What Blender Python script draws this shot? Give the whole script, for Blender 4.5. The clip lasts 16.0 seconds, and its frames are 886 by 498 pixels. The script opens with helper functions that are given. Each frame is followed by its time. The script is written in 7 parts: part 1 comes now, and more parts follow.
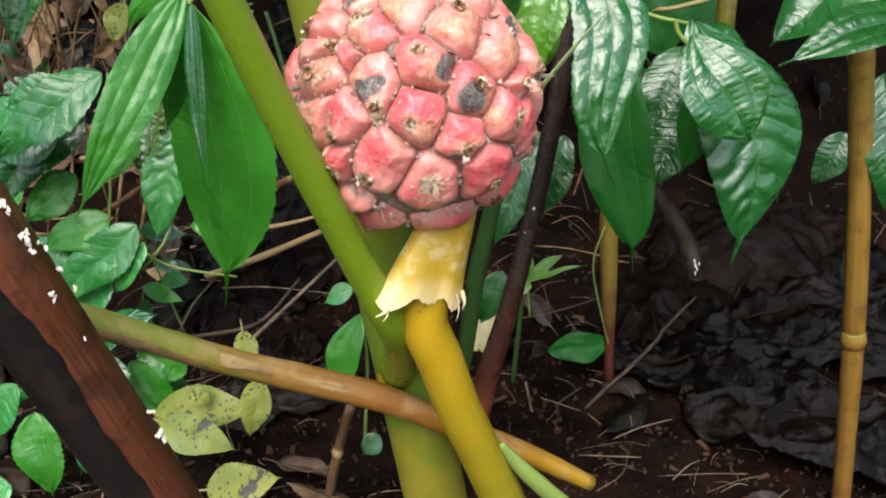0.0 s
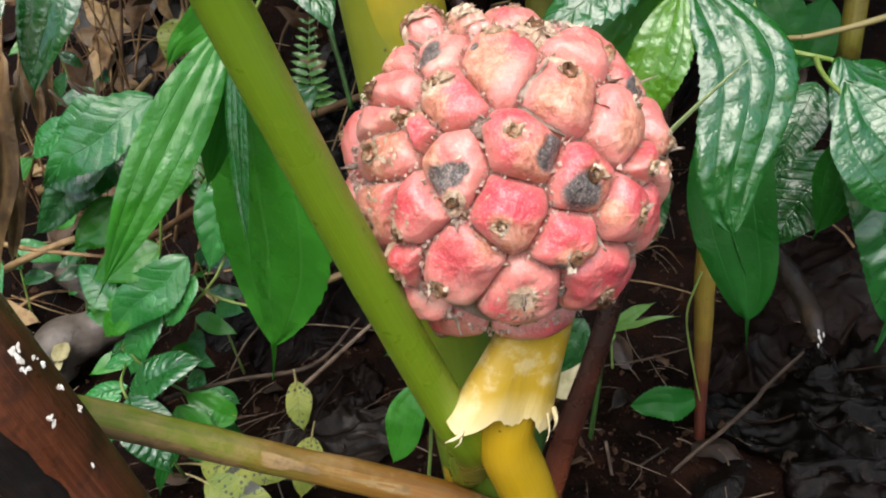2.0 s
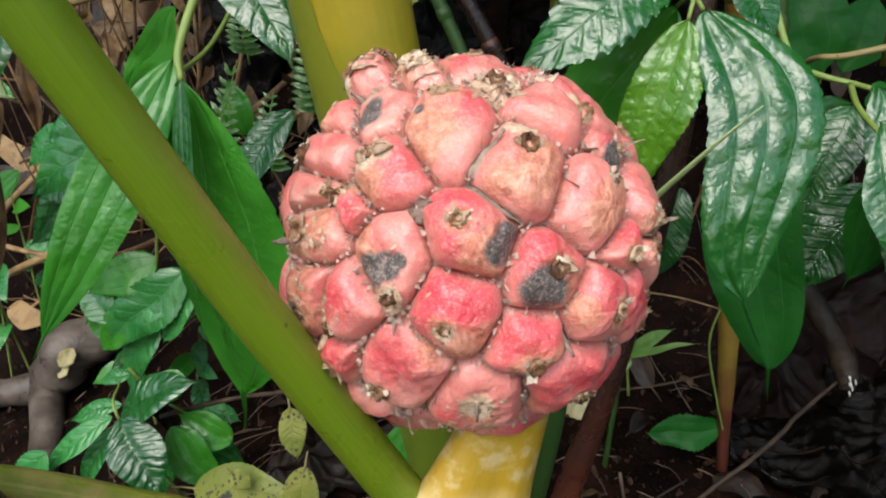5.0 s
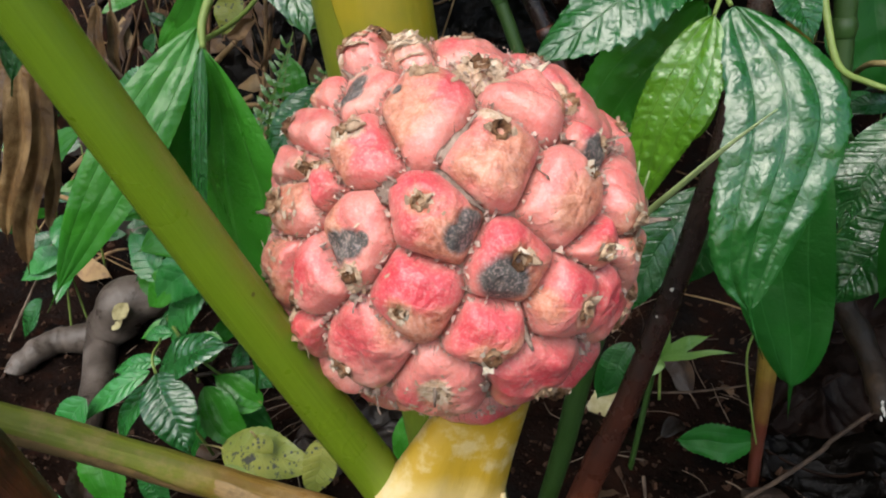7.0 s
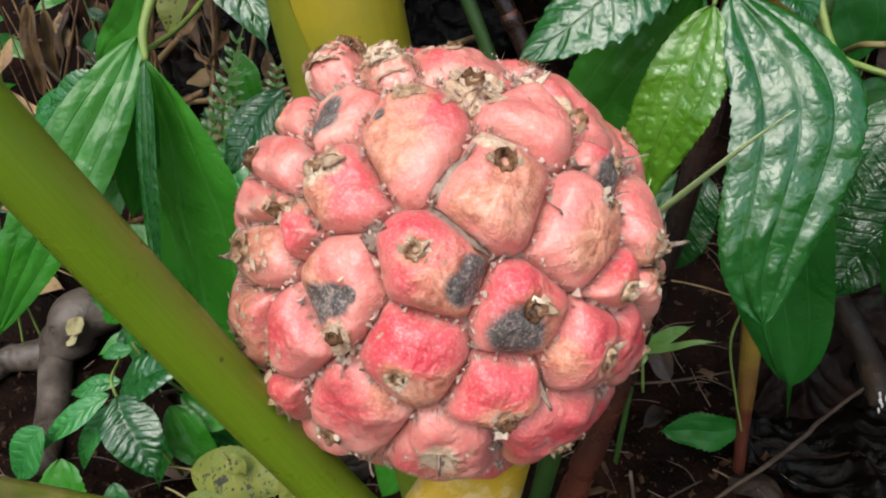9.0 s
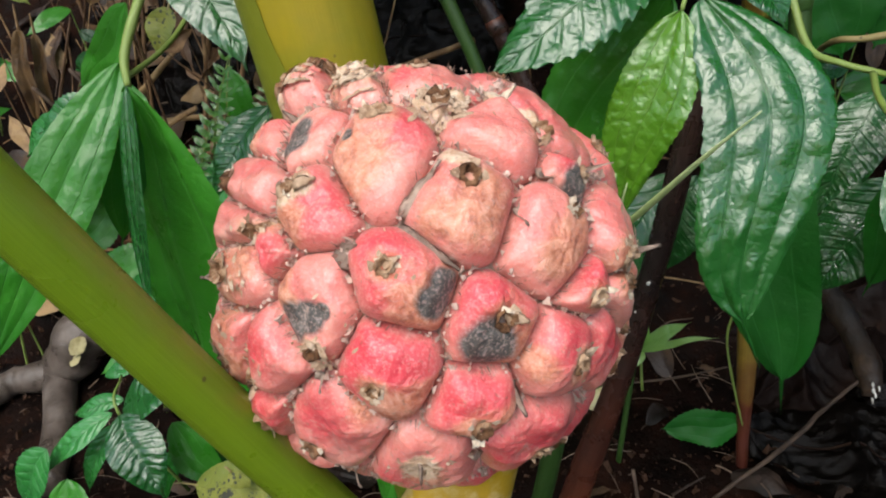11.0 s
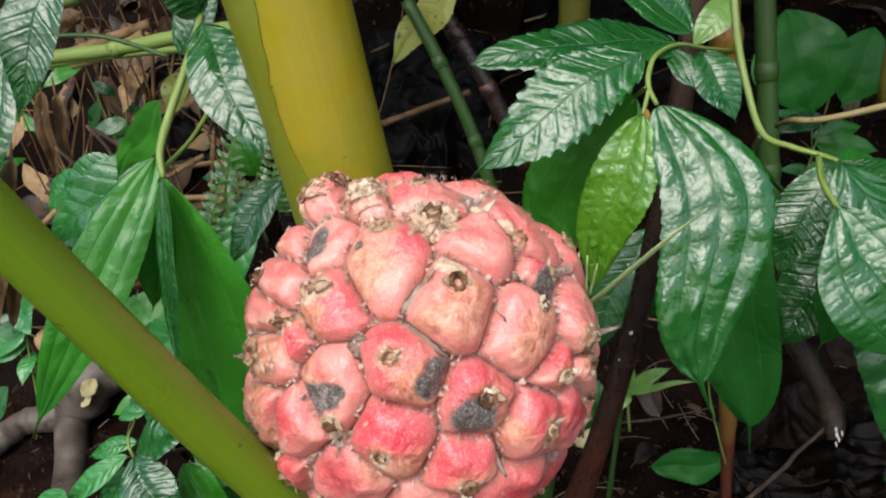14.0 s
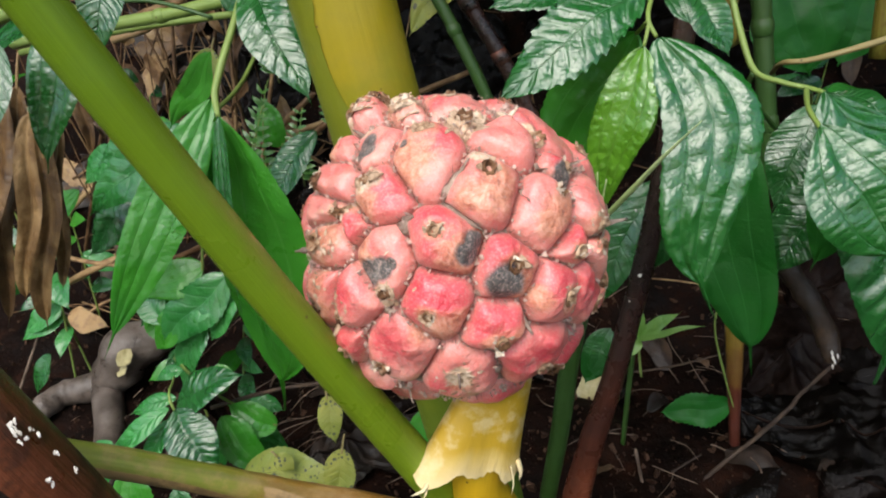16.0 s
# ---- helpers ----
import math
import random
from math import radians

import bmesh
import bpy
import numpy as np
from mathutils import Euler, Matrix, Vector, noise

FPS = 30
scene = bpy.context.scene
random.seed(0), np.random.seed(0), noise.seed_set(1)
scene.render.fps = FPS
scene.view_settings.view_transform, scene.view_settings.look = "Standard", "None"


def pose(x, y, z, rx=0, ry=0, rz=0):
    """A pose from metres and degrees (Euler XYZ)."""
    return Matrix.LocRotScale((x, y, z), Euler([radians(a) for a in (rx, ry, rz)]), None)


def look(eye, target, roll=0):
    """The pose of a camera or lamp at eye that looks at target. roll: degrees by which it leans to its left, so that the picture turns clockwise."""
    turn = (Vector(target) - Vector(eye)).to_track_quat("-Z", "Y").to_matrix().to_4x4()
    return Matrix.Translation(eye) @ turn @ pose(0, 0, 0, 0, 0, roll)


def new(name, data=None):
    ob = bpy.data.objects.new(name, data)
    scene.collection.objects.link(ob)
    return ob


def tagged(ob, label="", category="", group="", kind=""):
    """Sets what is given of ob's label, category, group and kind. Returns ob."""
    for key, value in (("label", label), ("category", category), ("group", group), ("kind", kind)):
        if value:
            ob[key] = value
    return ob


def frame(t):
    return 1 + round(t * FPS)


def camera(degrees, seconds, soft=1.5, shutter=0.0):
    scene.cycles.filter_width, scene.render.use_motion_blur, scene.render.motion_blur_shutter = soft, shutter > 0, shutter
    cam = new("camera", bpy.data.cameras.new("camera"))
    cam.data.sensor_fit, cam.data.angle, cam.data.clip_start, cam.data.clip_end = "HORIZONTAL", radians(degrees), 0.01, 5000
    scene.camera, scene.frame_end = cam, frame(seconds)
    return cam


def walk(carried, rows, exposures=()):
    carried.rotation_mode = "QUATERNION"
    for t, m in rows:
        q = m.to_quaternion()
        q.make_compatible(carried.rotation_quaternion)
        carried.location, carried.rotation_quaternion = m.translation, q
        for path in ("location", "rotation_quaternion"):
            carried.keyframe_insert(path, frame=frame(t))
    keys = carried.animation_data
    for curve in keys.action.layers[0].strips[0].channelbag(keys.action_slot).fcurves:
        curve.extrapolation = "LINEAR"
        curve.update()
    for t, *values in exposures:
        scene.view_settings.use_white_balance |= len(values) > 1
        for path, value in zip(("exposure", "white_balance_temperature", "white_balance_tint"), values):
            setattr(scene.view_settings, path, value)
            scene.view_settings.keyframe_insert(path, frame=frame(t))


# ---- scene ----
cam = camera(59.4, 16.0, soft=2.0)
METRES, EYE, TILT, LEAN, TURN = 0.35, 0.40, -18.0, 0.0, 0.0
ROWS = [
    (0.0, 0.0, 0.0, 0.0, 0.0, 0.0, -0.0),
    (0.5, -0.0082, 0.0791, 0.0563, 1.46, -0.5, 0.18),
    (1.0, -0.0307, 0.1308, 0.0734, 1.9, -0.59, -1.4),
    (1.5, -0.0307, 0.1602, 0.0831, 3.21, -0.97, -1.13),
    (2.0, -0.0256, 0.1711, 0.1036, 4.66, -0.6, -1.4),
    (2.5, 0.0051, 0.1895, 0.1287, 4.99, 0.01, -0.95),
    (3.0, -0.0276, 0.1711, 0.111, 5.85, -0.25, -1.57),
    (3.5, -0.0362, 0.1536, 0.1501, 5.93, 1.4, -0.21),
    (4.0, -0.0224, 0.225, 0.169, 4.3, 0.03, 0.46),
    (6.5, 0.0781, 0.2813, 0.1806, 13.12, -3.46, -6.6),
    (7.0, 0.0851, 0.2821, 0.1814, 12.71, -3.58, -6.29),
    (7.5, 0.0961, 0.2748, 0.1824, 12.35, -3.69, -5.37),
    (8.0, 0.0861, 0.2999, 0.1978, 11.12, -3.67, -4.45),
    (8.5, 0.0626, 0.3397, 0.2047, 9.71, -4.53, -3.67),
    (9.0, 0.0496, 0.343, 0.2106, 9.62, -4.72, -3.68),
    (11.5, 0.0755, 0.331, 0.2215, 9.73, -4.22, -0.73),
    (12.0, 0.0819, 0.3084, 0.2369, 9.75, -3.42, -0.4),
    (12.5, 0.0825, 0.2799, 0.2466, 9.85, -2.67, -0.74),
    (13.0, 0.0921, 0.282, 0.2511, 9.36, -2.65, -0.86),
    (13.5, 0.0898, 0.2626, 0.264, 10.04, -2.17, -0.71),
    (14.0, 0.0847, 0.2478, 0.2628, 9.57, -2.22, -1.2),
    (14.5, 0.081, 0.2564, 0.2378, 8.96, -3.0, -1.26),
    (15.0, 0.0663, 0.2239, 0.2066, 9.53, -3.13, -0.52),
    (15.5, 0.0992, 0.155, 0.2089, 9.21, -1.79, 0.91),
    (16.0, 0.0833, 0.1514, 0.1908, 10.22, -2.6, 0.17),
]
walk(cam, [(t, pose(0, 0, EYE, TILT, LEAN, TURN) @ pose(METRES * x, METRES * y, METRES * z, 90 + pitch, roll, yaw)) for t, x, y, z, yaw, pitch, roll in ROWS],
     exposures=[(0.0, 1.20), (1.5, 1.05), (2.0, 1.0), (3.0, 0.92), (4.0, 0.80), (9.0, 0.66), (12.0, 0.70), (14.0, 0.76), (16.0, 0.84)])

# ---------------------------------------------------------------- light
world = bpy.data.worlds.new("world")
scene.world = world
world.use_nodes = True
sky = world.node_tree.nodes.new("ShaderNodeTexSky")
sky.sky_type, sky.sun_disc = "NISHITA", False
sky.sun_elevation, sky.sun_rotation = radians(50), radians(190)
sky.air_density, sky.dust_density = 1.3, 2.0
background = world.node_tree.nodes["Background"]
background.inputs["Strength"].default_value = 0.15
world.node_tree.links.new(sky.outputs[0], background.inputs["Color"])
sun_data = bpy.data.lights.new("sun", "SUN")
sun_data.energy, sun_data.angle, sun_data.color = 1.95, radians(45), (1.0, 0.97, 0.91)
sun = new("sun", sun_data)
sun.matrix_world = look((-0.35, -1.6, 2.5), (0, 0.3, 0.3))

# ---------------------------------------------------------------- materials
def node(nt, kind, props=None, **ins):
    """A shader node; ins: socket name (underscores for spaces) or i0, i1... to a value or another socket."""
    n = nt.nodes.new("ShaderNode" + kind)
    props = props or {}
    if "operation" in props:
        n.operation = props["operation"]
    if "feature" in props:
        n.feature = props["feature"]
    if "attribute_name" in props:
        n.attribute_name = props["attribute_name"]
    for k, v in ins.items():
        s = n.inputs[int(k[1:])] if k[0] == "i" and k[1:].isdigit() else n.inputs[k.replace("_", " ")]
        if isinstance(v, bpy.types.NodeSocket):
            nt.links.new(v, s)
        else:
            s.default_value = v
    return n


def shader(name, rough=0.5):
    m = bpy.data.materials.new(name)
    m.use_nodes = True
    b = m.node_tree.nodes["Principled BSDF"]
    b.inputs["Roughness"].default_value = rough
    return m, m.node_tree, b


def math1(nt, op, a, b=0.0, c=0.0):
    return node(nt, "Math", {"operation": op}, i0=a, i1=b, i2=c).outputs[0]


def ramp(nt, fac, stops):
    n = node(nt, "ValToRGB", None, i0=fac)
    els = n.color_ramp.elements
    while len(els) < len(stops):
        els.new(0.5)
    for e, (p, c) in zip(els, stops):
        e.position, e.color = p, (*c, 1) if len(c) == 3 else c
    return n.outputs[0]


def mix(nt, fac, a, b):
    a = (*a, 1) if isinstance(a, tuple) else a
    b = (*b, 1) if isinstance(b, tuple) else b
    return node(nt, "MixRGB", None, i0=fac, i1=a, i2=b).outputs[0]


def fractal(nt, vec, scale, detail=4.0, rough=0.55):
    return node(nt, "TexNoise", None, Vector=vec, Scale=scale, Detail=detail, Roughness=rough).outputs["Fac"]


def coords(nt):
    return node(nt, "TexCoord").outputs["Object"]


def bump(nt, b, height, strength, distance=0.002):
    nt.links.new(node(nt, "Bump", None, Height=height, Strength=strength, Distance=distance).outputs[0], b.inputs["Normal"])


def leaf_material(name, dark, light, vein, crosses=9.0, arcs=True, rough=0.28, gloss=0.6, relief=0.6, glow=0.2, stain=None, ladder=0.3, coat=0.4, puff=0.0):
    """A blade: midrib, two long side veins (arcs) or slanted side veins, fine network, wet gloss and some light let through."""
    m, nt, b = shader(name)
    obj = coords(nt)
    uv = node(nt, "SeparateXYZ", None, i0=node(nt, "UVMap").outputs[0])
    u, v = uv.outputs[0], uv.outputs[1]
    side = math1(nt, "ABSOLUTE", math1(nt, "MULTIPLY_ADD", u, 2.0, -1.0))
    rnd = node(nt, "ObjectInfo").outputs["Random"]

    def line(x, w):
        return math1(nt, "SUBTRACT", 1.0, math1(nt, "SMOOTH_MIN", math1(nt, "DIVIDE", math1(nt, "ABSOLUTE", x), w), 1.0, 0.1))

    mid = line(side, 0.035)
    wob = math1(nt, "MULTIPLY_ADD", fractal(nt, obj, 120.0, 2.0), 0.3, -0.15)
    slant = math1(nt, "MULTIPLY_ADD", side, -0.45 if arcs else -1.3, math1(nt, "MULTIPLY_ADD", v, crosses, wob))
    saw = math1(nt, "PINGPONG", slant, 0.5)
    cross = math1(nt, "MULTIPLY", line(saw, 0.13 if arcs else 0.15), math1(nt, "MULTIPLY", ramp(nt, fractal(nt, obj, 50.0, 2.0), [(0.42, (0, 0, 0)), (0.62, (1, 1, 1))]), ladder) if arcs else 0.6)
    veins = math1(nt, "MAXIMUM", mid, cross)
    if arcs:
        veins = math1(nt, "MAXIMUM", veins, math1(nt, "MULTIPLY", line(math1(nt, "SUBTRACT", side, 0.5), 0.03), 0.9))
    net = node(nt, "TexVoronoi", {"feature": "DISTANCE_TO_EDGE"}, Vector=obj, Scale=420.0).outputs["Distance"]
    blot = fractal(nt, obj, 34.0, 4.0)
    col = mix(nt, ramp(nt, math1(nt, "MULTIPLY_ADD", rnd, 0.35, math1(nt, "SUBTRACT", blot, 0.17)), [(0.3, (0, 0, 0)), (0.72, (1, 1, 1))]), dark, light)
    col = mix(nt, math1(nt, "MULTIPLY", veins, 0.34), col, vein)
    fleck = ramp(nt, fractal(nt, obj, 190.0, 3.0), [(0.70, (0, 0, 0)), (0.76, (1, 1, 1))])
    col = mix(nt, math1(nt, "MULTIPLY", fleck, 0.35), col, (0.16, 0.15, 0.06))
    if stain:
        dots = ramp(nt, node(nt, "TexVoronoi", None, Vector=obj, Scale=230.0).outputs["Distance"], [(0.20, (1, 1, 1)), (0.30, (0, 0, 0))])
        dots = math1(nt, "MULTIPLY", dots, ramp(nt, fractal(nt, obj, 70.0, 3.0), [(0.45, (0, 0, 0)), (0.52, (1, 1, 1))]))
        spots = math1(nt, "MAXIMUM", dots, ramp(nt, fractal(nt, obj, 48.0, 6.0, 0.65), [(0.60, (0, 0, 0)), (0.63, (1, 1, 1))]))
        col = mix(nt, spots, col, stain)
    nt.links.new(col, b.inputs["Base Color"])
    wet = ramp(nt, fractal(nt, obj, 60.0, 3.0), [(0.35, (rough * 0.7,) * 3), (0.7, (rough * 1.7,) * 3)])
    nt.links.new(wet, b.inputs["Roughness"])
    b.inputs["Specular IOR Level"].default_value = gloss
    b.inputs["Coat Weight"].default_value = coat
    b.inputs["Coat Roughness"].default_value = 0.12
    # the blade swells between its cross veins, more so away from the midrib
    bend = math1(nt, "MULTIPLY_ADD", fractal(nt, obj, 45.0, 2.0), 0.7, slant)
    swell = math1(nt, "MULTIPLY", math1(nt, "SINE", math1(nt, "MULTIPLY", bend, 6.283)), math1(nt, "MULTIPLY", math1(nt, "SINE", math1(nt, "MULTIPLY", side, 6.283 if arcs else 3.1416)), puff))
    veins_low = math1(nt, "MULTIPLY_ADD", veins, -0.22 if arcs else -0.35, math1(nt, "ABSOLUTE", swell) if arcs else swell)
    height = math1(nt, "ADD", veins_low, math1(nt, "MULTIPLY_ADD", math1(nt, "ADD", net, fractal(nt, obj, 210.0, 3.0)), 0.22, math1(nt, "MULTIPLY", node(nt, "TexNoise", None, Vector=obj, Scale=52.0, Detail=2.5, Roughness=0.5, Distortion=0.8).outputs["Fac"], 1.35)))
    bump(nt, b, height, relief, 0.0022)
    thin = node(nt, "BsdfTranslucent", None, Color=mix(nt, 0.5, col, (0.10, 0.32, 0.02)))
    out = node(nt, "MixShader", None, i0=glow, i1=b.outputs[0], i2=thin.outputs[0])
    nt.links.new(out.outputs[0], nt.nodes["Material Output"].inputs[0])
    return m


def stalk_material(name, stops, rough=0.4, streak=0.25, spots=0.0, relief=0.3, gloss=0.5, tint=(0.05, 0.03, 0.015)):
    """A stem: colours along its length, fibres, blotches and small dark specks."""
    m, nt, b = shader(name)
    uv = node(nt, "UVMap").outputs[0]
    obj = coords(nt)
    v = node(nt, "SeparateXYZ", None, i0=uv).outputs[1]
    drift = math1(nt, "MULTIPLY_ADD", fractal(nt, obj, 45.0, 4.0), 0.30, -0.15)
    col = ramp(nt, math1(nt, "ADD", v, drift), stops)
    fibre = node(nt, "Mapping", None, Vector=uv, Scale=(46.0, 3.0, 1.0)).outputs[0]
    lines = fractal(nt, fibre, 1.0, 5.0, 0.6)
    dark = node(nt, "HueSaturation", None, Value=0.45, Color=col).outputs[0]
    col = mix(nt, math1(nt, "MULTIPLY", ramp(nt, lines, [(0.40, (1, 1, 1)), (0.62, (0, 0, 0))]), streak), col, dark)
    speck = ramp(nt, node(nt, "TexVoronoi", None, Vector=obj, Scale=150.0).outputs["Distance"], [(0.06, (1, 1, 1)), (0.11, (0, 0, 0))])
    rare = ramp(nt, fractal(nt, obj, 60.0, 2.0), [(0.55, (0, 0, 0)), (0.6, (1, 1, 1))])
    col = mix(nt, math1(nt, "MULTIPLY", math1(nt, "MULTIPLY", speck, rare), 0.8), col, tint)
    if spots:
        blot = ramp(nt, fractal(nt, obj, 70.0, 6.0, 0.65), [(0.50, (0, 0, 0)), (0.60, (1, 1, 1))])
        col = mix(nt, math1(nt, "MULTIPLY", blot, spots), col, tint)
    nt.links.new(col, b.inputs["Base Color"])
    nt.links.new(ramp(nt, fractal(nt, obj, 80.0, 3.0), [(0.3, (rough * 0.75,) * 3), (0.7, (min(1, rough * 1.5),) * 3)]), b.inputs["Roughness"])
    b.inputs["Specular IOR Level"].default_value = gloss
    bump(nt, b, math1(nt, "ADD", lines, math1(nt, "MULTIPLY", fractal(nt, obj, 300.0, 3.0), 0.5)), relief, 0.0010)
    return m


def debris_material(name, stops, rough=0.6, scale=40.0, relief=0.5, gloss=0.4, fine=220.0, each=0.5):
    """Soil, dead leaves, bark: blotched colours that differ from piece to piece."""
    m, nt, b = shader(name)
    obj = coords(nt)
    rnd = node(nt, "ObjectInfo").outputs["Random"]
    isl = node(nt, "NewGeometry").outputs["Random Per Island"]
    f = math1(nt, "ADD", fractal(nt, obj, scale, 6.0, 0.62), math1(nt, "MULTIPLY", math1(nt, "ADD", math1(nt, "ADD", rnd, isl), -1.0), each * 0.5))
    col = ramp(nt, f, stops)
    nt.links.new(col, b.inputs["Base Color"])
    nt.links.new(ramp(nt, fractal(nt, obj, scale * 2, 4.0), [(0.35, (rough * 0.6,) * 3), (0.7, (min(1, rough * 1.4),) * 3)]), b.inputs["Roughness"])
    b.inputs["Specular IOR Level"].default_value = gloss
    bump(nt, b, fractal(nt, obj, fine, 5.0, 0.65), relief, 0.003)
    return m


def fruit_material():
    """Pink fruit skin; the attributes rot, tan and red are stains on the skin with ragged edges."""
    m, nt, b = shader("fruit_skin")
    obj = coords(nt)
    rnd = node(nt, "ObjectInfo").outputs["Random"]

    def stain(attr, lo, hi, scale, amount):
        a = node(nt, "Attribute", {"attribute_name": attr}).outputs["Fac"]
        rag = math1(nt, "MULTIPLY_ADD", fractal(nt, obj, scale, 5.0, 0.65), amount, -amount / 2)
        return ramp(nt, math1(nt, "ADD", a, rag), [(lo, (0, 0, 0)), (hi, (1, 1, 1))])

    blot = fractal(nt, obj, 75.0, 5.0, 0.6)
    col = ramp(nt, math1(nt, "MULTIPLY_ADD", rnd, 0.22, math1(nt, "SUBTRACT", blot, 0.11)),
               [(0.28, (0.66, 0.100, 0.106)), (0.43, (0.71, 0.178, 0.160)), (0.58, (0.745, 0.252, 0.210)), (0.74, (0.78, 0.365, 0.290))])
    col = mix(nt, math1(nt, "MULTIPLY", stain("red", 0.28, 0.85, 130.0, 0.5), 0.78), col, (0.62, 0.030, 0.058))
    fine = fractal(nt, obj, 420.0, 6.0, 0.7)
    col = mix(nt, ramp(nt, fine, [(0.56, (0, 0, 0)), (0.74, (0.55, 0.55, 0.55))]), col, (0.66, 0.36, 0.28))
    fuzz = stain("edge", 0.40, 0.95, 260.0, 0.6)
    col = mix(nt, math1(nt, "MULTIPLY", fuzz, 0.5), col, ramp(nt, fractal(nt, obj, 520.0, 4.0, 0.7), [(0.34, (0.30, 0.19, 0.15)), (0.50, (0.62, 0.36, 0.30)), (0.68, (0.74, 0.50, 0.43))]))
    pale = ramp(nt, fractal(nt, obj, 210.0, 6.0, 0.7), [(0.54, (0, 0, 0)), (0.66, (1, 1, 1))])
    col = mix(nt, math1(nt, "MULTIPLY", pale, 0.18), col, (0.72, 0.47, 0.38))
    tan = stain("tan", 0.46, 0.72, 260.0, 0.75)
    tan_col = ramp(nt, fractal(nt, obj, 330.0, 6.0, 0.7), [(0.32, (0.22, 0.075, 0.035)), (0.47, (0.54, 0.205, 0.095)), (0.66, (0.75, 0.42, 0.28))])
    col = mix(nt, math1(nt, "MULTIPLY", tan, 0.74), col, tan_col)
    cork = stain("cork", 0.42, 0.56, 300.0, 0.60)
    cork_col = ramp(nt, fractal(nt, obj, 420.0, 6.0, 0.75), [(0.30, (0.17, 0.10, 0.055)), (0.44, (0.52, 0.36, 0.22)), (0.62, (0.74, 0.60, 0.44)), (0.75, (0.82, 0.73, 0.60))])
    col = mix(nt, math1(nt, "MULTIPLY", cork, 0.92), col, cork_col)
    rot = stain("rot", 0.46, 0.62, 190.0, 0.30)
    rot_col = ramp(nt, fractal(nt, obj, 380.0, 6.0, 0.7), [(0.32, (0.034, 0.030, 0.028)), (0.52, (0.098, 0.088, 0.080)), (0.70, (0.25, 0.22, 0.20))])
    col = mix(nt, rot, col, rot_col)
    dust = ramp(nt, fractal(nt, obj, 900.0, 4.0, 0.7), [(0.60, (0, 0, 0)), (0.67, (1, 1, 1))])
    col = mix(nt, math1(nt, "MULTIPLY", dust, 0.5), col, (0.24, 0.15, 0.09))
    bloom = ramp(nt, fractal(nt, obj, 1500.0, 3.0, 0.7), [(0.50, (0, 0, 0)), (0.62, (1, 1, 1))])
    col = mix(nt, math1(nt, "MULTIPLY", bloom, 0.26), col, (0.80, 0.50, 0.45))
    nt.links.new(col, b.inputs["Base Color"])
    dull = math1(nt, "MAXIMUM", math1(nt, "MAXIMUM", tan, cork), rot)
    nt.links.new(math1(nt, "MULTIPLY_ADD", dull, 0.25, math1(nt, "MULTIPLY_ADD", fractal(nt, obj, 140.0, 4.0), 0.44, 0.16)), b.inputs["Roughness"])
    b.inputs["Coat Weight"].default_value = 0.32
    b.inputs["Coat Roughness"].default_value = 0.20
    b.inputs["Subsurface Weight"].default_value = 0.12
    b.inputs["Subsurface Radius"].default_value = (0.004, 0.0015, 0.001)
    b.inputs["Subsurface Scale"].default_value = 0.6
    h = math1(nt, "ADD", math1(nt, "MULTIPLY", fractal(nt, obj, 520.0, 6.0, 0.7), 0.5), math1(nt, "MULTIPLY", fractal(nt, obj, 160.0, 4.0), 0.8))
    wave = node(nt, "TexNoise", None, Vector=obj, Scale=240.0, Detail=4.0, Roughness=0.6, Distortion=2.2).outputs["Fac"]
    h = math1(nt, "ADD", h, math1(nt, "MULTIPLY", wave, 0.7))
    h = math1(nt, "SUBTRACT", h, math1(nt, "MULTIPLY", rot, 0.35))
    h = math1(nt, "ADD", h, math1(nt, "MULTIPLY", math1(nt, "MULTIPLY", dull, fractal(nt, obj, 300.0, 6.0, 0.75)), 1.5))
    h = math1(nt, "ADD", h, math1(nt, "MULTIPLY", fractal(nt, obj, 1100.0, 3.0, 0.7), 0.15))
    bump(nt, b, h, 0.50, 0.0013)
    return m


LEAF_DARK = leaf_material("leaf_dark", (0.012, 0.110, 0.014), (0.022, 0.165, 0.020), (0.05, 0.22, 0.05), rough=0.42, gloss=0.28, relief=0.5, glow=0.3, coat=0.06)
LEAF_MID = leaf_material("leaf_mid", (0.008, 0.070, 0.011), (0.016, 0.112, 0.018), (0.045, 0.175, 0.048), rough=0.25, gloss=0.75, relief=0.66, coat=0.42, puff=0.15)
# vivid green raised in place of light shining through the folded blade
LEAF_VIVID = leaf_material("leaf_vivid", (0.028, 0.195, 0.014), (0.058, 0.300, 0.024), (0.13, 0.40, 0.08), rough=0.32, gloss=0.55, relief=0.6, glow=0.38, ladder=0.2, coat=0.3)
LEAF_LIGHT = leaf_material("leaf_light", (0.085, 0.240, 0.014), (0.130, 0.320, 0.022), (0.22, 0.42, 0.07), rough=0.24, gloss=0.8, relief=0.8, glow=0.3, ladder=0.25, coat=0.5, puff=0.10)
LEAF_PINNATE = leaf_material("leaf_pinnate", (0.008, 0.072, 0.013), (0.018, 0.118, 0.023), (0.055, 0.19, 0.062), crosses=10.0, arcs=False, rough=0.25, gloss=0.75, relief=0.66, coat=0.42, puff=0.15)
LEAF_SMALL = leaf_material("leaf_small", (0.024, 0.180, 0.034), (0.052, 0.270, 0.056), (0.13, 0.36, 0.15), crosses=8.0, arcs=False, relief=0.6, coat=0.35)
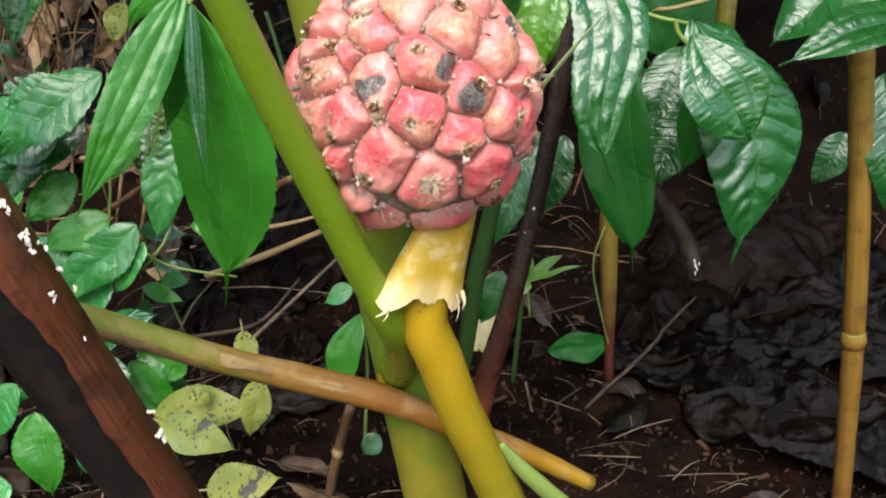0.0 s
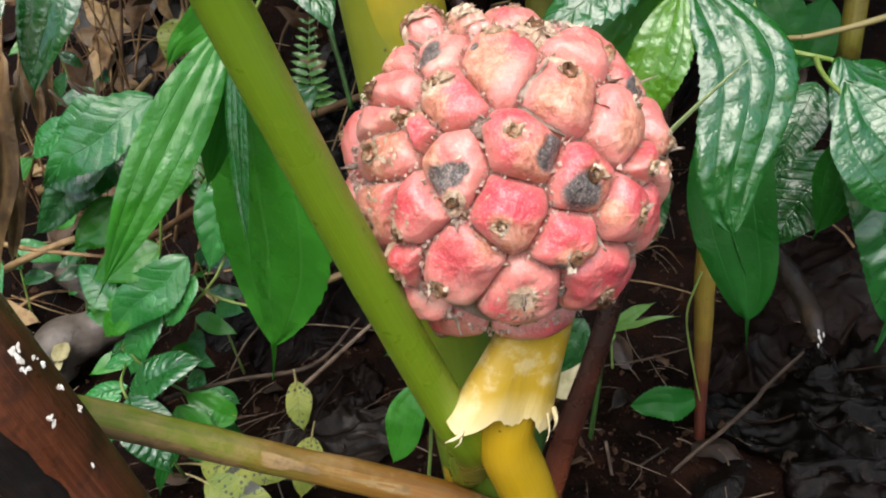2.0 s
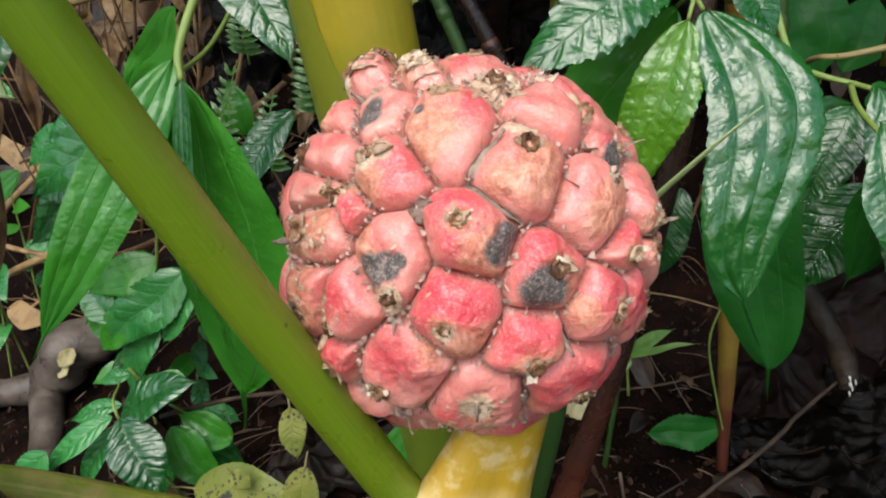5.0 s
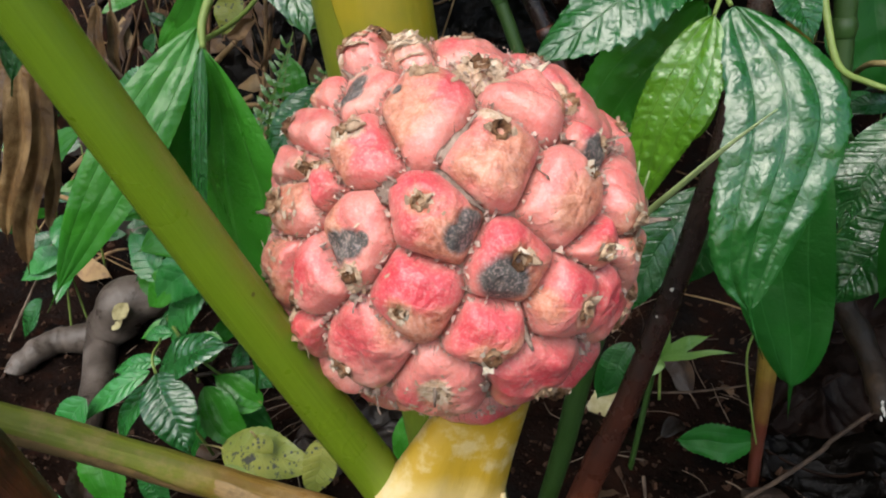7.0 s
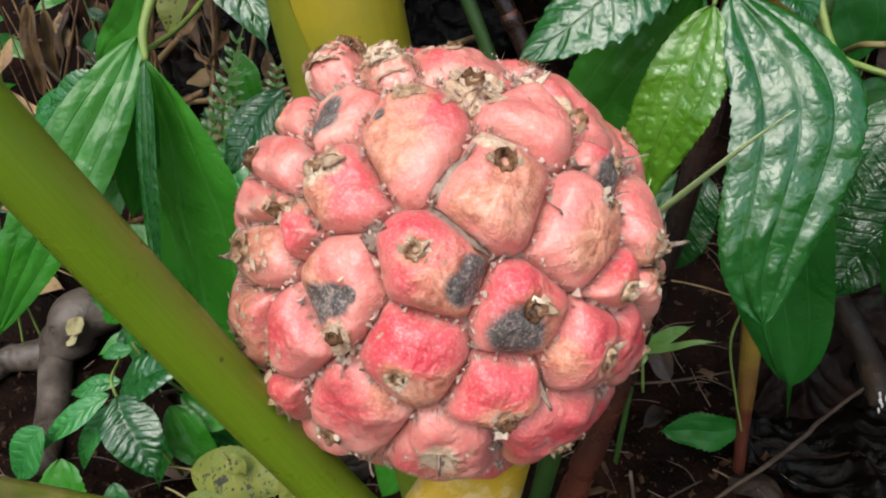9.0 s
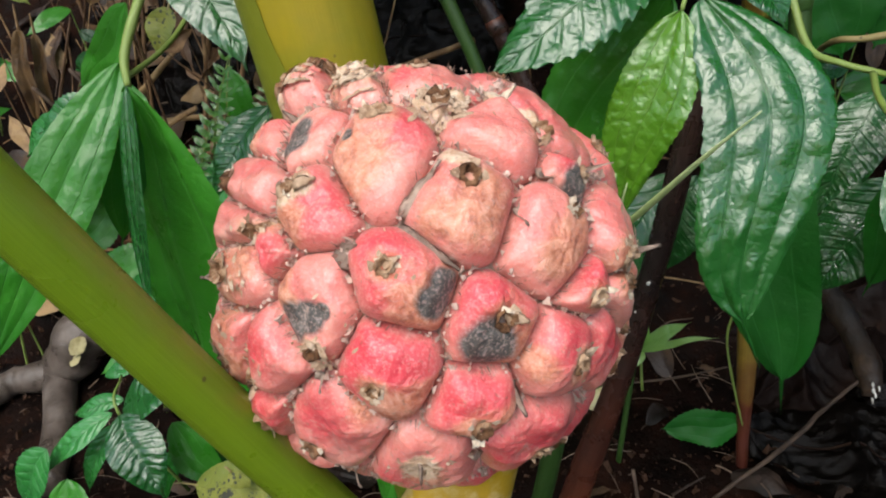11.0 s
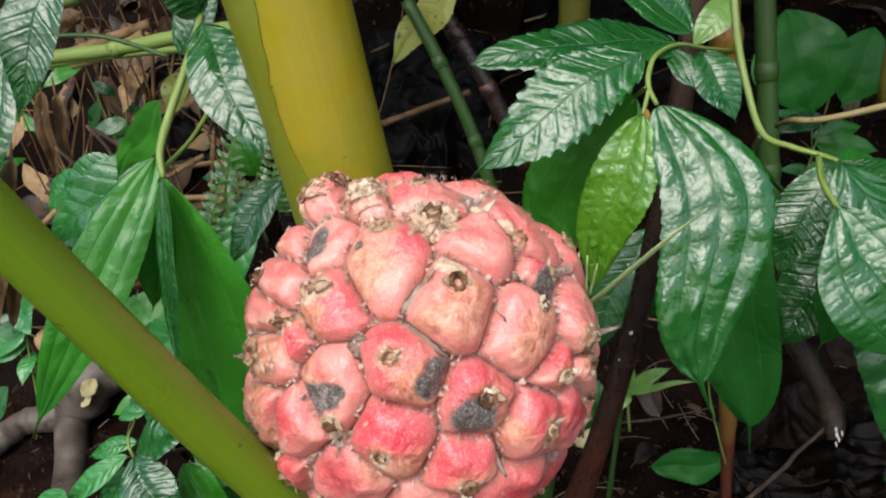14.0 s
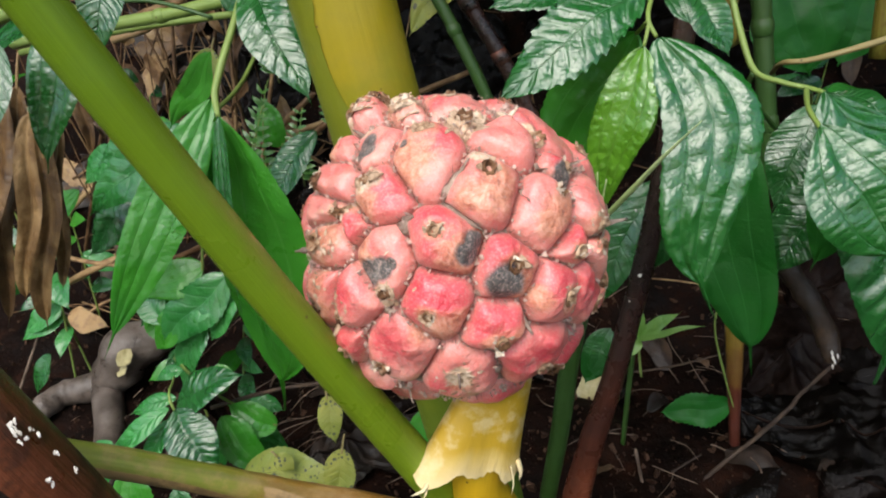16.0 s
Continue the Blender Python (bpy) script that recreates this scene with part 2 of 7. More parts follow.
LEAF_PALE = leaf_material("leaf_pale", (0.13, 0.30, 0.05), (0.22, 0.40, 0.09), (0.30, 0.48, 0.15), crosses=9.0, arcs=False, relief=0.4, glow=0.35)
LEAF_YELLOW = leaf_material("leaf_yellow", (0.14, 0.19, 0.035), (0.28, 0.28, 0.048), (0.26, 0.28, 0.09), crosses=9.0, arcs=False, rough=0.5, gloss=0.35, coat=0.1, stain=(0.050, 0.048, 0.038))
LEAF_FERN = leaf_material("leaf_fern", (0.045, 0.15, 0.022), (0.09, 0.23, 0.035), (0.14, 0.28, 0.07), crosses=5.0, arcs=False, relief=0.3, glow=0.3)
DRYLEAF = debris_material("brown_dry_leaf", [(0.3, (0.050, 0.025, 0.010)), (0.5, (0.125, 0.068, 0.024)), (0.7, (0.26, 0.165, 0.070))], 0.5, 50.0, 0.5, 0.4, 220.0, 0.6)
ORANGE = debris_material("orange_dead_leaf", [(0.3, (0.16, 0.05, 0.010)), (0.5, (0.36, 0.14, 0.018)), (0.7, (0.50, 0.27, 0.04))], 0.5, 45.0, 0.4, 0.4, 220.0, 0.3)
CREAM = debris_material("cream_dead_leaf", [(0.3, (0.26, 0.20, 0.08)), (0.5, (0.46, 0.40, 0.20)), (0.7, (0.62, 0.56, 0.34))], 0.55, 50.0, 0.4, 0.4, 220.0, 0.4)
FRUIT = fruit_material()
SCAR = debris_material("scar_fibre", [(0.3, (0.055, 0.024, 0.012)), (0.5, (0.26, 0.13, 0.065)), (0.7, (0.62, 0.43, 0.28))], 0.8, 300.0, 0.7, 0.2, 700.0)
FUZZ = debris_material("crevice_fuzz", [(0.3, (0.20, 0.125, 0.095)), (0.5, (0.38, 0.25, 0.20)), (0.72, (0.58, 0.42, 0.35))], 0.9, 200.0, 0.4, 0.15, 600.0, 0.9)
HUSK = debris_material("pale_husk", [(0.3, (0.34, 0.21, 0.13)), (0.5, (0.60, 0.43, 0.30)), (0.7, (0.78, 0.66, 0.52))], 0.85, 240.0, 0.6, 0.2, 700.0)
BRACT = debris_material("dry_bract", [(0.3, (0.13, 0.092, 0.072)), (0.55, (0.32, 0.23, 0.18)), (0.75, (0.52, 0.41, 0.33))], 0.9, 180.0, 0.7, 0.25, 600.0)
# brown of rotten leaves, darkened further in the colour for the floor's shade
WETBROWN_SHADED = debris_material("shaded_rotten_leaf", [(0.3, (0.0032, 0.0016, 0.0012)), (0.55, (0.008, 0.0038, 0.0026)), (0.78, (0.024, 0.0130, 0.0082))], 0.65, 24.0, 0.6, 0.10, 130.0, 0.4)
# soil and crumb colours set extra dark to stand for shade under the plants
SHADED_SOIL = debris_material("soil", [(0.3, (0.0028, 0.0014, 0.0009)), (0.5, (0.0085, 0.0033, 0.0018)), (0.7, (0.028, 0.0102, 0.0053))], 0.9, 26.0, 0.9, 0.08, 160.0)
CRUMB = debris_material("soil_crumb", [(0.25, (0.005, 0.0028, 0.0019)), (0.5, (0.020, 0.0096, 0.0060)), (0.75, (0.052, 0.027, 0.016))], 0.75, 60.0, 0.6, 0.12, 300.0, 1.2)
LITTER = debris_material("dead_leaf", [(0.3, (0.010, 0.006, 0.004)), (0.5, (0.030, 0.016, 0.009)), (0.72, (0.11, 0.062, 0.032))], 0.6, 45.0, 0.5, 0.45, 200.0, 0.9)
# black of wet leaves, also lowered to stand in for shade on the floor
WET_SHADED = debris_material("shaded_wet_leaf", [(0.3, (0.0022, 0.0015, 0.0012)), (0.55, (0.0050, 0.0033, 0.0027)), (0.75, (0.014, 0.009, 0.008))], 0.21, 30.0, 0.8, 0.15, 210.0, 0.4)
STRAW = debris_material("dry_straw", [(0.3, (0.07, 0.034, 0.014)), (0.5, (0.17, 0.092, 0.040)), (0.7, (0.34, 0.22, 0.105))], 0.6, 60.0, 0.4, 0.35, 300.0, 0.9)
TWIG = debris_material("twig_bark", [(0.3, (0.03, 0.018, 0.012)), (0.5, (0.085, 0.055, 0.037)), (0.7, (0.20, 0.14, 0.10))], 0.7, 70.0, 0.5, 0.35, 300.0, 0.8)
ROCK = debris_material("grey_root", [(0.3, (0.040, 0.030, 0.024)), (0.5, (0.105, 0.082, 0.067)), (0.7, (0.20, 0.165, 0.14))], 0.42, 30.0, 0.5, 0.45, 180.0, 0.2)
LICHEN = debris_material("lichen", [(0.3, (0.20, 0.17, 0.07)), (0.6, (0.42, 0.37, 0.20))], 0.8, 120.0, 0.6, 0.2, 500.0)
FUNGUS_GLINT = debris_material("white_speck", [(0.3, (0.55, 0.50, 0.44)), (0.6, (0.80, 0.77, 0.72))], 0.8, 200.0, 0.5, 0.2, 600.0)
PETIOLE = stalk_material("green_petiole", [(0.0, (0.18, 0.245, 0.010)), (0.5, (0.155, 0.245, 0.011)), (1.0, (0.14, 0.25, 0.014))], 0.30, 0.20, gloss=0.6)
TRUNK = stalk_material("yellow_green_stem", [(0.0, (0.24, 0.19, 0.02)), (0.27, (0.22, 0.19, 0.018)), (0.36, (0.10, 0.16, 0.012)), (0.55, (0.12, 0.17, 0.012)), (0.72, (0.29, 0.235, 0.010)), (1.0, (0.30, 0.25, 0.015))], 0.42, 0.10)
# the stalk's olive foot is also darkened in the ramp, for shade
PEDUNCLE = stalk_material("yellow_peduncle", [(0.0, (0.17, 0.18, 0.010)), (0.30, (0.29, 0.215, 0.008)), (0.7, (0.48, 0.29, 0.008)), (1.0, (0.58, 0.37, 0.03))], 0.40, 0.12)
COLLAR = stalk_material("torn_sheath", [(0.0, (0.64, 0.50, 0.25)), (0.14, (0.58, 0.42, 0.14)), (0.28, (0.45, 0.285, 0.025)), (1.0, (0.41, 0.25, 0.012))], 0.42, 0.06, 0.40, relief=0.35, tint=(0.70, 0.60, 0.38))
BROWN = stalk_material("brown_dying_stalk", [(0.0, (0.17, 0.24, 0.020)), (0.28, (0.20, 0.22, 0.026)), (0.42, (0.26, 0.15, 0.030)), (0.6, (0.24, 0.095, 0.014)), (0.8, (0.29, 0.12, 0.008)), (1.0, (0.42, 0.24, 0.012))], 0.40, 0.35, 0.35, 0.6, tint=(0.44, 0.29, 0.13))
LOG_CORE = stalk_material("black_wet_core", [(0.0, (0.014, 0.011, 0.010)), (1.0, (0.008, 0.007, 0.007))], 0.32, 0.4, 0.4, 0.9, gloss=0.5, tint=(0.035, 0.018, 0.012))
LOG = stalk_material("dark_rotting_stalk", [(0.0, (0.20, 0.066, 0.030)), (0.5, (0.14, 0.040, 0.018)), (1.0, (0.10, 0.030, 0.015))], 0.34, 0.7, 0.6, 1.0, tint=(0.03, 0.014, 0.010))
REDSTEM = stalk_material("dark_red_stem", [(0.0, (0.20, 0.055, 0.025)), (0.22, (0.075, 0.022, 0.013)), (0.5, (0.020, 0.012, 0.011)), (1.0, (0.050, 0.022, 0.014))], 0.26, 0.35, 0.25, 0.5, gloss=0.6, tint=(0.012, 0.008, 0.007))
GREENSTEM = stalk_material("dark_green_stem", [(0.0, (0.03, 0.07, 0.012)), (1.0, (0.035, 0.09, 0.018))], 0.4, 0.2)
CANE = stalk_material("yellow_brown_cane", [(0.0, (0.12, 0.038, 0.010)), (0.22, (0.20, 0.10, 0.018)), (0.6, (0.24, 0.135, 0.020)), (1.0, (0.19, 0.175, 0.024))], 0.38, 0.45, 0.6, 0.5, tint=(0.10, 0.042, 0.009))
CANE_RED = stalk_material("cane_red_base", [(0.0, (0.07, 0.014, 0.010)), (0.42, (0.10, 0.024, 0.012)), (0.62, (0.25, 0.16, 0.025)), (1.0, (0.26, 0.22, 0.03))], 0.4, 0.3, 0.15)
PALE_STEM = stalk_material("pale_grass", [(0.0, (0.34, 0.46, 0.16)), (1.0, (0.42, 0.52, 0.26))], 0.5, 0.1)
# near-black shell and leaves of the bush screen added out of view
SCREEN_SHELL = debris_material("screen_shell", [(0.3, (0.006, 0.012, 0.005)), (0.55, (0.015, 0.032, 0.010)), (0.75, (0.035, 0.070, 0.020))], 0.8, 3.0, 0.8, 0.15, 14.0)
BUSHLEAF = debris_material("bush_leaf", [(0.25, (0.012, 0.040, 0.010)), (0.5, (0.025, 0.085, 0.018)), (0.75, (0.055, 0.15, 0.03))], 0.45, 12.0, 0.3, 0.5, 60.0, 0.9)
SHEATH = stalk_material("olive_sheath", [(0.0, (0.15, 0.175, 0.012)), (1.0, (0.17, 0.185, 0.012))], 0.42, 0.10)
VINE = stalk_material("green_vine", [(0.0, (0.16, 0.23, 0.05)), (0.5, (0.19, 0.27, 0.06)), (1.0, (0.17, 0.25, 0.05))], 0.42, 0.15)
VINE_TAN = stalk_material("tan_vine", [(0.0, (0.26, 0.21, 0.08)), (1.0, (0.24, 0.19, 0.08))], 0.5, 0.2)

PEEL = stalk_material("peeling_tan", [(0.0, (0.27, 0.165, 0.055)), (0.5, (0.33, 0.215, 0.090)), (1.0, (0.26, 0.155, 0.050))], 0.55, 0.35, 0.5)
FRAY = stalk_material("frayed_fibre", [(0.0, (0.66, 0.52, 0.26)), (1.0, (0.72, 0.62, 0.40))], 0.6, 0.2)

# ---------------------------------------------------------------- builders
ORIGIN = {}


def ground_z(x, y):
    """Height of the sloping forest floor, which climbs away from the camera."""
    z = 0.015 + 0.11 * max(0.0, y - 0.1)
    if y > 0.72:
        k = y - 0.72
        z += 1.1 * k * k / (0.25 + k) if k < 2.2 else 1.1 * 2.2 * 2.2 / 2.45 + 0.25 * (k - 2.2)
    dip = 1.0 / (1.0 + math.exp(max(-30.0, min(30.0, (x + 0.26) * 22.0))))
    z -= 0.055 * dip * math.exp(-((y - 0.72) / 0.35) ** 2)
    return z


def rough_ground(x, y):
    p = Vector((x, y, 0.0))
    return ground_z(x, y) + 0.016 * noise.noise(p * 9.0) + 0.008 * noise.noise(p * 27.0) + 0.0045 * noise.noise(p * 80.0)


def solid(name, verts, faces, material, uvs=None, smooth=True):
    me = bpy.data.meshes.new(name)
    me.from_pydata([tuple(v) for v in verts], [], faces)
    if uvs is not None:
        layer = me.uv_layers.new(name="UVMap")
        idx = np.empty(len(me.loops), dtype=np.int32)
        me.loops.foreach_get("vertex_index", idx)
        layer.data.foreach_set("uv", np.asarray(uvs, dtype=np.float32)[idx].ravel())
    if smooth:
        me.polygons.foreach_set("use_smooth", np.ones(len(me.polygons), dtype=bool))
    me.materials.append(material)
    me.update()
    return me


def thing(name, at, label, category, group="", kind=""):
    ob = new(name)
    ob.empty_display_size = 0.01
    ob.location = at
    ORIGIN[ob.name] = Vector(at)
    return tagged(ob, label, category, group, kind)


def part(name, shape, material, parent, label=""):
    """shape: (verts, faces, uvs) in world places. One mesh under a thing or under a part, with its origin at its first vertex."""
    verts, faces, uvs = shape
    o = Vector(verts[0])
    ob = new(name, solid(name, [Vector(v) - o for v in verts], faces, material, uvs))
    if parent is not None:
        ob.parent = parent
        ob.location = o - ORIGIN[parent.name]
    else:
        ob.location = o
    ORIGIN[ob.name] = o
    return tagged(ob, label)


def spline(points, n):
    """Catmull-Rom through the points (any tuple length), n steps a span."""
    p = [np.array(q, dtype=float) for q in points]
    p = [2 * p[0] - p[1]] + p + [2 * p[-1] - p[-2]]
    out = []
    for i in range(1, len(p) - 2):
        a, b, c, d = p[i - 1:i + 3]
        for k in range(n):
            s = k / n
            out.append(0.5 * (2 * b + (c - a) * s + (2 * a - 5 * b + 4 * c - d) * s * s + (3 * b - a - 3 * c + d) * s ** 3))
    out.append(p[-2])
    return out


def tube(points, radii, sides=14, n=8, wob=0.04, flat=1.0, seed=0):
    """A tapered, slightly uneven stem along the points, closed at both ends."""
    path = spline([(*q, r) for q, r in zip(points, radii)], n)
    verts, faces, uvs = [], [], []
    side = Vector((1, 0, 0))
    for i, q in enumerate(path):
        a, b = path[max(0, i - 1)], path[min(len(path) - 1, i + 1)]
        d = Vector(b[:3] - a[:3]).normalized()
        side = (side - d * side.dot(d)).normalized()
        up = d.cross(side)
        c, r = Vector(q[:3]), q[3]
        for k in range(sides):
            w = 2 * math.pi * k / sides
            e = side * math.cos(w) + up * math.sin(w) * flat
            rr = r * (1 + wob * noise.noise((c + e * r) * (0.35 / max(r, 1e-4)) + Vector((seed * 3.7, 0, 0))))
            verts.append(c + e * rr)
            uvs.append((k / sides, i / (len(path) - 1)))
    for i in range(len(path) - 1):
        for k in range(sides):
            k2 = (k + 1) % sides
            faces.append((i * sides + k, i * sides + k2, (i + 1) * sides + k2, (i + 1) * sides + k))
    for i, o in ((0, -1), (len(path) - 1, 1)):
        ring = [i * sides + k for k in range(sides)]
        verts.append(Vector(path[i][:3]))
        uvs.append((0.5, i / (len(path) - 1)))
        for k in range(sides):
            f = (ring[k], ring[(k + 1) % sides], len(verts) - 1)
            faces.append(f if o > 0 else f[::-1])
    return verts, faces, uvs


def blade(base, tip, width, facing=(0, -0.8, 0.5), arch=0.08, fold=0.15, peak=0.42, drip=0.14, serr=0.02, teeth=26, bull=0.010,
          crosses=9.0, arcs=True, sag=0.0, nu=54, nv=16, seed=0, wave=0.02, blunt=0.75, bow=0.0, hook=0.0):
    """A leaf blade from base to tip: arched, folded along the midrib, puffed up between its veins, toothed, drawn out into a drip tip."""
    base, tip = Vector(base), Vector(tip)
    length = (tip - base).length
    ya = (tip - base).normalized()
    za = Vector(facing)
    za = (za - ya * za.dot(ya)).normalized()
    xa = ya.cross(za)
    power = math.log(0.5) / math.log(peak)
    verts, faces, uvs = [], [], []
    shift = seed * 1.37
    for i in range(nu + 1):
        s = i / nu
        q = min(1.0, s / (1 - drip))
        f = max(0.0, math.sin(math.pi * q ** power)) ** blunt
        f = max(f, 0.05 * min(1.0, (1 - s) / max(drip, 0.02)) if s > 0.5 else 0.03)
        mid = base + ya * (length * s) + za * (arch * length * math.sin(math.pi * s) - sag * length * s * s) \
            + xa * (wave * length * math.sin(2.2 * math.pi * s + shift) * math.sin(math.pi * s) + length * (bow * math.sin(math.pi * s) + hook * math.sin(2 * math.pi * s)))
        tooth = 1.0 - serr * (1.0 - (s * teeth) % 1.0) * (1 if 0.12 < s < 0.93 else 0)
        for j in range(nv + 1):
            v = 2 * j / nv - 1
            av = abs(v)
            hw = width / 2 * f * (1.0 - (1.0 - tooth) * (av > 0.95))
            ph = s * crosses - (0.45 if arcs else 1.3) * av + 0.6 * noise.noise(Vector((s * 6, v * 2, shift)))
            puff = abs(math.sin(math.pi * ph)) ** 1.1
            if arcs:
                puff = (0.30 + 0.70 * puff * (0.7 + 1.1 * noise.noise(Vector((s * 11, v * 3.3, shift + 9))))) * abs(math.sin(2 * math.pi * av)) ** 0.85
            else:
                puff *= abs(math.sin(math.pi * min(1, av * 1.02))) ** 0.5
            rip = wave * length * 0.5 * av * math.sin(s * 11 + shift + (2.0 if v > 0 else 0))
            z = fold * av * hw * (1.0 - 0.35 * av) + bull * width * puff * min(1.0, f * 1.6) + rip * f \
                + 0.05 * width * noise.noise(Vector((s * 4, v * 1.5, shift)))
            verts.append(mid + xa * (v * hw) + za * z)
            uvs.append((j / nv, s))
    w = nv + 1
    for i in range(nu):
        for j in range(nv):
            faces.append((i * w + j, i * w + j + 1, (i + 1) * w + j + 1, (i + 1) * w + j))
    return verts, faces, uvs


def stalk_of(leaf_thing, base, tip, r, material):
    """The short stalk at the foot of a loose leaf."""
    base, tip = Vector(base), Vector(tip)
    back = (base - tip).normalized() * min(0.02, 0.25 * (base - tip).length)
    part("leaf_stalk", tube([base - back * 0.3, base + back * 0.5 + Vector((0, 0, 0.0008)), base + back], [r, r * 0.9, r * 0.7], 7, 4, 0.1), material, leaf_thing)


def crumpled(centre, ax, ay, nx, ny, height, seed, rag=0.15, drop=0.0, ridge=9.0):
    """A crumpled dead leaf or sheath that lies about centre; ax, ay: its half axes."""
    c, ax, ay = Vector(centre), Vector(ax), Vector(ay)
    up = ax.cross(ay).normalized()
    if up.z < 0:
        up = -up
    verts, faces, uvs = [], [], []
    for i in range(nx + 1):
        for j in range(ny + 1):
            u, v = 2 * i / nx - 1, 2 * j / ny - 1
            edge = math.sqrt(max(0.0, 1 - u * u)) ** 0.6 * (1 + rag * noise.noise(Vector((u * 4, 3.0 if v > 0 else -3.0, seed))))
            p = c + ax * u + ay * (v * edge)
            k = Vector((u * ax.length * ridge * 0.85, v * ay.length * ridge * 1.2, seed * 5.1))
            k += 0.55 * noise.noise_vector(k * 1.7)
            h = 2.0 * (1.0 - abs(noise.noise(k))) ** 4 - 0.6 + 0.6 * (1 - abs(noise.noise(k * 2.6))) ** 4 + 0.30 * (1 - abs(noise.noise(k * 6.5))) ** 3 + 0.10 * noise.noise(k * 14.0)
            verts.append(p + up * (height * h - drop * (u * u + v * v)))
            uvs.append((v / 2 + 0.5, u / 2 + 0.5))
    for i in range(nx):
        for j in range(ny):
            a = i * (ny + 1) + j
            faces.append((a, a + ny + 1, a + ny + 2, a + 1))
    return verts, faces, uvs


# ---------------------------------------------------------------- ground
def make_ground():
    def axis(a, b, lo, hi, step):
        vals = list(np.arange(a, b + 1e-9, step))
        s = step
        while vals[-1] < hi:
            s *= 1.35
            vals.append(vals[-1] + s)
        s = step
        while vals[0] > lo:
            s *= 1.35
            vals.insert(0, vals[0] - s)
        return vals
    xs, ys = axis(-0.9, 0.8, -60, 60, 0.0085), axis(0.35, 1.5, -60, 60, 0.0085)
    verts = [(x, y, rough_ground(x, y)) for x in xs for y in ys]
    n = len(ys)
    faces = [(i * n + j, (i + 1) * n + j, (i + 1) * n + j + 1, i * n + j + 1) for i in range(len(xs) - 1) for j in range(n - 1)]
    ob = new("ground", solid("ground", verts, faces, SHADED_SOIL))
    return tagged(ob, "damp brown forest soil, darkened for shade, sloping up under the plants", "ground", kind="structure")


make_ground()


def make_sky_screen():
    """Unseen bushes added to block low sky light in front and at both sides; open above and behind the camera."""
    verts, faces = [], []
    n, m = 90, 26
    for i in range(n + 1):
        a = math.radians(-62 + 304 * i / n)
        for j in range(m + 1):
            h = j / m
            r = 3.4 - 0.5 * h * h
            x, y = r * math.cos(a), 0.6 + r * math.sin(a)
            top = 3.6 if math.sin(a) > -0.25 else 0.55
            z = ground_z(x, y) - 0.3 + top * h
            k = Vector((x, y, z))
            d = 0.5 * noise.noise(k * 1.3) + 0.3 * noise.noise(k * 3.1) + 0.15 * noise.noise(k * 8.0)
            verts.append((x + math.cos(a) * d, y + math.sin(a) * d, z + 0.3 * d))
    for i in range(n):
        for j in range(m):
            b = i * (m + 1) + j
            faces.append((b, b + 1, b + m + 2, b + m + 1))
    rng = random.Random(17)
    lv, lf = [], []
    for _ in range(11000):
        c = Vector(verts[rng.randrange(len(verts))]) + Vector((rng.gauss(0, 0.12), rng.gauss(0, 0.12), rng.gauss(0, 0.10)))
        inward = (Vector((0.0, 0.6, c.z)) - c).normalized()
        c += inward * rng.uniform(0.0, 0.22)
        if (c - Vector((0.0, 0.6, c.z))).length < 2.0:
            continue
        way = (inward * 0.5 + Vector((rng.gauss(0, 0.7), rng.gauss(0, 0.7), rng.gauss(-0.3, 0.5)))).normalized()
        side = way.cross(inward * 0.6 + Vector((0, 0, 0.8))).normalized()
        up = side.cross(way)
        L = rng.uniform(0.10, 0.30)
        w = L * rng.uniform(0.16, 0.26)
        k = len(lv)
        lv += [c, c + way * L * 0.45 - side * w + up * L * 0.06, c + way * L * 0.48, c + way * L * 0.45 + side * w + up * L * 0.06, c + way * L - up * L * 0.18]
        lf += [(k, k + 2, k + 1), (k, k + 3, k + 2), (k + 1, k + 2, k + 4), (k + 2, k + 3, k + 4)]
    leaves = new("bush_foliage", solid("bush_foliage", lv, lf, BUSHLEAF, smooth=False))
    tagged(leaves, "leaves of the unseen bushes added to screen off sky light", "foliage", kind="stuff")
    ob = new("backdrop", solid("backdrop", verts, faces, SCREEN_SHELL, smooth=False))
    return tagged(ob, "unseen bushes added all round to screen off low sky light", "bushes", kind="structure")


make_sky_screen()

# ---------------------------------------------------------------- fruit head
HEAD, HEAD_R, VALLEY = Vector((-0.0105, 0.298, 0.364)), 0.0490, 0.865
FRUITS = []


def bearing(turn, rise):
    """A direction from the head's middle: degrees round from the front towards +x, and degrees up."""
    a, e = math.radians(turn), math.radians(rise)
    return Vector((math.sin(a) * math.cos(e), -math.cos(a) * math.cos(e), math.sin(e)))


def fruit(top, seed, weight, proud, scar, *stains, withered=False):
    """One fruit of the head: its top, the seed and weight that share out the skin, its calyx scar, and stains (kind, turn, rise, degrees across)."""
    FRUITS.append((bearing(*top), bearing(*seed), weight, proud, bearing(*scar), [(kind, bearing(t, r), math.radians(size)) for kind, t, r, size in stains], withered))


fruit((6.7, 20.6), (3.5, 15.2), -0.06, 0.012, (3.4, 23.6), ("rot", 16.2, 20.0, 3.6), ("rot", 13.7, 16.0, 4.2), ("tan", 12.5, 14.8, 10.4), ("tan", 9.0, 12.2, 6.0), ("tan", 18.1, 21.6, 4.5), ("red", 2.0, 29.6, 8.9), ("red", 2.8, 18.6, 5.2))
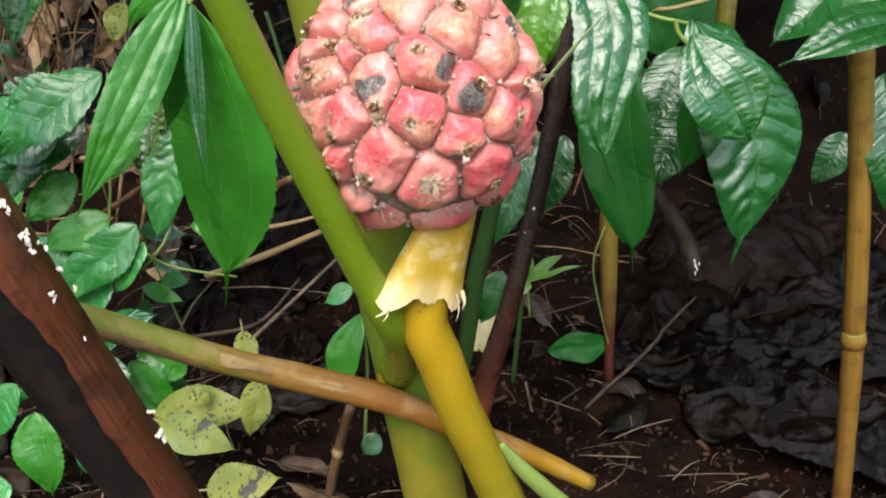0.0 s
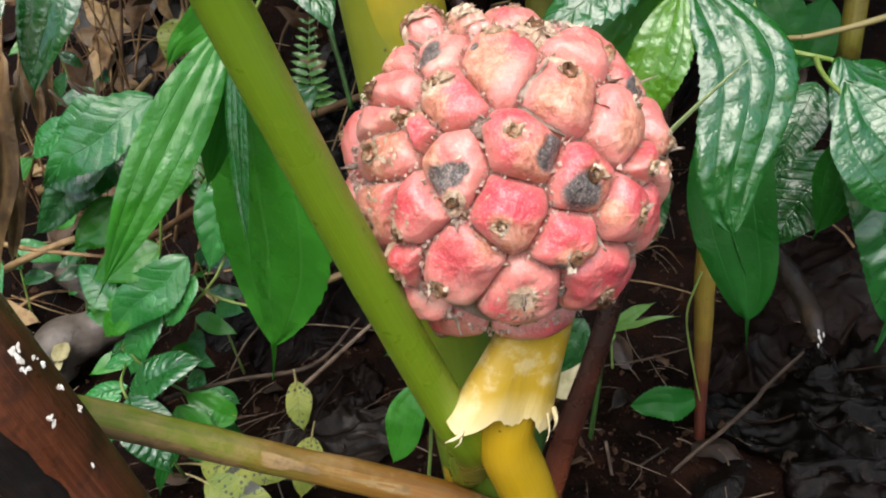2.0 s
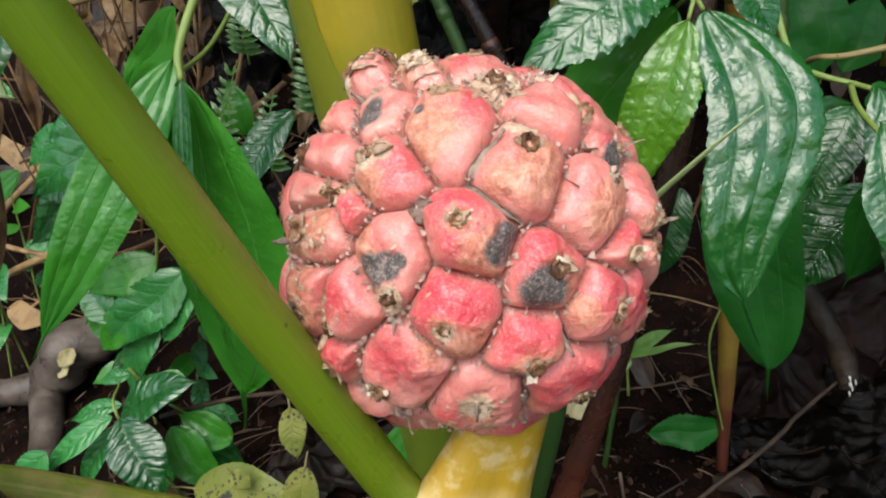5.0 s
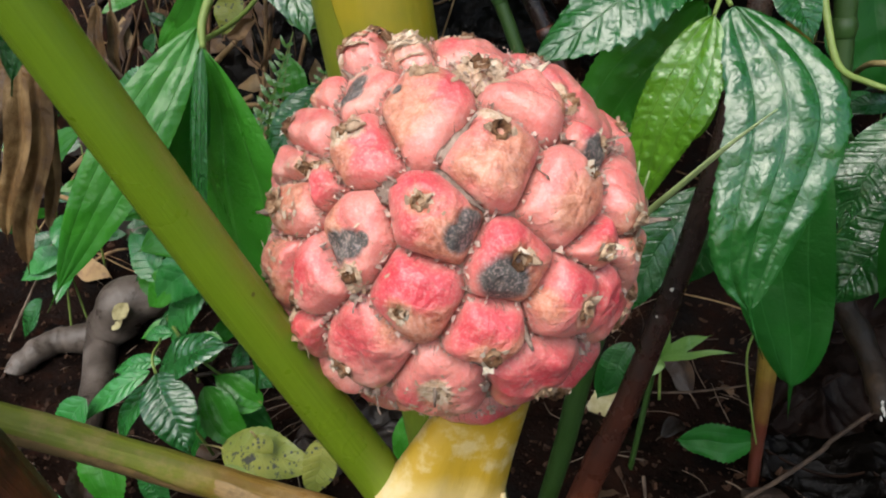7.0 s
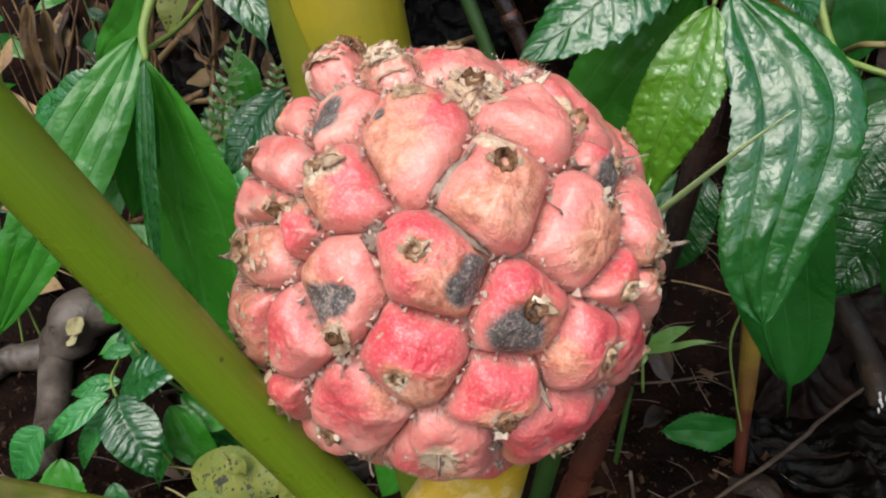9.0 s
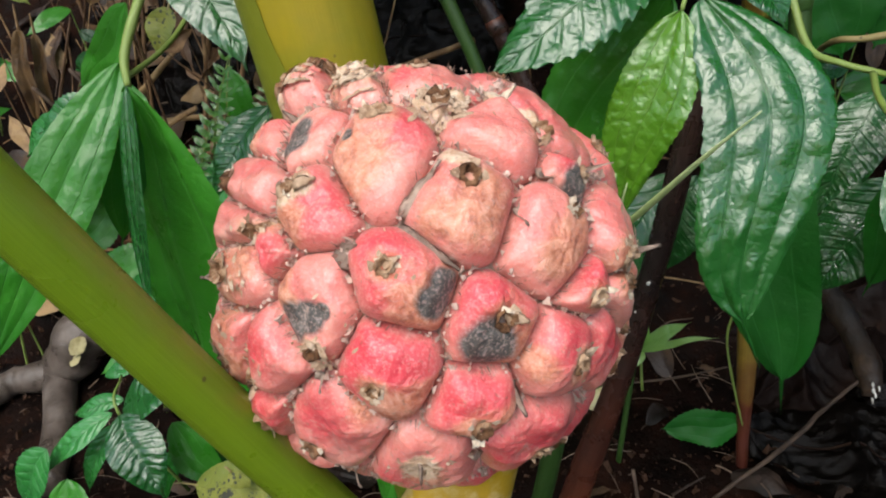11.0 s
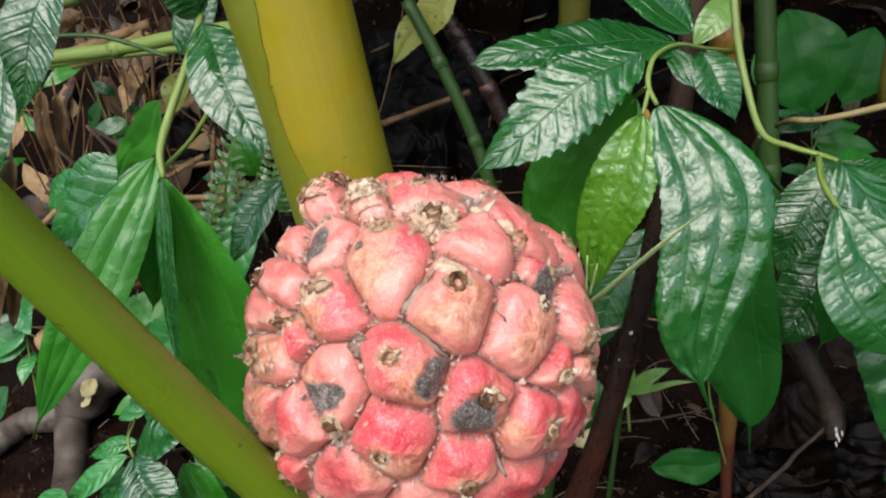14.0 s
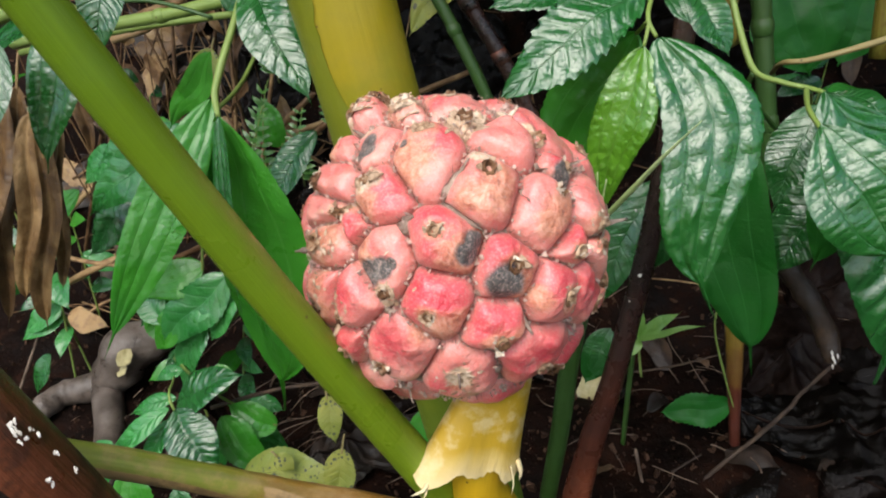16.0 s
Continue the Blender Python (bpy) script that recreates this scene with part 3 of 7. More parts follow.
fruit((26.2, 9.4), (29.8, 3.8), -0.051, 0.0, (28.7, 10.5), ("rot", 25.0, 5.8, 7.2), ("tan", 28.9, 10.1, 6.3), ("tan", 34.2, 4.2, 7.7), ("tan", 32.3, 0.6, 6.3), ("red", 26.1, 17.6, 11.2))
fruit((3.2, -0.1), (-0.9, -2.5), -0.035, 0.0, (0.3, -2.6), ("tan", 6.5, -8.3, 7.7), ("tan", -3.7, -10.3, 4.8), ("tan", 10.8, -5.2, 5.2), ("red", -1.7, 5.1, 12.7), ("red", 4.3, 2.4, 8.2))
fruit((-1.7, 49.6), (0.8, 54.5), -0.041, 0.01, (-6.9, 59.8), ("rot", -15.9, 53.1, 1.6), ("tan", -9.3, 48.8, 9.2), ("tan", -6.4, 59.8, 6.0), ("tan", -8.5, 42.6, 6.0), ("red", 7.9, 56.7, 7.4))
fruit((23.2, 36.0), (31.3, 42.1), -0.036, 0.015, (25.1, 41.1), ("tan", 25.6, 34.7, 10.4), ("cork", 23.7, 47.5, 3.9), ("tan", 16.8, 33.3, 6.0))
fruit((-19.5, 34.9), (-28.3, 34.3), -0.052, 0.0, (-27.9, 37.9), ("cork", -29.7, 36.6, 3.9), ("cork", -23.6, 38.9, 3.3), ("tan", -25.5, 30.1, 6.7), ("red", -16.0, 35.3, 10.4))
fruit((-15.0, 13.5), (-20.0, 7.3), -0.027, 0.0, (-14.5, 2.6), ("rot", -20.2, 8.7, 4.9), ("rot", -15.3, 10.9, 4.5), ("rot", -11.8, 12.8, 2.4), ("tan", -23.7, 13.6, 5.1), ("cork", -14.5, 3.3, 3.0), ("tan", -25.4, 16.3, 6.0))
fruit((-12.6, -17.0), (-23.0, -26.8), 0.046, 0.0, (-21.9, -26.7), ("red", -16.0, -15.2, 10.4), ("tan", -17.2, -36.3, 4.5))
fruit((21.0, -9.4), (25.8, -16.2), -0.027, 0.0, (22.9, -13.2), ("rot", 18.6, -16.9, 2.5), ("tan", 22.3, -13.9, 6.9), ("tan", 29.4, -11.6, 4.8), ("red", 21.0, -4.3, 13.4), ("red", 17.4, -6.7, 8.9))
fruit((44.8, 24.8), (55.3, 27.2), -0.01, 0.01, (54.5, 29.5), ("tan", 48.0, 21.5, 9.4), ("tan", 44.1, 21.0, 6.3), ("tan", 53.5, 25.4, 5.1))
fruit((41.7, 52.3), (53.7, 54.2), -0.006, 0.02, (63.1, 49.8), ("cork", 62.3, 54.5, 3.9), ("tan", 56.7, 48.2, 4.5), ("tan", 62.0, 59.1, 4.5))
fruit((43.5, -2.1), (50.6, -10.4), -0.001, 0.0, (47.4, -4.0), ("tan", 47.5, -4.6, 4.5), ("tan", 36.7, -1.9, 4.5), ("red", 46.7, 1.1, 8.9))
fruit((9.4, -26.1), (11.2, -43.7), 0.06, 0.0, (7.8, -46.7), ("cork", 8.5, -27.9, 4.5), ("tan", 9.1, -30.6, 6.0), ("red", -0.2, -35.2, 7.4))
fruit((35.6, -21.7), (45.5, -35.5), 0.059, 0.0, (43.3, -30.4), ("tan", 42.7, -29.4, 3.9), ("red", 32.7, -27.0, 8.9), ("red", 39.9, -23.1, 7.4))
fruit((-36.5, 52.0), (-53.5, 51.5), -0.024, 0.0, (-83.3, 55.2), ("rot", -41.5, 49.5, 5.2), ("rot", -45.5, 53.0, 4.0), ("cork", -59.1, 57.3, 4.2))
fruit((-64.5, 45.0), (-64.6, 41.4), -0.007, 0.0, (-77.3, 43.1), ("tan", -71.3, 43.8, 5.2))
fruit((-48.1, 36.3), (-60.3, 30.3), 0.012, 0.0, (-60.3, 32.5))
fruit((-48.8, 25.2), (-58.2, 18.4), 0.027, 0.0, (-37.8, 25.4))
fruit((-41.0, 14.5), (-52.8, 6.4), 0.045, -0.01, (-46.8, 13.7), ("tan", -45.5, 13.4, 9.2), ("tan", -39.5, 18.6, 5.7))
fruit((-29.8, 23.2), (-38.3, 19.4), -0.035, -0.015, (-34.5, 29.0), ("red", -29.5, 22.3, 4.5))
fruit((-27.6, -1.8), (-39.1, -9.7), 0.043, 0.0, (-35.2, -9.7), ("cork", -35.5, -8.6, 3.3), ("tan", -42.8, -7.6, 4.5), ("red", -31.3, 0.1, 7.4))
fruit((-41.9, -3.0), (-49.3, -7.6), 0.06, 0.0, (-46.2, -8.3), ("tan", -44.6, -7.6, 6.6), ("tan", -45.8, 0.4, 6.6))
fruit((-33.5, -18.5), (-38.2, -21.1), 0.046, 0.0, (-39.0, -23.4), ("red", -36.1, -20.0, 6.0))
fruit((54.5, 10.9), (63.9, 10.1), -0.01, 0.0, (53.7, 9.2), ("red", 56.0, 13.1, 7.4))
fruit((68.8, 17.3), (84.9, 17.3), 0.058, 0.0, (69.4, 12.9), ("tan", 68.7, 14.1, 6.3), ("tan", 73.2, 9.8, 4.5))
fruit((60.2, -5.6), (71.9, -11.3), 0.041, 0.0, (71.1, -14.9), ("tan", 70.0, -13.9, 3.6), ("red", 61.6, -6.8, 6.7))
fruit((68.9, 5.8), (83.0, -0.9), 0.06, 0.0, (72.7, 6.3), ("tan", 71.2, 6.9, 6.0))
fruit((61.4, 37.9), (75.1, 37.6), 0.014, -0.02, (69.6, 36.2), ("rot", 63.0, 34.5, 5.0), ("rot", 63.5, 30.6, 4.6), ("red", 63.6, 40.1, 4.5))
fruit((69.9, 51.6), (91.6, 45.6), 0.055, 0.0, (105.8, 55.2), ("tan", 94.2, 56.2, 3.3))
fruit((-86.0, 61.7), (-86.8, 61.0), -0.009, 0.075, (-87.3, 67.0), ("red", -87.0, 64.3, 5.1), ("cork", -83.6, 57.1, 5.1), ("tan", -84.3, 59.6, 6.0), ("cork", -78.3, 53.1, 3.0), withered=True)
fruit((-46.5, 71.1), (-80.0, 77.3), -0.006, 0.0, (-92.9, 69.4), ("cork", -52.4, 74.5, 7.4), ("tan", -50.6, 72.8, 10.4), ("rot", -92.2, 68.9, 1.8), withered=True)
fruit((6.3, 76.3), (135.2, 83.9), 0.031, -0.028, (22.4, 83.3), ("tan", 20.8, 82.2, 2.1), ("red", -4.7, 77.6, 4.5))
fruit((24.6, 65.7), (48.8, 67.6), -0.024, -0.06, (23.9, 66.3), ("cork", 25.8, 66.8, 8.3), ("tan", 23.9, 66.3, 10.4), withered=True)


def on_head(way, r):
    """A place r head radii from the middle; the head is longer downwards."""
    v = Vector(way) * (HEAD_R * r)
    if v.z < 0:
        v.z *= 1.085
    return HEAD + v


SKIN = []


def skin_level(f, p, rho):
    """Distance of a fruit's skin from the head's middle, in head radii; rho runs from 0 at its top to 1 in the crevice."""
    d, scar, stains, swell, shrunk, off = f[:6]
    dome = max(0.0, 1 - rho ** 3.5) ** 0.56
    r = VALLEY + (swell - VALLEY) * dome
    r += (0.030 * noise.noise(p * 4.5 + off) + 0.010 * noise.noise(p * 11 + off) + shrunk * (0.007 * noise.noise(p * 16 + off) + 0.004 * noise.noise(p * 36 + off))) * dome
    near_scar = p.angle(scar)
    r += 0.016 * math.exp(-(near_scar / 0.20) ** 2) * dome + 0.010 * math.exp(-(near_scar / 0.10) ** 2) - 0.036 * math.exp(-(near_scar / 0.042) ** 2)
    r -= 0.11 * max(0.0, d.angle(p) - 0.05) ** 2
    for kind, place, rad in stains:
        if kind == "rot":
            r -= 0.014 * math.exp(-(p.angle(place) / (rad * 1.1)) ** 4)
        if kind == "cork":
            r += 0.007 * math.exp(-(p.angle(place) / rad) ** 4) * noise.noise(p * 40 + off)
    return r


def skin_at(way_to):
    """Level of the skin in any direction."""
    p = Vector(way_to).normalized()
    f = max(SKIN, key=lambda g: p.dot(g[10]) + g[6])
    d, t1, t2, rim = f[0], f[7], f[8], f[9]
    phi = d.angle(p)
    k = int(round(math.atan2(p.dot(t2), p.dot(t1)) / (2 * math.pi) * len(rim))) % len(rim)
    return skin_level(f, p, min(0.99, phi / rim[k]))


def on_rot(p):
    """Whether a direction meets a rotten spot, which stays bare."""
    return any(kind == "rot" and p.angle(place) < rad * 1.05 for f in SKIN for kind, place, rad in f[2])


def make_head():
    rng = random.Random(5)
    # top, weight, scar, stains, seed, proud, withered
    seeds = [(top, w, scar, stains, seed, proud, withered) for top, seed, w, proud, scar, stains, withered in FRUITS]
    tries = 0
    while tries < 9000:
        tries += 1
        d = Vector((rng.gauss(0, 1), rng.gauss(0, 1), rng.gauss(0, 1))).normalized()
        gap = 0.46 if tries < 5000 else 0.38
        if d.z < -0.93 or any(d.angle(s[0]) < gap or d.angle(s[4]) < gap for s in seeds):
            continue
        scar = (d + 0.12 * Vector((rng.uniform(-1, 1), rng.uniform(-1, 1), rng.uniform(-1, 1)))).normalized()
        stains = [("red", (d + Vector((rng.uniform(-.2, .2), rng.uniform(-.2, .2), rng.uniform(-.2, .2)))).normalized(), 0.16)]
        if rng.random() < 0.5:
            stains.append(("tan", scar, rng.uniform(0.07, 0.14)))
        seeds.append((d, rng.uniform(0.035, 0.055), scar, stains, d, -0.05 if d.z > 0.5 else 0.0, False))
    # each stain goes to the fruit on which it lies
    everything = [st for s in seeds for st in s[3]]
    for s in seeds:
        s[3].clear()
    for st in everything:
        max(seeds, key=lambda s: st[1].dot(s[4]) + s[1])[3].append(st)
    head = thing("fruit_head", HEAD, "round pink knobbly ginger fruit head with grey rotten spots", "fruit")
    core = bmesh.new()
    bmesh.ops.create_icosphere(core, subdivisions=4, radius=HEAD_R * (VALLEY + 0.002))
    cv = [on_head(v.co / HEAD_R, 1.0) for v in core.verts]
    cf = [tuple(v.index for v in f.verts) for f in core.faces]
    core.free()
    part("core", (cv, cf, None), BRACT, head, "grey-brown fibrous crevices")
    na, nr = 72, 24
    made = []
    for i, (d, w, scar, stains, seed, proud, withered) in enumerate(seeds):
        t1 = d.cross(Vector((0.3, 0.2, 1.0))).normalized()
        t2 = d.cross(t1)
        near = [s for s in seeds if s[0] is not d and s[0].angle(d) < 1.2]
        rim = []
        for k in range(na):
            a = 2 * math.pi * k / na
            e = t1 * math.cos(a) + t2 * math.sin(a)
            best = 0.40
            for s in near:
                ca, cb = d.dot(seed - s[4]), -e.dot(seed - s[4])
                amp = max(1e-6, math.hypot(ca, cb))
                kk = max(-1, min(1, (s[1] - w) / amp))
                phi = math.acos(kk) - math.atan2(cb, ca)
                if 0 < phi < best:
                    best = phi
            rim.append(best)
        for _ in range(2):
            rim = [(rim[k - 1] + 2 * rim[k] + rim[(k + 1) % na]) / 4 for k in range(na)]
        verts, faces, uvs, attr = [], [], [], {"rot": [], "tan": [], "red": [], "cork": [], "edge": []}
        off = Vector((i * 1.71, i * 0.37, i * 2.3))
        swell = 0.972 + 0.036 * rng.random() + proud
        shrunk = 4.0 if withered else 1.0

        mine = (d, scar, stains, swell, shrunk, off, w, t1, t2, rim, seed)
        SKIN.append(mine)

        def put(phi, rho, e):
            p = d * math.cos(phi) + e * math.sin(phi)
            near_scar = p.angle(scar)
            r = skin_level(mine, p, rho)
            verts.append(on_head(p, r))
            uvs.append((rho, phi))
            for kind in attr:
                val = 0.0
                for k2, place, rad in stains:
                    if k2 == kind:
                        val = max(val, 1.0 - 0.5 * (p - place).length / rad)
                if kind == "tan":
                    val = max(val, 1.0 - 0.5 * near_scar / 0.075)
                if kind == "edge":
                    val = rho ** 4
                attr[kind].append(max(0.0, val))
        put(0.0, 0.0, t1)
        for m in range(1, nr + 1):
            rho = (m / nr) ** 0.85
            for k in range(na):
                a = 2 * math.pi * k / na
                put(rim[k] * rho * 0.992, rho, t1 * math.cos(a) + t2 * math.sin(a))
        for k in range(na):
            faces.append((0, 1 + k, 1 + (k + 1) % na))
        for m in range(nr - 1):
            for k in range(na):
                a, b = 1 + m * na + k, 1 + m * na + (k + 1) % na
                faces.append((a, a + na, b + na, b))
        body = part("fruit", (verts, faces, uvs), FRUIT, head)
        for kind, vals in attr.items():
            body.data.attributes.new(kind, "FLOAT", "POINT").data.foreach_set("value", vals)
        made.append((body, mine))
    for body, mine in made:
        d, scar, t1, t2, rim = mine[0], mine[1], mine[7], mine[8], mine[9]
        # dry remains of the flower in its little crater
        s1 = scar.cross(Vector((0.2, 0.5, 1))).normalized()
        s2 = scar.cross(s1)
        phi = d.angle(scar)
        k = int(round(math.atan2(scar.dot(t2), scar.dot(t1)) / (2 * math.pi) * na)) % na
        level = skin_level(mine, scar, min(0.97, phi / rim[k])) + 0.012
        cv, cf = [on_head(scar, level - 0.045)], []
        c0 = on_head(scar, level)
        rr = rng.uniform(0.0011, 0.0021)
        m = 18
        for ring, (rad, hgt) in enumerate(((0.5, -0.0005), (0.8, 0.0005), (1.05, 0.0010), (1.35, -0.0003))):
            for k in range(m):
                a = 2 * math.pi * k / m
                j = rng.uniform(0.75, 1.25)
                hh = hgt * (rng.uniform(0.3, 1.5) if ring in (1, 2) else 1)
                q = (scar + (s1 * math.cos(a) + s2 * math.sin(a)) * (rr * rad * j / HEAD_R)).normalized()
                cv.append(on_head(q, skin_at(q) + 0.010) + scar * hh)
        for k in range(m):
            cf.append((0, 1 + k, 1 + (k + 1) % m))
            for ring in range(3):
                a, b = 1 + ring * m + k, 1 + ring * m + (k + 1) % m
                cf.append((a, a + m, b + m, b))
        part("calyx_scar", (cv, cf, None), SCAR, body, "dry brown fibrous calyx scar with a dark hole")
        # pale papery flaps torn up round the scar
        fv, ff = [], []
        for q in range(rng.randint(4, 9)):
            a = rng.uniform(0, 2 * math.pi)
            o = s1 * math.cos(a) + s2 * math.sin(a)
            t = scar.cross(o)
            q1 = (scar + o * (rr * rng.uniform(0.9, 1.7) / HEAD_R)).normalized()
            if on_rot(q1):
                continue
            c1 = on_head(q1, skin_at(q1) + 0.004)
            L, wd = rng.uniform(0.0008, 0.0026), rng.uniform(0.0004, 0.0012)
            lift = rng.uniform(0.1, 0.9)
            way = (o * rng.uniform(-0.6, 1.0) + t * rng.uniform(-1, 1)).normalized()
            sd = way.cross(scar).normalized()
            k = len(fv)
            fv += [c1 - sd * wd, c1 + sd * wd, c1 + way * L * 0.55 + sd * wd * 0.9 + scar * lift * 0.0009, c1 + way * L * 0.55 - sd * wd * 0.7 + scar * lift * 0.0006,
                   c1 + way * L + scar * lift * 0.0013 + sd * wd * 0.3, c1 - scar * 0.0004]
            ff += [(k, k + 1, k + 2, k + 3), (k + 3, k + 2, k + 4), (k, k + 5, k + 1)]
        tagged(part("papery_rim", (fv, ff, None), HUSK, body, "pale torn papery rim"), kind="stuff")
    # short dry hairs along the crevices and on the scars
    hv, hf = [], []
    for _ in range(15000):
        p = Vector((rng.gauss(0, 1), rng.gauss(0, 1), rng.gauss(0, 1))).normalized()
        dots = sorted((p.dot(s[4]) + s[1] for s in seeds), reverse=True)
        if dots[0] - dots[1] > 0.012 * rng.random() or p.z < -0.95:
            continue
        a = on_head(p, 0.915)
        q = (p + 0.5 * Vector((rng.uniform(-1, 1), rng.uniform(-1, 1), rng.uniform(-1, 1)))).normalized()
        b = a + q * rng.uniform(0.0008, 0.0024) + p * rng.uniform(0.0, 0.0014)
        w = p.cross(q).normalized() * rng.uniform(0.00007, 0.00016)
        k = len(hv)
        hv += [a - w, a + w, a + p.cross(w), b]
        hf += [(k, k + 1, k + 3), (k + 1, k + 2, k + 3), (k + 2, k, k + 3)]
    # crumbs of bract packed in the crevices
    gv, gf = [], []
    for _ in range(30000):
        p = Vector((rng.gauss(0, 1), rng.gauss(0, 1), rng.gauss(0, 1))).normalized()
        dots = sorted((p.dot(s[4]) + s[1] for s in seeds), reverse=True)
        if dots[0] - dots[1] > 0.015 * rng.random() or p.z < -0.95 or (dots[0] - dots[2] > 0.045 and noise.noise(p * 3.1 + Vector((4, 0, 0))) < 0.12):
            continue
        c = on_head(p, 0.905 + 0.035 * rng.random())
        r = 0.0003 + 0.0009 * rng.random() ** 2
        k = len(gv)
        for _q in range(5):
            gv.append(c + Vector((rng.uniform(-1, 1), rng.uniform(-1, 1), rng.uniform(-1, 1))) * r)
        gf += [(k, k + 1, k + 2), (k, k + 2, k + 3), (k, k + 3, k + 1), (k + 4, k + 2, k + 1), (k + 4, k + 3, k + 2), (k + 4, k + 1, k + 3)]
    # flakes of dry skin, thickest on the withered fruits at the top and round the scars
    fv, ff = [], []
    withered = [s[0] for s in seeds if s[6]]
    flaky = [bearing(*q) for q in ((-43, 13), (-45, -6), (-36, -9), (-14, 3), (70, 14), (9, -29))]
    for i in range(720):
        if i < 240:
            p = withered[i % 3] + 0.085 * Vector((rng.gauss(0, 1), rng.gauss(0, 1), rng.gauss(0, 1)))
        elif i < 480:
            p = flaky[i % 6] + 0.09 * Vector((rng.gauss(0, 1), rng.gauss(0, 1), rng.gauss(0, 1)))
        else:
            p = seeds[rng.randrange(len(seeds))][2] + 0.055 * Vector((rng.gauss(0, 1), rng.gauss(0, 1), rng.gauss(0, 1)))
        p = p.normalized()
        if on_rot(p):
            continue
        c = on_head(p, skin_at(p)) + p * 0.0001
        way = p.cross(Vector((rng.uniform(-1, 1), rng.uniform(-1, 1), rng.uniform(-1, 1)))).normalized()
        sd = p.cross(way)
        big = 0.35 + 0.65 * rng.random() ** 3
        L, wd, up = 0.0017 * big * rng.uniform(0.6, 1.2), 0.0011 * big * rng.uniform(0.5, 1.2), rng.uniform(0.00005, 0.0003)
        k = len(fv)
        for u in (-1.0, -0.3, 0.4, 1.0):
            for v in (-1, 1):
                fv.append(c + way * (L * u) + sd * (v * wd * (1.0 - 0.5 * abs(u)) * rng.uniform(0.6, 1.3)) + p * (up * (u + 1) * rng.uniform(0.3, 1.0)))
        ff += [(k + 2 * q, k + 2 * q + 1, k + 2 * q + 3, k + 2 * q + 2) for q in range(3)]
    for name, vs, fs, mat, text in (("crevice_debris", gv, gf, FUZZ, "grey-brown dry bract debris in the crevices"), ("hair", hv, hf, FUZZ, "short dry brown hairs in the crevices"),
                                    ("flaking_skin", fv, ff, HUSK, "pale flakes of dry skin")):
        ob = tagged(part(name, (vs, fs, None), mat, head, text), kind="stuff")
        ob.data.polygons.foreach_set("use_smooth", np.zeros(len(ob.data.polygons), dtype=bool))
    return head


head = make_head()


def sliver(way_a, way_b, width, lift, parent, name="dry_bract", material=None):
    """A thin curled scrap of bract that lies in a crevice of the head."""
    a, b = Vector(way_a).normalized(), Vector(way_b).normalized()
    verts, faces = [], []
    n = 8
    for i in range(n + 1):
        s = i / n
        p = (a * (1 - s) + b * s).normalized()
        side = p.cross(b - a).normalized()
        up = HEAD_R * (0.92 + lift * s * s) + 0.0006 * math.sin(9 * s)
        if material:
            up = HEAD_R * skin_at(p) + 0.0003 + 0.008 * lift * s * s
        w = width * (0.25 + math.sin(math.pi * min(1, s + 0.15)) * 0.7) * (1 + 0.6 * noise.noise(p * 60))
        for v, h in ((-1, 0.0), (-0.4, 0.0003), (0.4, 0.0002), (1, -0.0003), (0.4, -0.0003), (-0.4, -0.0002)):
            verts.append(on_head(p, (up + h) / HEAD_R) + side * (v * w * (1 + 0.3 * noise.noise(p * 40 + Vector((v, 0, 0))))))
    for i in range(n):
        for k in range(6):
            k2 = (k + 1) % 6
            faces.append((i * 6 + k, i * 6 + k2, (i + 1) * 6 + k2, (i + 1) * 6 + k))
    faces += [(5, 4, 3, 2, 1, 0), tuple(n * 6 + k for k in range(6))]
    return part(name, (verts, faces, None), material or BRACT, parent, "curled pale papery husk" if material else "curled grey-brown dry bract")


sliver((0.087, -0.818, 0.569), (0.211, -0.675, 0.707), 0.0016, 0.10, head)
sliver((0.081, -0.839, 0.538), (0.313, -0.871, 0.378), 0.0013, 0.05, head)
sliver((-0.166, -0.905, 0.393), (-0.064, -0.880, 0.472), 0.0024, 0.06, head)
sliver((0.139, -0.937, -0.321), (0.133, -0.857, -0.498), 0.0012, 0.10, head)
sliver((0.503, -0.859, -0.090), (0.532, -0.823, -0.199), 0.0014, 0.10, head)
sliver((0.548, -0.615, 0.568), (0.528, -0.696, 0.487), 0.0018, 0.08, head)
sliver((0.597, -0.454, 0.662), (0.597, -0.530, 0.603), 0.0012, 0.10, head)
sliver((-0.271, -0.961, -0.057), (-0.214, -0.972, -0.098), 0.0012, 0.07, head)
sliver((-0.749, -0.636, 0.189), (-0.903, -0.421, 0.089), 0.0016, 0.09, head)
sliver((0.920, -0.322, 0.224), (0.989, -0.009, 0.145), 0.0016, 0.16, head)
sliver((0.740, -0.256, 0.622), (0.785, -0.250, 0.567), 0.0018, 0.14, head)
sliver((-0.429, -0.378, 0.820), (-0.560, -0.200, 0.800), 0.0010, 0.05, head)
sliver((-0.358, -0.013, 0.934), (-0.415, -0.044, 0.909), 0.0014, 0.10, head)
sliver((0.106, -0.370, 0.923), (0.204, -0.456, 0.866), 0.0020, 0.08, head)
sliver((-0.323, -0.604, -0.729), (-0.213, -0.584, -0.783), 0.0022, 0.07, head)
sliver((0.356, -0.762, -0.540), (0.337, -0.850, -0.404), 0.0018, 0.06, head)
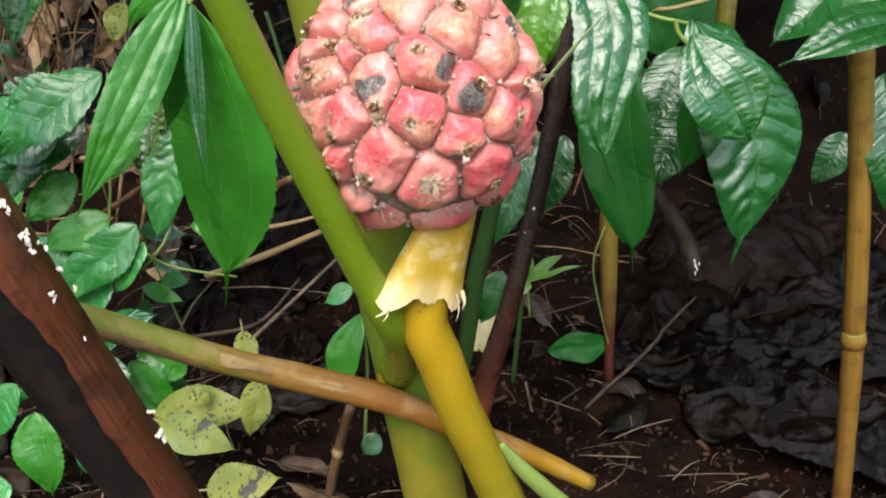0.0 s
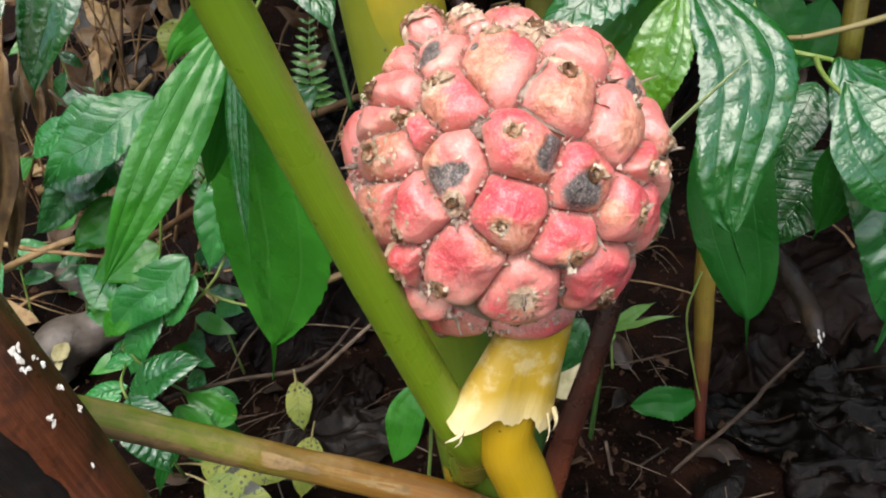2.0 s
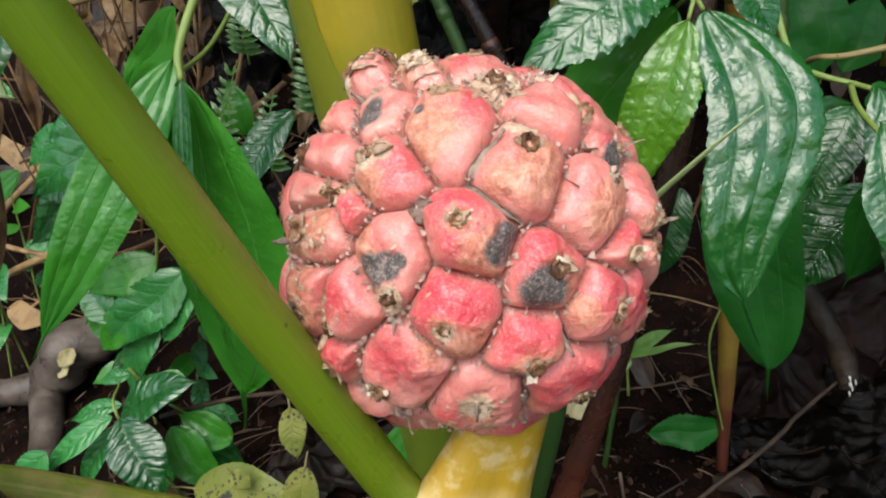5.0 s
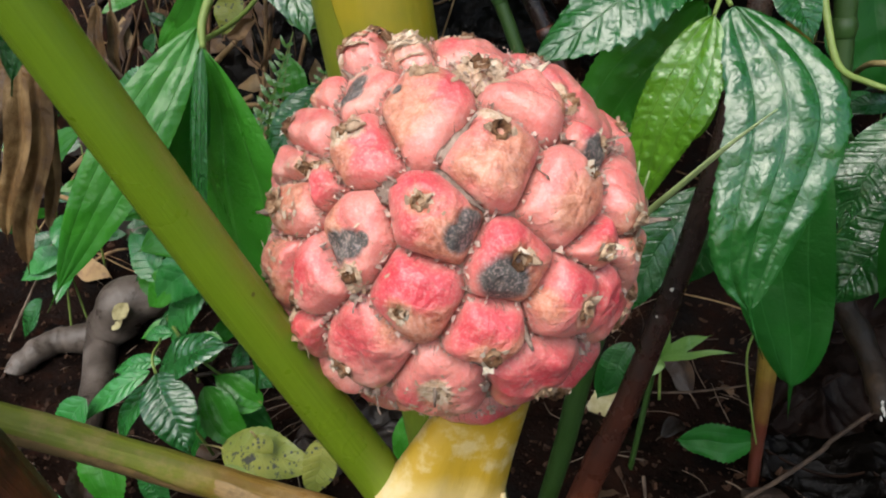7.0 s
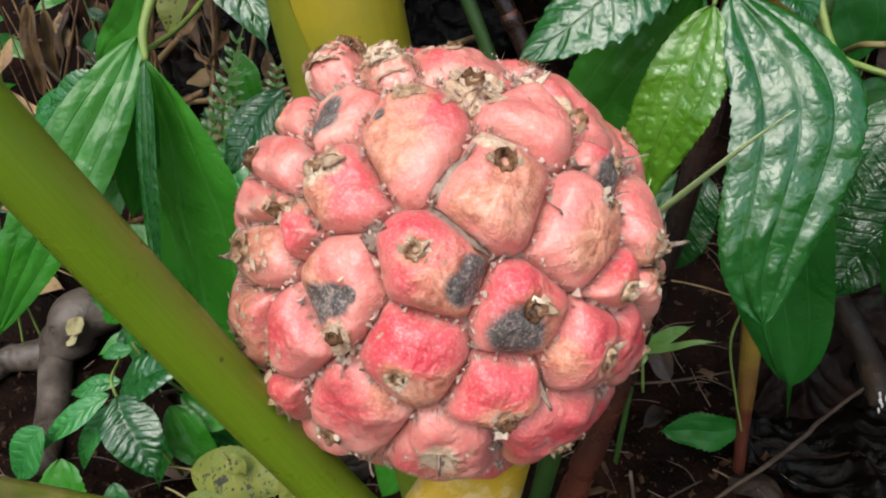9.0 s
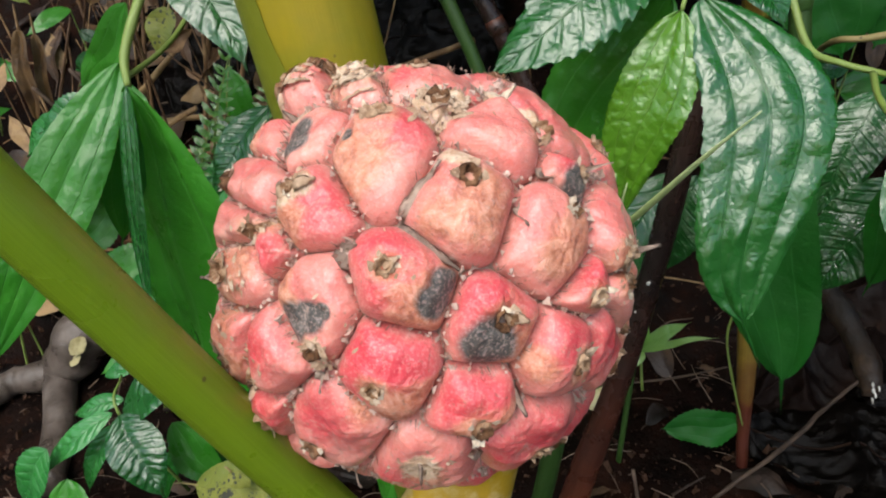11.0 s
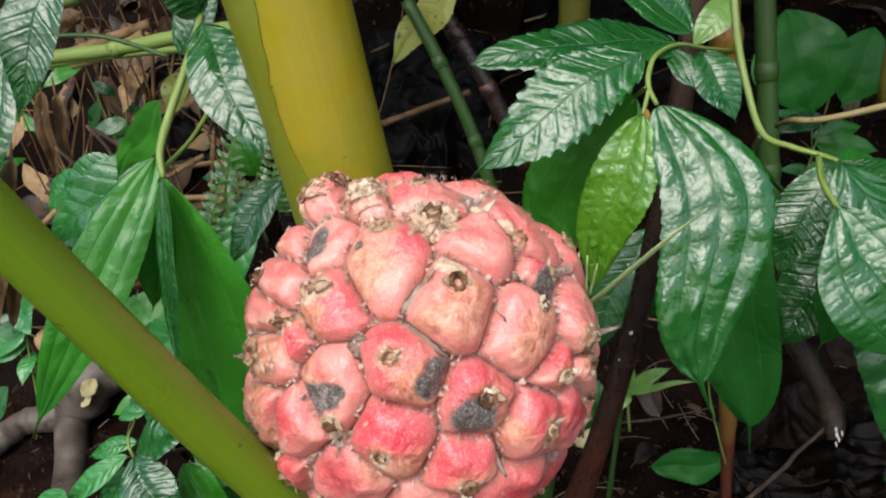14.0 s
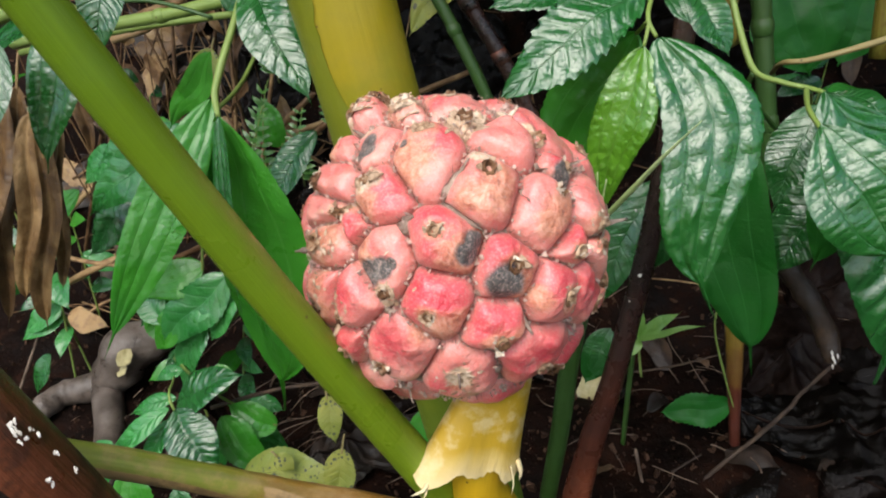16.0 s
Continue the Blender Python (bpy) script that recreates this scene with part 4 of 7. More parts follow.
for a, b, w, up in (((-0.423, -0.043, 0.905), (-0.325, 0.013, 0.946), 0.0015, 0.12), ((-0.258, -0.308, 0.916), (-0.151, -0.252, 0.956), 0.0015, 0.12), ((-0.540, -0.148, 0.829), (-0.407, -0.193, 0.893), 0.0015, 0.12), ((0.113, -0.343, 0.933), (0.211, -0.369, 0.905), 0.0015, 0.13),
                    ((0.227, -0.445, 0.866), (0.169, -0.506, 0.846), 0.0022, 0.10), ((0.356, -0.296, 0.886), (0.439, -0.117, 0.891), 0.0020, 0.14), ((-0.421, -0.699, 0.578), (-0.373, -0.685, 0.626), 0.0022, 0.12), ((-0.322, -0.718, 0.617), (-0.245, -0.716, 0.654), 0.0018, 0.14),
                    ((0.478, -0.854, 0.206), (0.548, -0.820, 0.164), 0.0018, 0.13), ((-0.618, -0.756, -0.215), (-0.633, -0.707, -0.315), 0.0024, 0.13), ((-0.744, -0.640, -0.193), (-0.786, -0.536, -0.308), 0.0022, 0.13), ((0.074, -0.547, -0.834), (0.050, -0.556, -0.830), 0.0020, 0.13),
                    ((0.219, -0.409, 0.886), (0.291, -0.303, 0.908), 0.0018, 0.13), ((0.799, -0.231, 0.556), (0.837, -0.099, 0.538), 0.0012, 0.16), ((0.047, -0.917, 0.397), (0.101, -0.898, 0.429), 0.0011, 0.15)):
    sliver(a, b, w, up * 0.55, head, "papery_husk", HUSK)

# ---------------------------------------------------------------- stems of the ginger plants
# big leaves added above the view to shade the slope behind the fruit
def shade_leaf(shoot, base, tip, width, seed):
    part("leaf", blade(base, tip, width, facing=(0, -0.15, 1), arcs=False, arch=0.10, fold=0.12, drip=0.06, bull=0.006, crosses=16, nu=40, nv=12, seed=seed), LEAF_MID, shoot)


tall = thing("unseen_shade_shoot", (0.02, 1.05, 0.30), "unseen ginger shoot added to shade the slope", "plant")
part("stem", tube([(0.02, 1.05, 0.20), (0.03, 1.00, 0.70), (0.05, 0.92, 1.25)], [0.018, 0.016, 0.010], 14, 8), TRUNK, tall)
for k, (bx, by, bz, tx, ty, tz, w) in enumerate(((0.03, 0.98, 0.80, -0.65, 0.62, 0.78, 0.26), (0.03, 0.97, 0.86, 0.72, 0.60, 0.80, 0.26), (0.03, 0.96, 0.92, 0.10, 0.38, 0.80, 0.24),
                                                 (0.03, 0.98, 0.84, -0.75, 0.98, 0.84, 0.30), (0.03, 0.98, 0.84, 0.80, 0.95, 0.86, 0.30), (0.04, 0.95, 1.00, -0.35, 0.45, 0.86, 0.24),
                                                 (0.04, 0.95, 1.00, 0.48, 0.45, 0.86, 0.24), (0.03, 0.98, 0.95, -0.45, 1.55, 1.05, 0.34), (0.03, 0.98, 0.95, 0.55, 1.55, 1.05, 0.34), (0.04, 0.95, 1.05, 0.05, 1.75, 1.15, 0.34),
                                                 (0.03, 0.96, 0.98, -0.62, 0.20, 0.80, 0.26), (0.04, 0.95, 1.02, -0.27, 0.14, 0.82, 0.24), (0.04, 0.95, 1.08, 0.04, 0.16, 0.84, 0.24), (0.04, 0.95, 1.02, 0.34, 0.14, 0.82, 0.24), (0.04, 0.96, 0.98, 0.66, 0.20, 0.80, 0.26), (0.04, 0.96, 1.04, 0.50, 0.10, 0.84, 0.28), (0.04, 0.96, 1.04, -0.45, 0.10, 0.84, 0.28), (0.04, 0.96, 1.10, 0.18, 0.10, 0.86, 0.26),
                                                 (0.03, 0.98, 0.72, -0.42, 0.26, 0.63, 0.22), (0.03, 0.98, 0.74, -0.18, 0.26, 0.65, 0.20), (0.03, 0.98, 0.76, 0.10, 0.24, 0.64, 0.20), (0.03, 0.98, 0.74, 0.30, 0.24, 0.63, 0.20), (0.03, 0.98, 0.72, 0.50, 0.28, 0.63, 0.22))):
    shade_leaf(tall, (bx, by, bz), (tx, ty, tz), w, k)

peduncle = thing("flower_stalk", (0.05, 0.36, 0.05), "thick bright yellow stalk carrying the fruit head", "stalk")
part("stalk", tube([(0.042, 0.346, 0.125), (0.03, 0.336, 0.158), (0.018, 0.326, 0.191), (0.007, 0.316, 0.221), (-0.001, 0.308, 0.248), (-0.008, 0.3, 0.273), (-0.0016, 0.2975, 0.3), (0.0030, 0.2975, 0.32)],
                   [0.0112, 0.0110, 0.0106, 0.0104, 0.0103, 0.0102, 0.0100, 0.0098], 24, 8, 0.03), PEDUNCLE, peduncle)


def make_collar():
    """The torn pale sheath round the stalk, wide and frayed at its lower edge."""
    top, low = Vector((0.0040, 0.2970, 0.3243)), Vector((-0.0050, 0.2985, 0.2870))
    axis = (low - top).normalized()
    s1 = axis.cross(Vector((0, 1, 0))).normalized()
    s2 = axis.cross(s1)
    verts, faces, uvs = [], [], []
    n, m = 72, 18
    length = (low - top).length
    for i in range(m + 1):
        s = i / m
        for k in range(n):
            a = 2 * math.pi * k / n
            rag = 1 + (0.14 * noise.noise(Vector((math.cos(a) * 2.6, math.sin(a) * 2.6, 1.0))) + 0.045 * noise.noise(Vector((math.cos(a) * 8, math.sin(a) * 8, 2.0)))) * s * s
            r = 0.0104 + 0.0014 * s + 0.0005 * math.sin(3 * a + 0.6) * s + 0.0012 * s ** 3 * noise.noise(Vector((math.cos(a) * 2.2, math.sin(a) * 2.2, 4.0)))
            r += 0.0145 * s ** 1.25 * math.exp(-((a - 2.4) / 0.55) ** 2) + 0.0012 * s ** 3 * max(0.0, math.cos(a - 0.2))
            r *= 1 + 0.05 * noise.noise(Vector((math.cos(a) * 1.6, math.sin(a) * 1.6, s * 2))) + 0.025 * s * s * noise.noise(Vector((math.cos(a) * 9, math.sin(a) * 9, s * 3)))
            rag += s * s * (0.14 * math.exp(-((a - 2.5) / 0.4) ** 2) + 0.12 * max(0.0, math.cos(a)))
            verts.append(top + axis * (length * s * rag) + (s1 * math.cos(a) + s2 * math.sin(a)) * r)
            uvs.append((k / n, 1 - s))
    for i in range(m):
        for k in range(n):
            a, b = i * n + k, i * n + (k + 1) % n
            faces.append((a, b, b + n, a + n))
    rim = len(verts)
    for k in range(n):
        verts.append(verts[m * n + k].copy())
        uvs.append((k / n, 0.05))
    base = len(verts)
    for k in range(n):
        a = 2 * math.pi * k / n
        verts.append(low + (s1 * math.cos(a) + s2 * math.sin(a)) * 0.0098 - axis * 0.0040)
        uvs.append((k / n, 0.0))
    for k in range(n):
        a, b = rim + k, rim + (k + 1) % n
        faces.append((a, b, base + (k + 1) % n, base + k))
    ob = part("sheath", (verts, faces, uvs), COLLAR, peduncle, "torn pale yellow sheath with a frayed edge")
    return ob


make_collar()
for a, b, r in (((-0.0205, 0.2800, 0.2862), (-0.0262, 0.2770, 0.2822), 0.0016), ((-0.0215, 0.2795, 0.2850), (-0.0236, 0.2775, 0.2800), 0.0007),
                ((0.0055, 0.2905, 0.2864), (0.0054, 0.2900, 0.2748), 0.0005), ((0.0075, 0.2940, 0.2867), (0.0080, 0.2930, 0.2789), 0.0014)):
    mid = (Vector(a) + Vector(b)) / 2 + Vector((0.001, -0.001, 0))
    part("fray", tube([a, mid, b], [r * 0.7, r * 0.5, r * 0.1], 6, 4, 0.5), FRAY, peduncle, "frayed pale fibre")

part("side_sheath", tube([(0.0273, 0.3250, 0.1965), (0.0404, 0.3280, 0.1788), (0.0651, 0.3350, 0.1507)], [0.0020, 0.0042, 0.0052], 14, 8, 0.05, flat=0.7), VINE, peduncle, "green-yellow sheath hugging the stalk")

leafy = thing("leaf_shoot", (-0.02, 0.44, 0.06), "thick yellow-green ginger stem with a slanting green leaf stalk", "stem")
part("stem", tube([(0.018, 0.414, -0.03), (0.002, 0.400, 0.075), (-0.0150, 0.3842, 0.185), (-0.0250, 0.3751, 0.249), (-0.0488, 0.3536, 0.3988), (-0.0574, 0.3459, 0.4530), (-0.078, 0.328, 0.580)],
                  [0.0195, 0.0188, 0.0184, 0.0182, 0.0182, 0.0186, 0.0200], 30, 8, 0.02), TRUNK, leafy)
part("leaf_stalk", tube([(-0.0230, 0.3640, 0.215), (-0.0190, 0.3300, 0.244), (-0.0212, 0.2990, 0.270), (-0.0298, 0.2859, 0.295), (-0.0384, 0.2739, 0.320), (-0.0515, 0.2546, 0.360), (-0.0637, 0.2353, 0.400), (-0.0750, 0.2159, 0.440), (-0.0855, 0.1965, 0.480), (-0.0974, 0.1722, 0.530)],
                        [0.0092, 0.0084, 0.0074, 0.0069, 0.0065, 0.0062, 0.0058, 0.0056, 0.0055, 0.0054], 22, 8, 0.02), PETIOLE, leafy)


def wrap(points, radii, a0, a1, sway, seed, n=10, sides=18, taper=False):
    """A thin sheath wrapped round part of a stem, with a wavy free edge."""
    path = spline([(*q, r) for q, r in zip(points, radii)], n)
    verts, faces, uvs = [], [], []
    w = sides + 1
    for layer in (0.0001, 0.0):
        for i, q in enumerate(path):
            a, b = path[max(0, i - 1)], path[min(len(path) - 1, i + 1)]
            d = Vector(b[:3] - a[:3]).normalized()
            side = (Vector((1, 0, 0)) - d * d.x).normalized()
            up = d.cross(side)
            end = a1 + sway * (noise.noise(Vector((i * 0.10, seed, 0))) + 0.35 * noise.noise(Vector((i * 0.55, seed, 0))))
            lo = a0
            if taper:
                f = math.sin(math.pi * (i + 0.3) / (len(path) - 0.4)) ** 0.6
                c = (a0 + a1) / 2 + 0.3 * noise.noise(Vector((i * 0.3, seed + 7, 0)))
                lo, end = c + (a0 - c) * f, c + (end - c) * f
            for k in range(w):
                ang = lo + (end - lo) * k / sides
                verts.append(Vector(q[:3]) + (side * math.cos(ang) + up * math.sin(ang)) * (q[3] + layer))
                uvs.append((ang / (2 * math.pi), i / (len(path) - 1)))
    h = len(path) * w
    for i in range(len(path) - 1):
        for k in range(sides):
            a = i * w + k
            faces += [(a, a + 1, a + w + 1, a + w), (h + a, h + a + w, h + a + w + 1, h + a + 1)]
    # the rims have corners of their own, so that the free edge stays crisp
    for k in (0, sides):
        first = len(verts)
        for i in range(len(path)):
            a = i * w + k
            verts += [verts[a].copy(), verts[h + a].copy()]
            uvs += [uvs[a], uvs[h + a]]
        for i in range(len(path) - 1):
            a = first + 2 * i
            faces.append((a, a + 2, a + 3, a + 1) if k == 0 else (a, a + 1, a + 3, a + 2))
    return verts, faces, uvs


part("sheath", wrap([(-0.0310, 0.3697, 0.287), (-0.0488, 0.3536, 0.3988), (-0.0574, 0.3459, 0.4530), (-0.078, 0.328, 0.580)], [0.0182, 0.0184, 0.0188, 0.0202], math.radians(100), math.radians(262), 0.5, 4.0),
     SHEATH, leafy, "olive green leaf sheath with a wavy edge")
part("scaly_scar", wrap([(-0.0172, 0.3822, 0.1985), (-0.0180, 0.3814, 0.2040), (-0.0190, 0.3806, 0.2100), (-0.0198, 0.3798, 0.2150)], [0.0186, 0.0188, 0.0188, 0.0185], math.radians(215), math.radians(265), 1.0, 9.0, 5), COLLAR, leafy, "pale scaly leaf scar")
dying = thing("dying_stalk", (0.0696, 0.3800, 0.1363), "fallen brown and green leaf stalk lying across the stems", "stalk")
part("stalk", tube([(-0.245, 0.240, 0.335), (-0.192, 0.272, 0.300), (-0.1407, 0.3048, 0.2659), (-0.1017, 0.3300, 0.2379), (-0.0626, 0.3450, 0.2189), (-0.0299, 0.3520, 0.2056), (0.0048, 0.3600, 0.1858), (0.0454, 0.3720, 0.1607), (0.0852, 0.3850, 0.1328)],
                   [0.0056, 0.0058, 0.0060, 0.0066, 0.0072, 0.0072, 0.0066, 0.0060, 0.0045], 16, 8, 0.10), BROWN, dying)
for pts, half in (([(-0.2300, 0.2492, 0.3255), (-0.1920, 0.2720, 0.3000), (-0.1407, 0.3048, 0.2659), (-0.1080, 0.3260, 0.2424)], 0.62), ([(-0.1471, 0.3080, 0.2643), (-0.1355, 0.3140, 0.2582), (-0.1233, 0.3200, 0.2516)], 0.30), ([(-0.1109, 0.3270, 0.2434), (-0.0981, 0.3310, 0.2366), (-0.0837, 0.3360, 0.2296)], 0.38), ([(-0.0777, 0.3390, 0.2266), (-0.0600, 0.3460, 0.2174), (-0.0410, 0.3500, 0.2096)], 0.22)):
    way = (Vector(pts[-1]) - Vector(pts[0])).normalized()
    side = (Vector((1, 0, 0)) - way * way.x).normalized()
    seen = Vector((0, -1, -0.35 if half > 0.6 else 0.55))
    mid = math.atan2(way.cross(side).dot(seen), side.dot(seen))
    part("peeling_skin", wrap(pts, [0.0062, 0.0063, 0.0065, 0.0069] if len(pts) > 3 else [0.0068, 0.0071, 0.0073], mid - half, mid + half, 0.5, half * 9, 12, 10, True), PEEL, dying, "pale peeling skin")
log = thing("rotting_stalk", (-0.0987, 0.3000, 0.1175), "dark red-brown rotting stalk with white fungus specks", "stalk")
part("stalk", tube([(-0.1657, 0.2360, 0.3618), (-0.1561, 0.2470, 0.3237), (-0.1432, 0.2670, 0.2641), (-0.1234, 0.2880, 0.1883), (-0.1003, 0.3050, 0.1128)],
                   [0.0150, 0.0153, 0.0153, 0.0150, 0.0146], 28, 10, 0.05), LOG_CORE, log, "black wet rotten core")
part("bark", wrap([(-0.1657, 0.2360, 0.3618), (-0.1561, 0.2470, 0.3237), (-0.1432, 0.2670, 0.2641), (-0.1234, 0.2880, 0.1883), (-0.1003, 0.3050, 0.1128)], [0.0162, 0.0165, 0.0165, 0.0162, 0.0158], math.radians(-95), math.radians(52), 0.28, 2.0, 14, 24), LOG, log, "red-brown bark strip with a torn edge")
red = thing("red_stem", (0.0245, 0.5300, 0.0882), "dark red-brown glossy cane", "stem")
part("cane", tube([(0.0237, 0.5300, 0.0807), (0.0334, 0.5300, 0.1246), (0.0503, 0.5320, 0.1882), (0.0649, 0.5350, 0.2541), (0.0775, 0.5350, 0.3320), (0.0838, 0.5350, 0.3980), (0.0883, 0.5350, 0.4493)],
                  [0.0098, 0.0090, 0.0075, 0.0068, 0.0066, 0.0064, 0.006], 14, 8, 0.05), REDSTEM, red)
for p, r in (((0.0639, 0.5275, 0.2584), 0.0012), ((0.0604, 0.5285, 0.3001), 0.0007), ((0.0579, 0.5265, 0.2413), 0.0006)):
    bm = bmesh.new()
    bmesh.ops.create_icosphere(bm, subdivisions=2, radius=r)
    part("lichen_speck", ([Vector(p) + Vector((v.co.x, v.co.y * 0.4, v.co.z)) * (1 + 0.5 * noise.noise(v.co * 1500)) for v in bm.verts], [tuple(v.index for v in f.verts) for f in bm.faces], None), FUNGUS_GLINT, red, "pale lichen speck")
    bm.free()
green = thing("green_stem", (0.0139, 0.4800, 0.1592), "slender dark green shoot", "stem")
part("cane", tube([(0.0066, 0.5000, 0.1081), (0.0160, 0.4900, 0.1714), (0.0226, 0.4800, 0.2288), (0.0330, 0.4700, 0.2846)], [0.0055, 0.0058, 0.0058, 0.005], 12, 8, 0.03), GREENSTEM, green)
cane = thing("cane", (0.2822, 0.4700, 0.0431), "yellow-brown upright cane with dark marks", "stem")
part("cane", tube([(0.2860, 0.4700, 0.0138), (0.2787, 0.4650, 0.0750), (0.2626, 0.4550, 0.1917), (0.2431, 0.4450, 0.3043), (0.2233, 0.4350, 0.3984), (0.2117, 0.4300, 0.4528)],
                  [0.0062, 0.0060, 0.0066, 0.0066, 0.0070, 0.007], 14, 8, 0.05), CANE, cane)
cane2 = thing("cane", (0.1574, 0.6200, 0.0206), "yellow cane turning red towards the soil", "stem")
part("cane", tube([(0.1544, 0.6200, 0.0029), (0.1467, 0.6200, 0.0889), (0.1428, 0.6200, 0.1480), (0.1381, 0.6200, 0.2188), (0.1366, 0.6200, 0.2897)], [0.0040, 0.0042, 0.0062, 0.0080, 0.0072], 12, 8, 0.08), CANE_RED, cane2)

# ---------------------------------------------------------------- leafy shrubs
def leaf(plant, base, tip, width, material=None, label="", **kw):
    material = material or LEAF_MID
    arcs = material in (LEAF_DARK, LEAF_MID, LEAF_VIVID, LEAF_LIGHT)
    kw["crosses"] = 9.0 if arcs else (8.0 if material is LEAF_SMALL else 10.0 if material is LEAF_PINNATE else 9.0)
    kw.setdefault("seed", len(ORIGIN) % 97)
    return part("leaf", blade(base, tip, width, arcs=arcs, **kw), material, plant, label)


def twig(plant, points, radii, material=None, name="stem", label="", sides=10, wob=0.06):
    return part(name, tube(points, radii, sides, 6, wob, seed=len(ORIGIN)), material or VINE, plant, label)


right = thing("shrub", (0.10, 0.47, 0.08), "leafy shrub with wet glossy veined green leaves", "shrub", "shrubs round the fruit")
twig(right, [(0.0899, 0.4600, 0.4553), (0.0928, 0.4500, 0.4299), (0.0964, 0.4400, 0.4114), (0.1018, 0.4300, 0.3950), (0.1130, 0.4300, 0.3899), (0.1231, 0.4250, 0.3877), (0.1278, 0.4200, 0.3867)],
     [0.0017, 0.0016, 0.0015, 0.0014, 0.0012, 0.0011, 0.0010])
twig(right, [(0.1222, 0.4250, 0.3873), (0.1190, 0.4050, 0.3820), (0.1219, 0.3850, 0.3746)], [0.0012, 0.0011, 0.0010], name="leaf_stalk")
twig(right, [(0.1012, 0.4300, 0.3944), (0.1022, 0.4400, 0.3831), (0.1233, 0.4700, 0.3594)], [0.0013, 0.0012, 0.0012], GREENSTEM)
twig(right, [(0.1287, 0.5200, 0.3805), (0.1234, 0.4750, 0.3917), (0.1342, 0.4650, 0.3942), (0.1598, 0.4600, 0.4017), (0.1940, 0.4500, 0.4146), (0.2321, 0.4400, 0.4268)], [0.0012, 0.0013, 0.0014, 0.0016, 0.0018, 0.0018], VINE_TAN)
twig(right, [(0.0867, 0.4300, 0.4273), (0.0749, 0.4100, 0.4301), (0.0635, 0.3950, 0.4331), (0.0551, 0.3800, 0.4316), (0.0523, 0.3730, 0.4275), (0.0519, 0.3680, 0.4226), (0.0547, 0.3660, 0.4173)],
     [0.0006, 0.0007, 0.0007, 0.0008, 0.0009, 0.0009, 0.0007])
twig(right, [(0.0522, 0.3680, 0.4226), (0.0502, 0.3640, 0.4145)], [0.0008, 0.0006], name="leaf_stalk")
twig(right, [(0.0518, 0.3680, 0.4230), (0.0485, 0.3800, 0.4176)], [0.0008, 0.0007], name="leaf_stalk")
leaf(right, (0.0557, 0.3660, 0.4171), (0.0778, 0.3400, 0.3170), 0.0356, LEAF_MID, "large glossy dark green leaf with a drip tip", facing=(0.05, -0.93, 0.30), arch=0.10, fold=-0.10, peak=0.45, drip=0.16, bull=0.040, nu=120, nv=30, wave=0.0, serr=0.04, blunt=0.62, bow=-0.042, hook=-0.067)
leaf(right, (0.0502, 0.3640, 0.4145), (0.0356, 0.3660, 0.3468), 0.0229, LEAF_LIGHT, "bright yellow-green young leaf with a torn tip", facing=(-0.25, -0.85, 0.35), arch=0.08, peak=0.40, drip=0.10, bull=0.030, nu=90, nv=24, serr=0.05, blunt=0.85)
leaf(right, (0.0487, 0.3840, 0.4175), (0.0090, 0.4050, 0.3395), 0.0375, LEAF_VIVID, facing=(-0.05, -0.70, 0.70), arch=0.06, drip=0.08, bull=0.025, serr=0.05, nu=80, nv=22)
leaf(right, (0.0502, 0.3750, 0.4326), (-0.0045, 0.3530, 0.3952), 0.0290, LEAF_PINNATE, facing=(0.0, -0.78, 0.58), arch=0.10, fold=-0.06, peak=0.45, drip=0.08, bull=0.020, crosses=10, serr=0.13, teeth=15, nu=120, nv=22)
leaf(right, (0.0635, 0.3950, 0.4331), (-0.0058, 0.3700, 0.4297), 0.0235, LEAF_PINNATE, facing=(0.0, -0.6, 0.75), arch=0.08, fold=-0.1, blunt=0.5, drip=0.03, bull=0.018, crosses=10, serr=0.14, teeth=14, nu=100)
leaf(right, (0.0604, 0.3900, 0.4313), (0.0681, 0.3800, 0.4197), 0.0087, LEAF_MID, drip=0.05, nu=30, nv=10)
leaf(right, (0.0725, 0.4100, 0.4290), (0.0857, 0.4000, 0.4053), 0.0170, LEAF_PINNATE, drip=0.04, bull=0.02, nu=40, facing=(0.1, -0.7, 0.6))
leaf(right, (0.0909, 0.4400, 0.3749), (0.1130, 0.4340, 0.2420), 0.0398, LEAF_DARK, "dark green shaded leaf hanging point down", facing=(-0.25, -0.95, 0.1), arch=0.05, peak=0.48, drip=0.14, fold=0.12, nu=64, blunt=0.55)
leaf(right, (0.1144, 0.3720, 0.3832), (0.1439, 0.3600, 0.3359), 0.0395, LEAF_MID, "glossy leaf with a white wet sheen at its tip", facing=(-0.1, -0.85, 0.5), arch=0.10, drip=0.05, bull=0.016, peak=0.58, nu=70, nv=22, blunt=0.6, bow=0.05)
leaf(right, (0.1238, 0.4050, 0.3894), (0.1543, 0.3930, 0.2637), 0.0571, LEAF_PINNATE, "large wet leaf with deep side veins", facing=(0.1, -0.85, 0.5), arch=0.10, fold=-0.12, peak=0.5, drip=0.10, bull=0.040, nu=104, nv=26, wave=0.0, serr=0.03, bow=-0.13)
leaf(right, (0.1490, 0.4550, 0.3405), (0.1229, 0.4500, 0.2912), 0.0330, LEAF_PINNATE, facing=(-0.3, -0.8, 0.4), drip=0.06, bull=0.018, crosses=9)
leaf(right, (0.2443, 0.4000, 0.3906), (0.1625, 0.3850, 0.3678), 0.0330, LEAF_MID, facing=(0.0, -0.6, 0.8), drip=0.08, bull=0.016, nu=70)
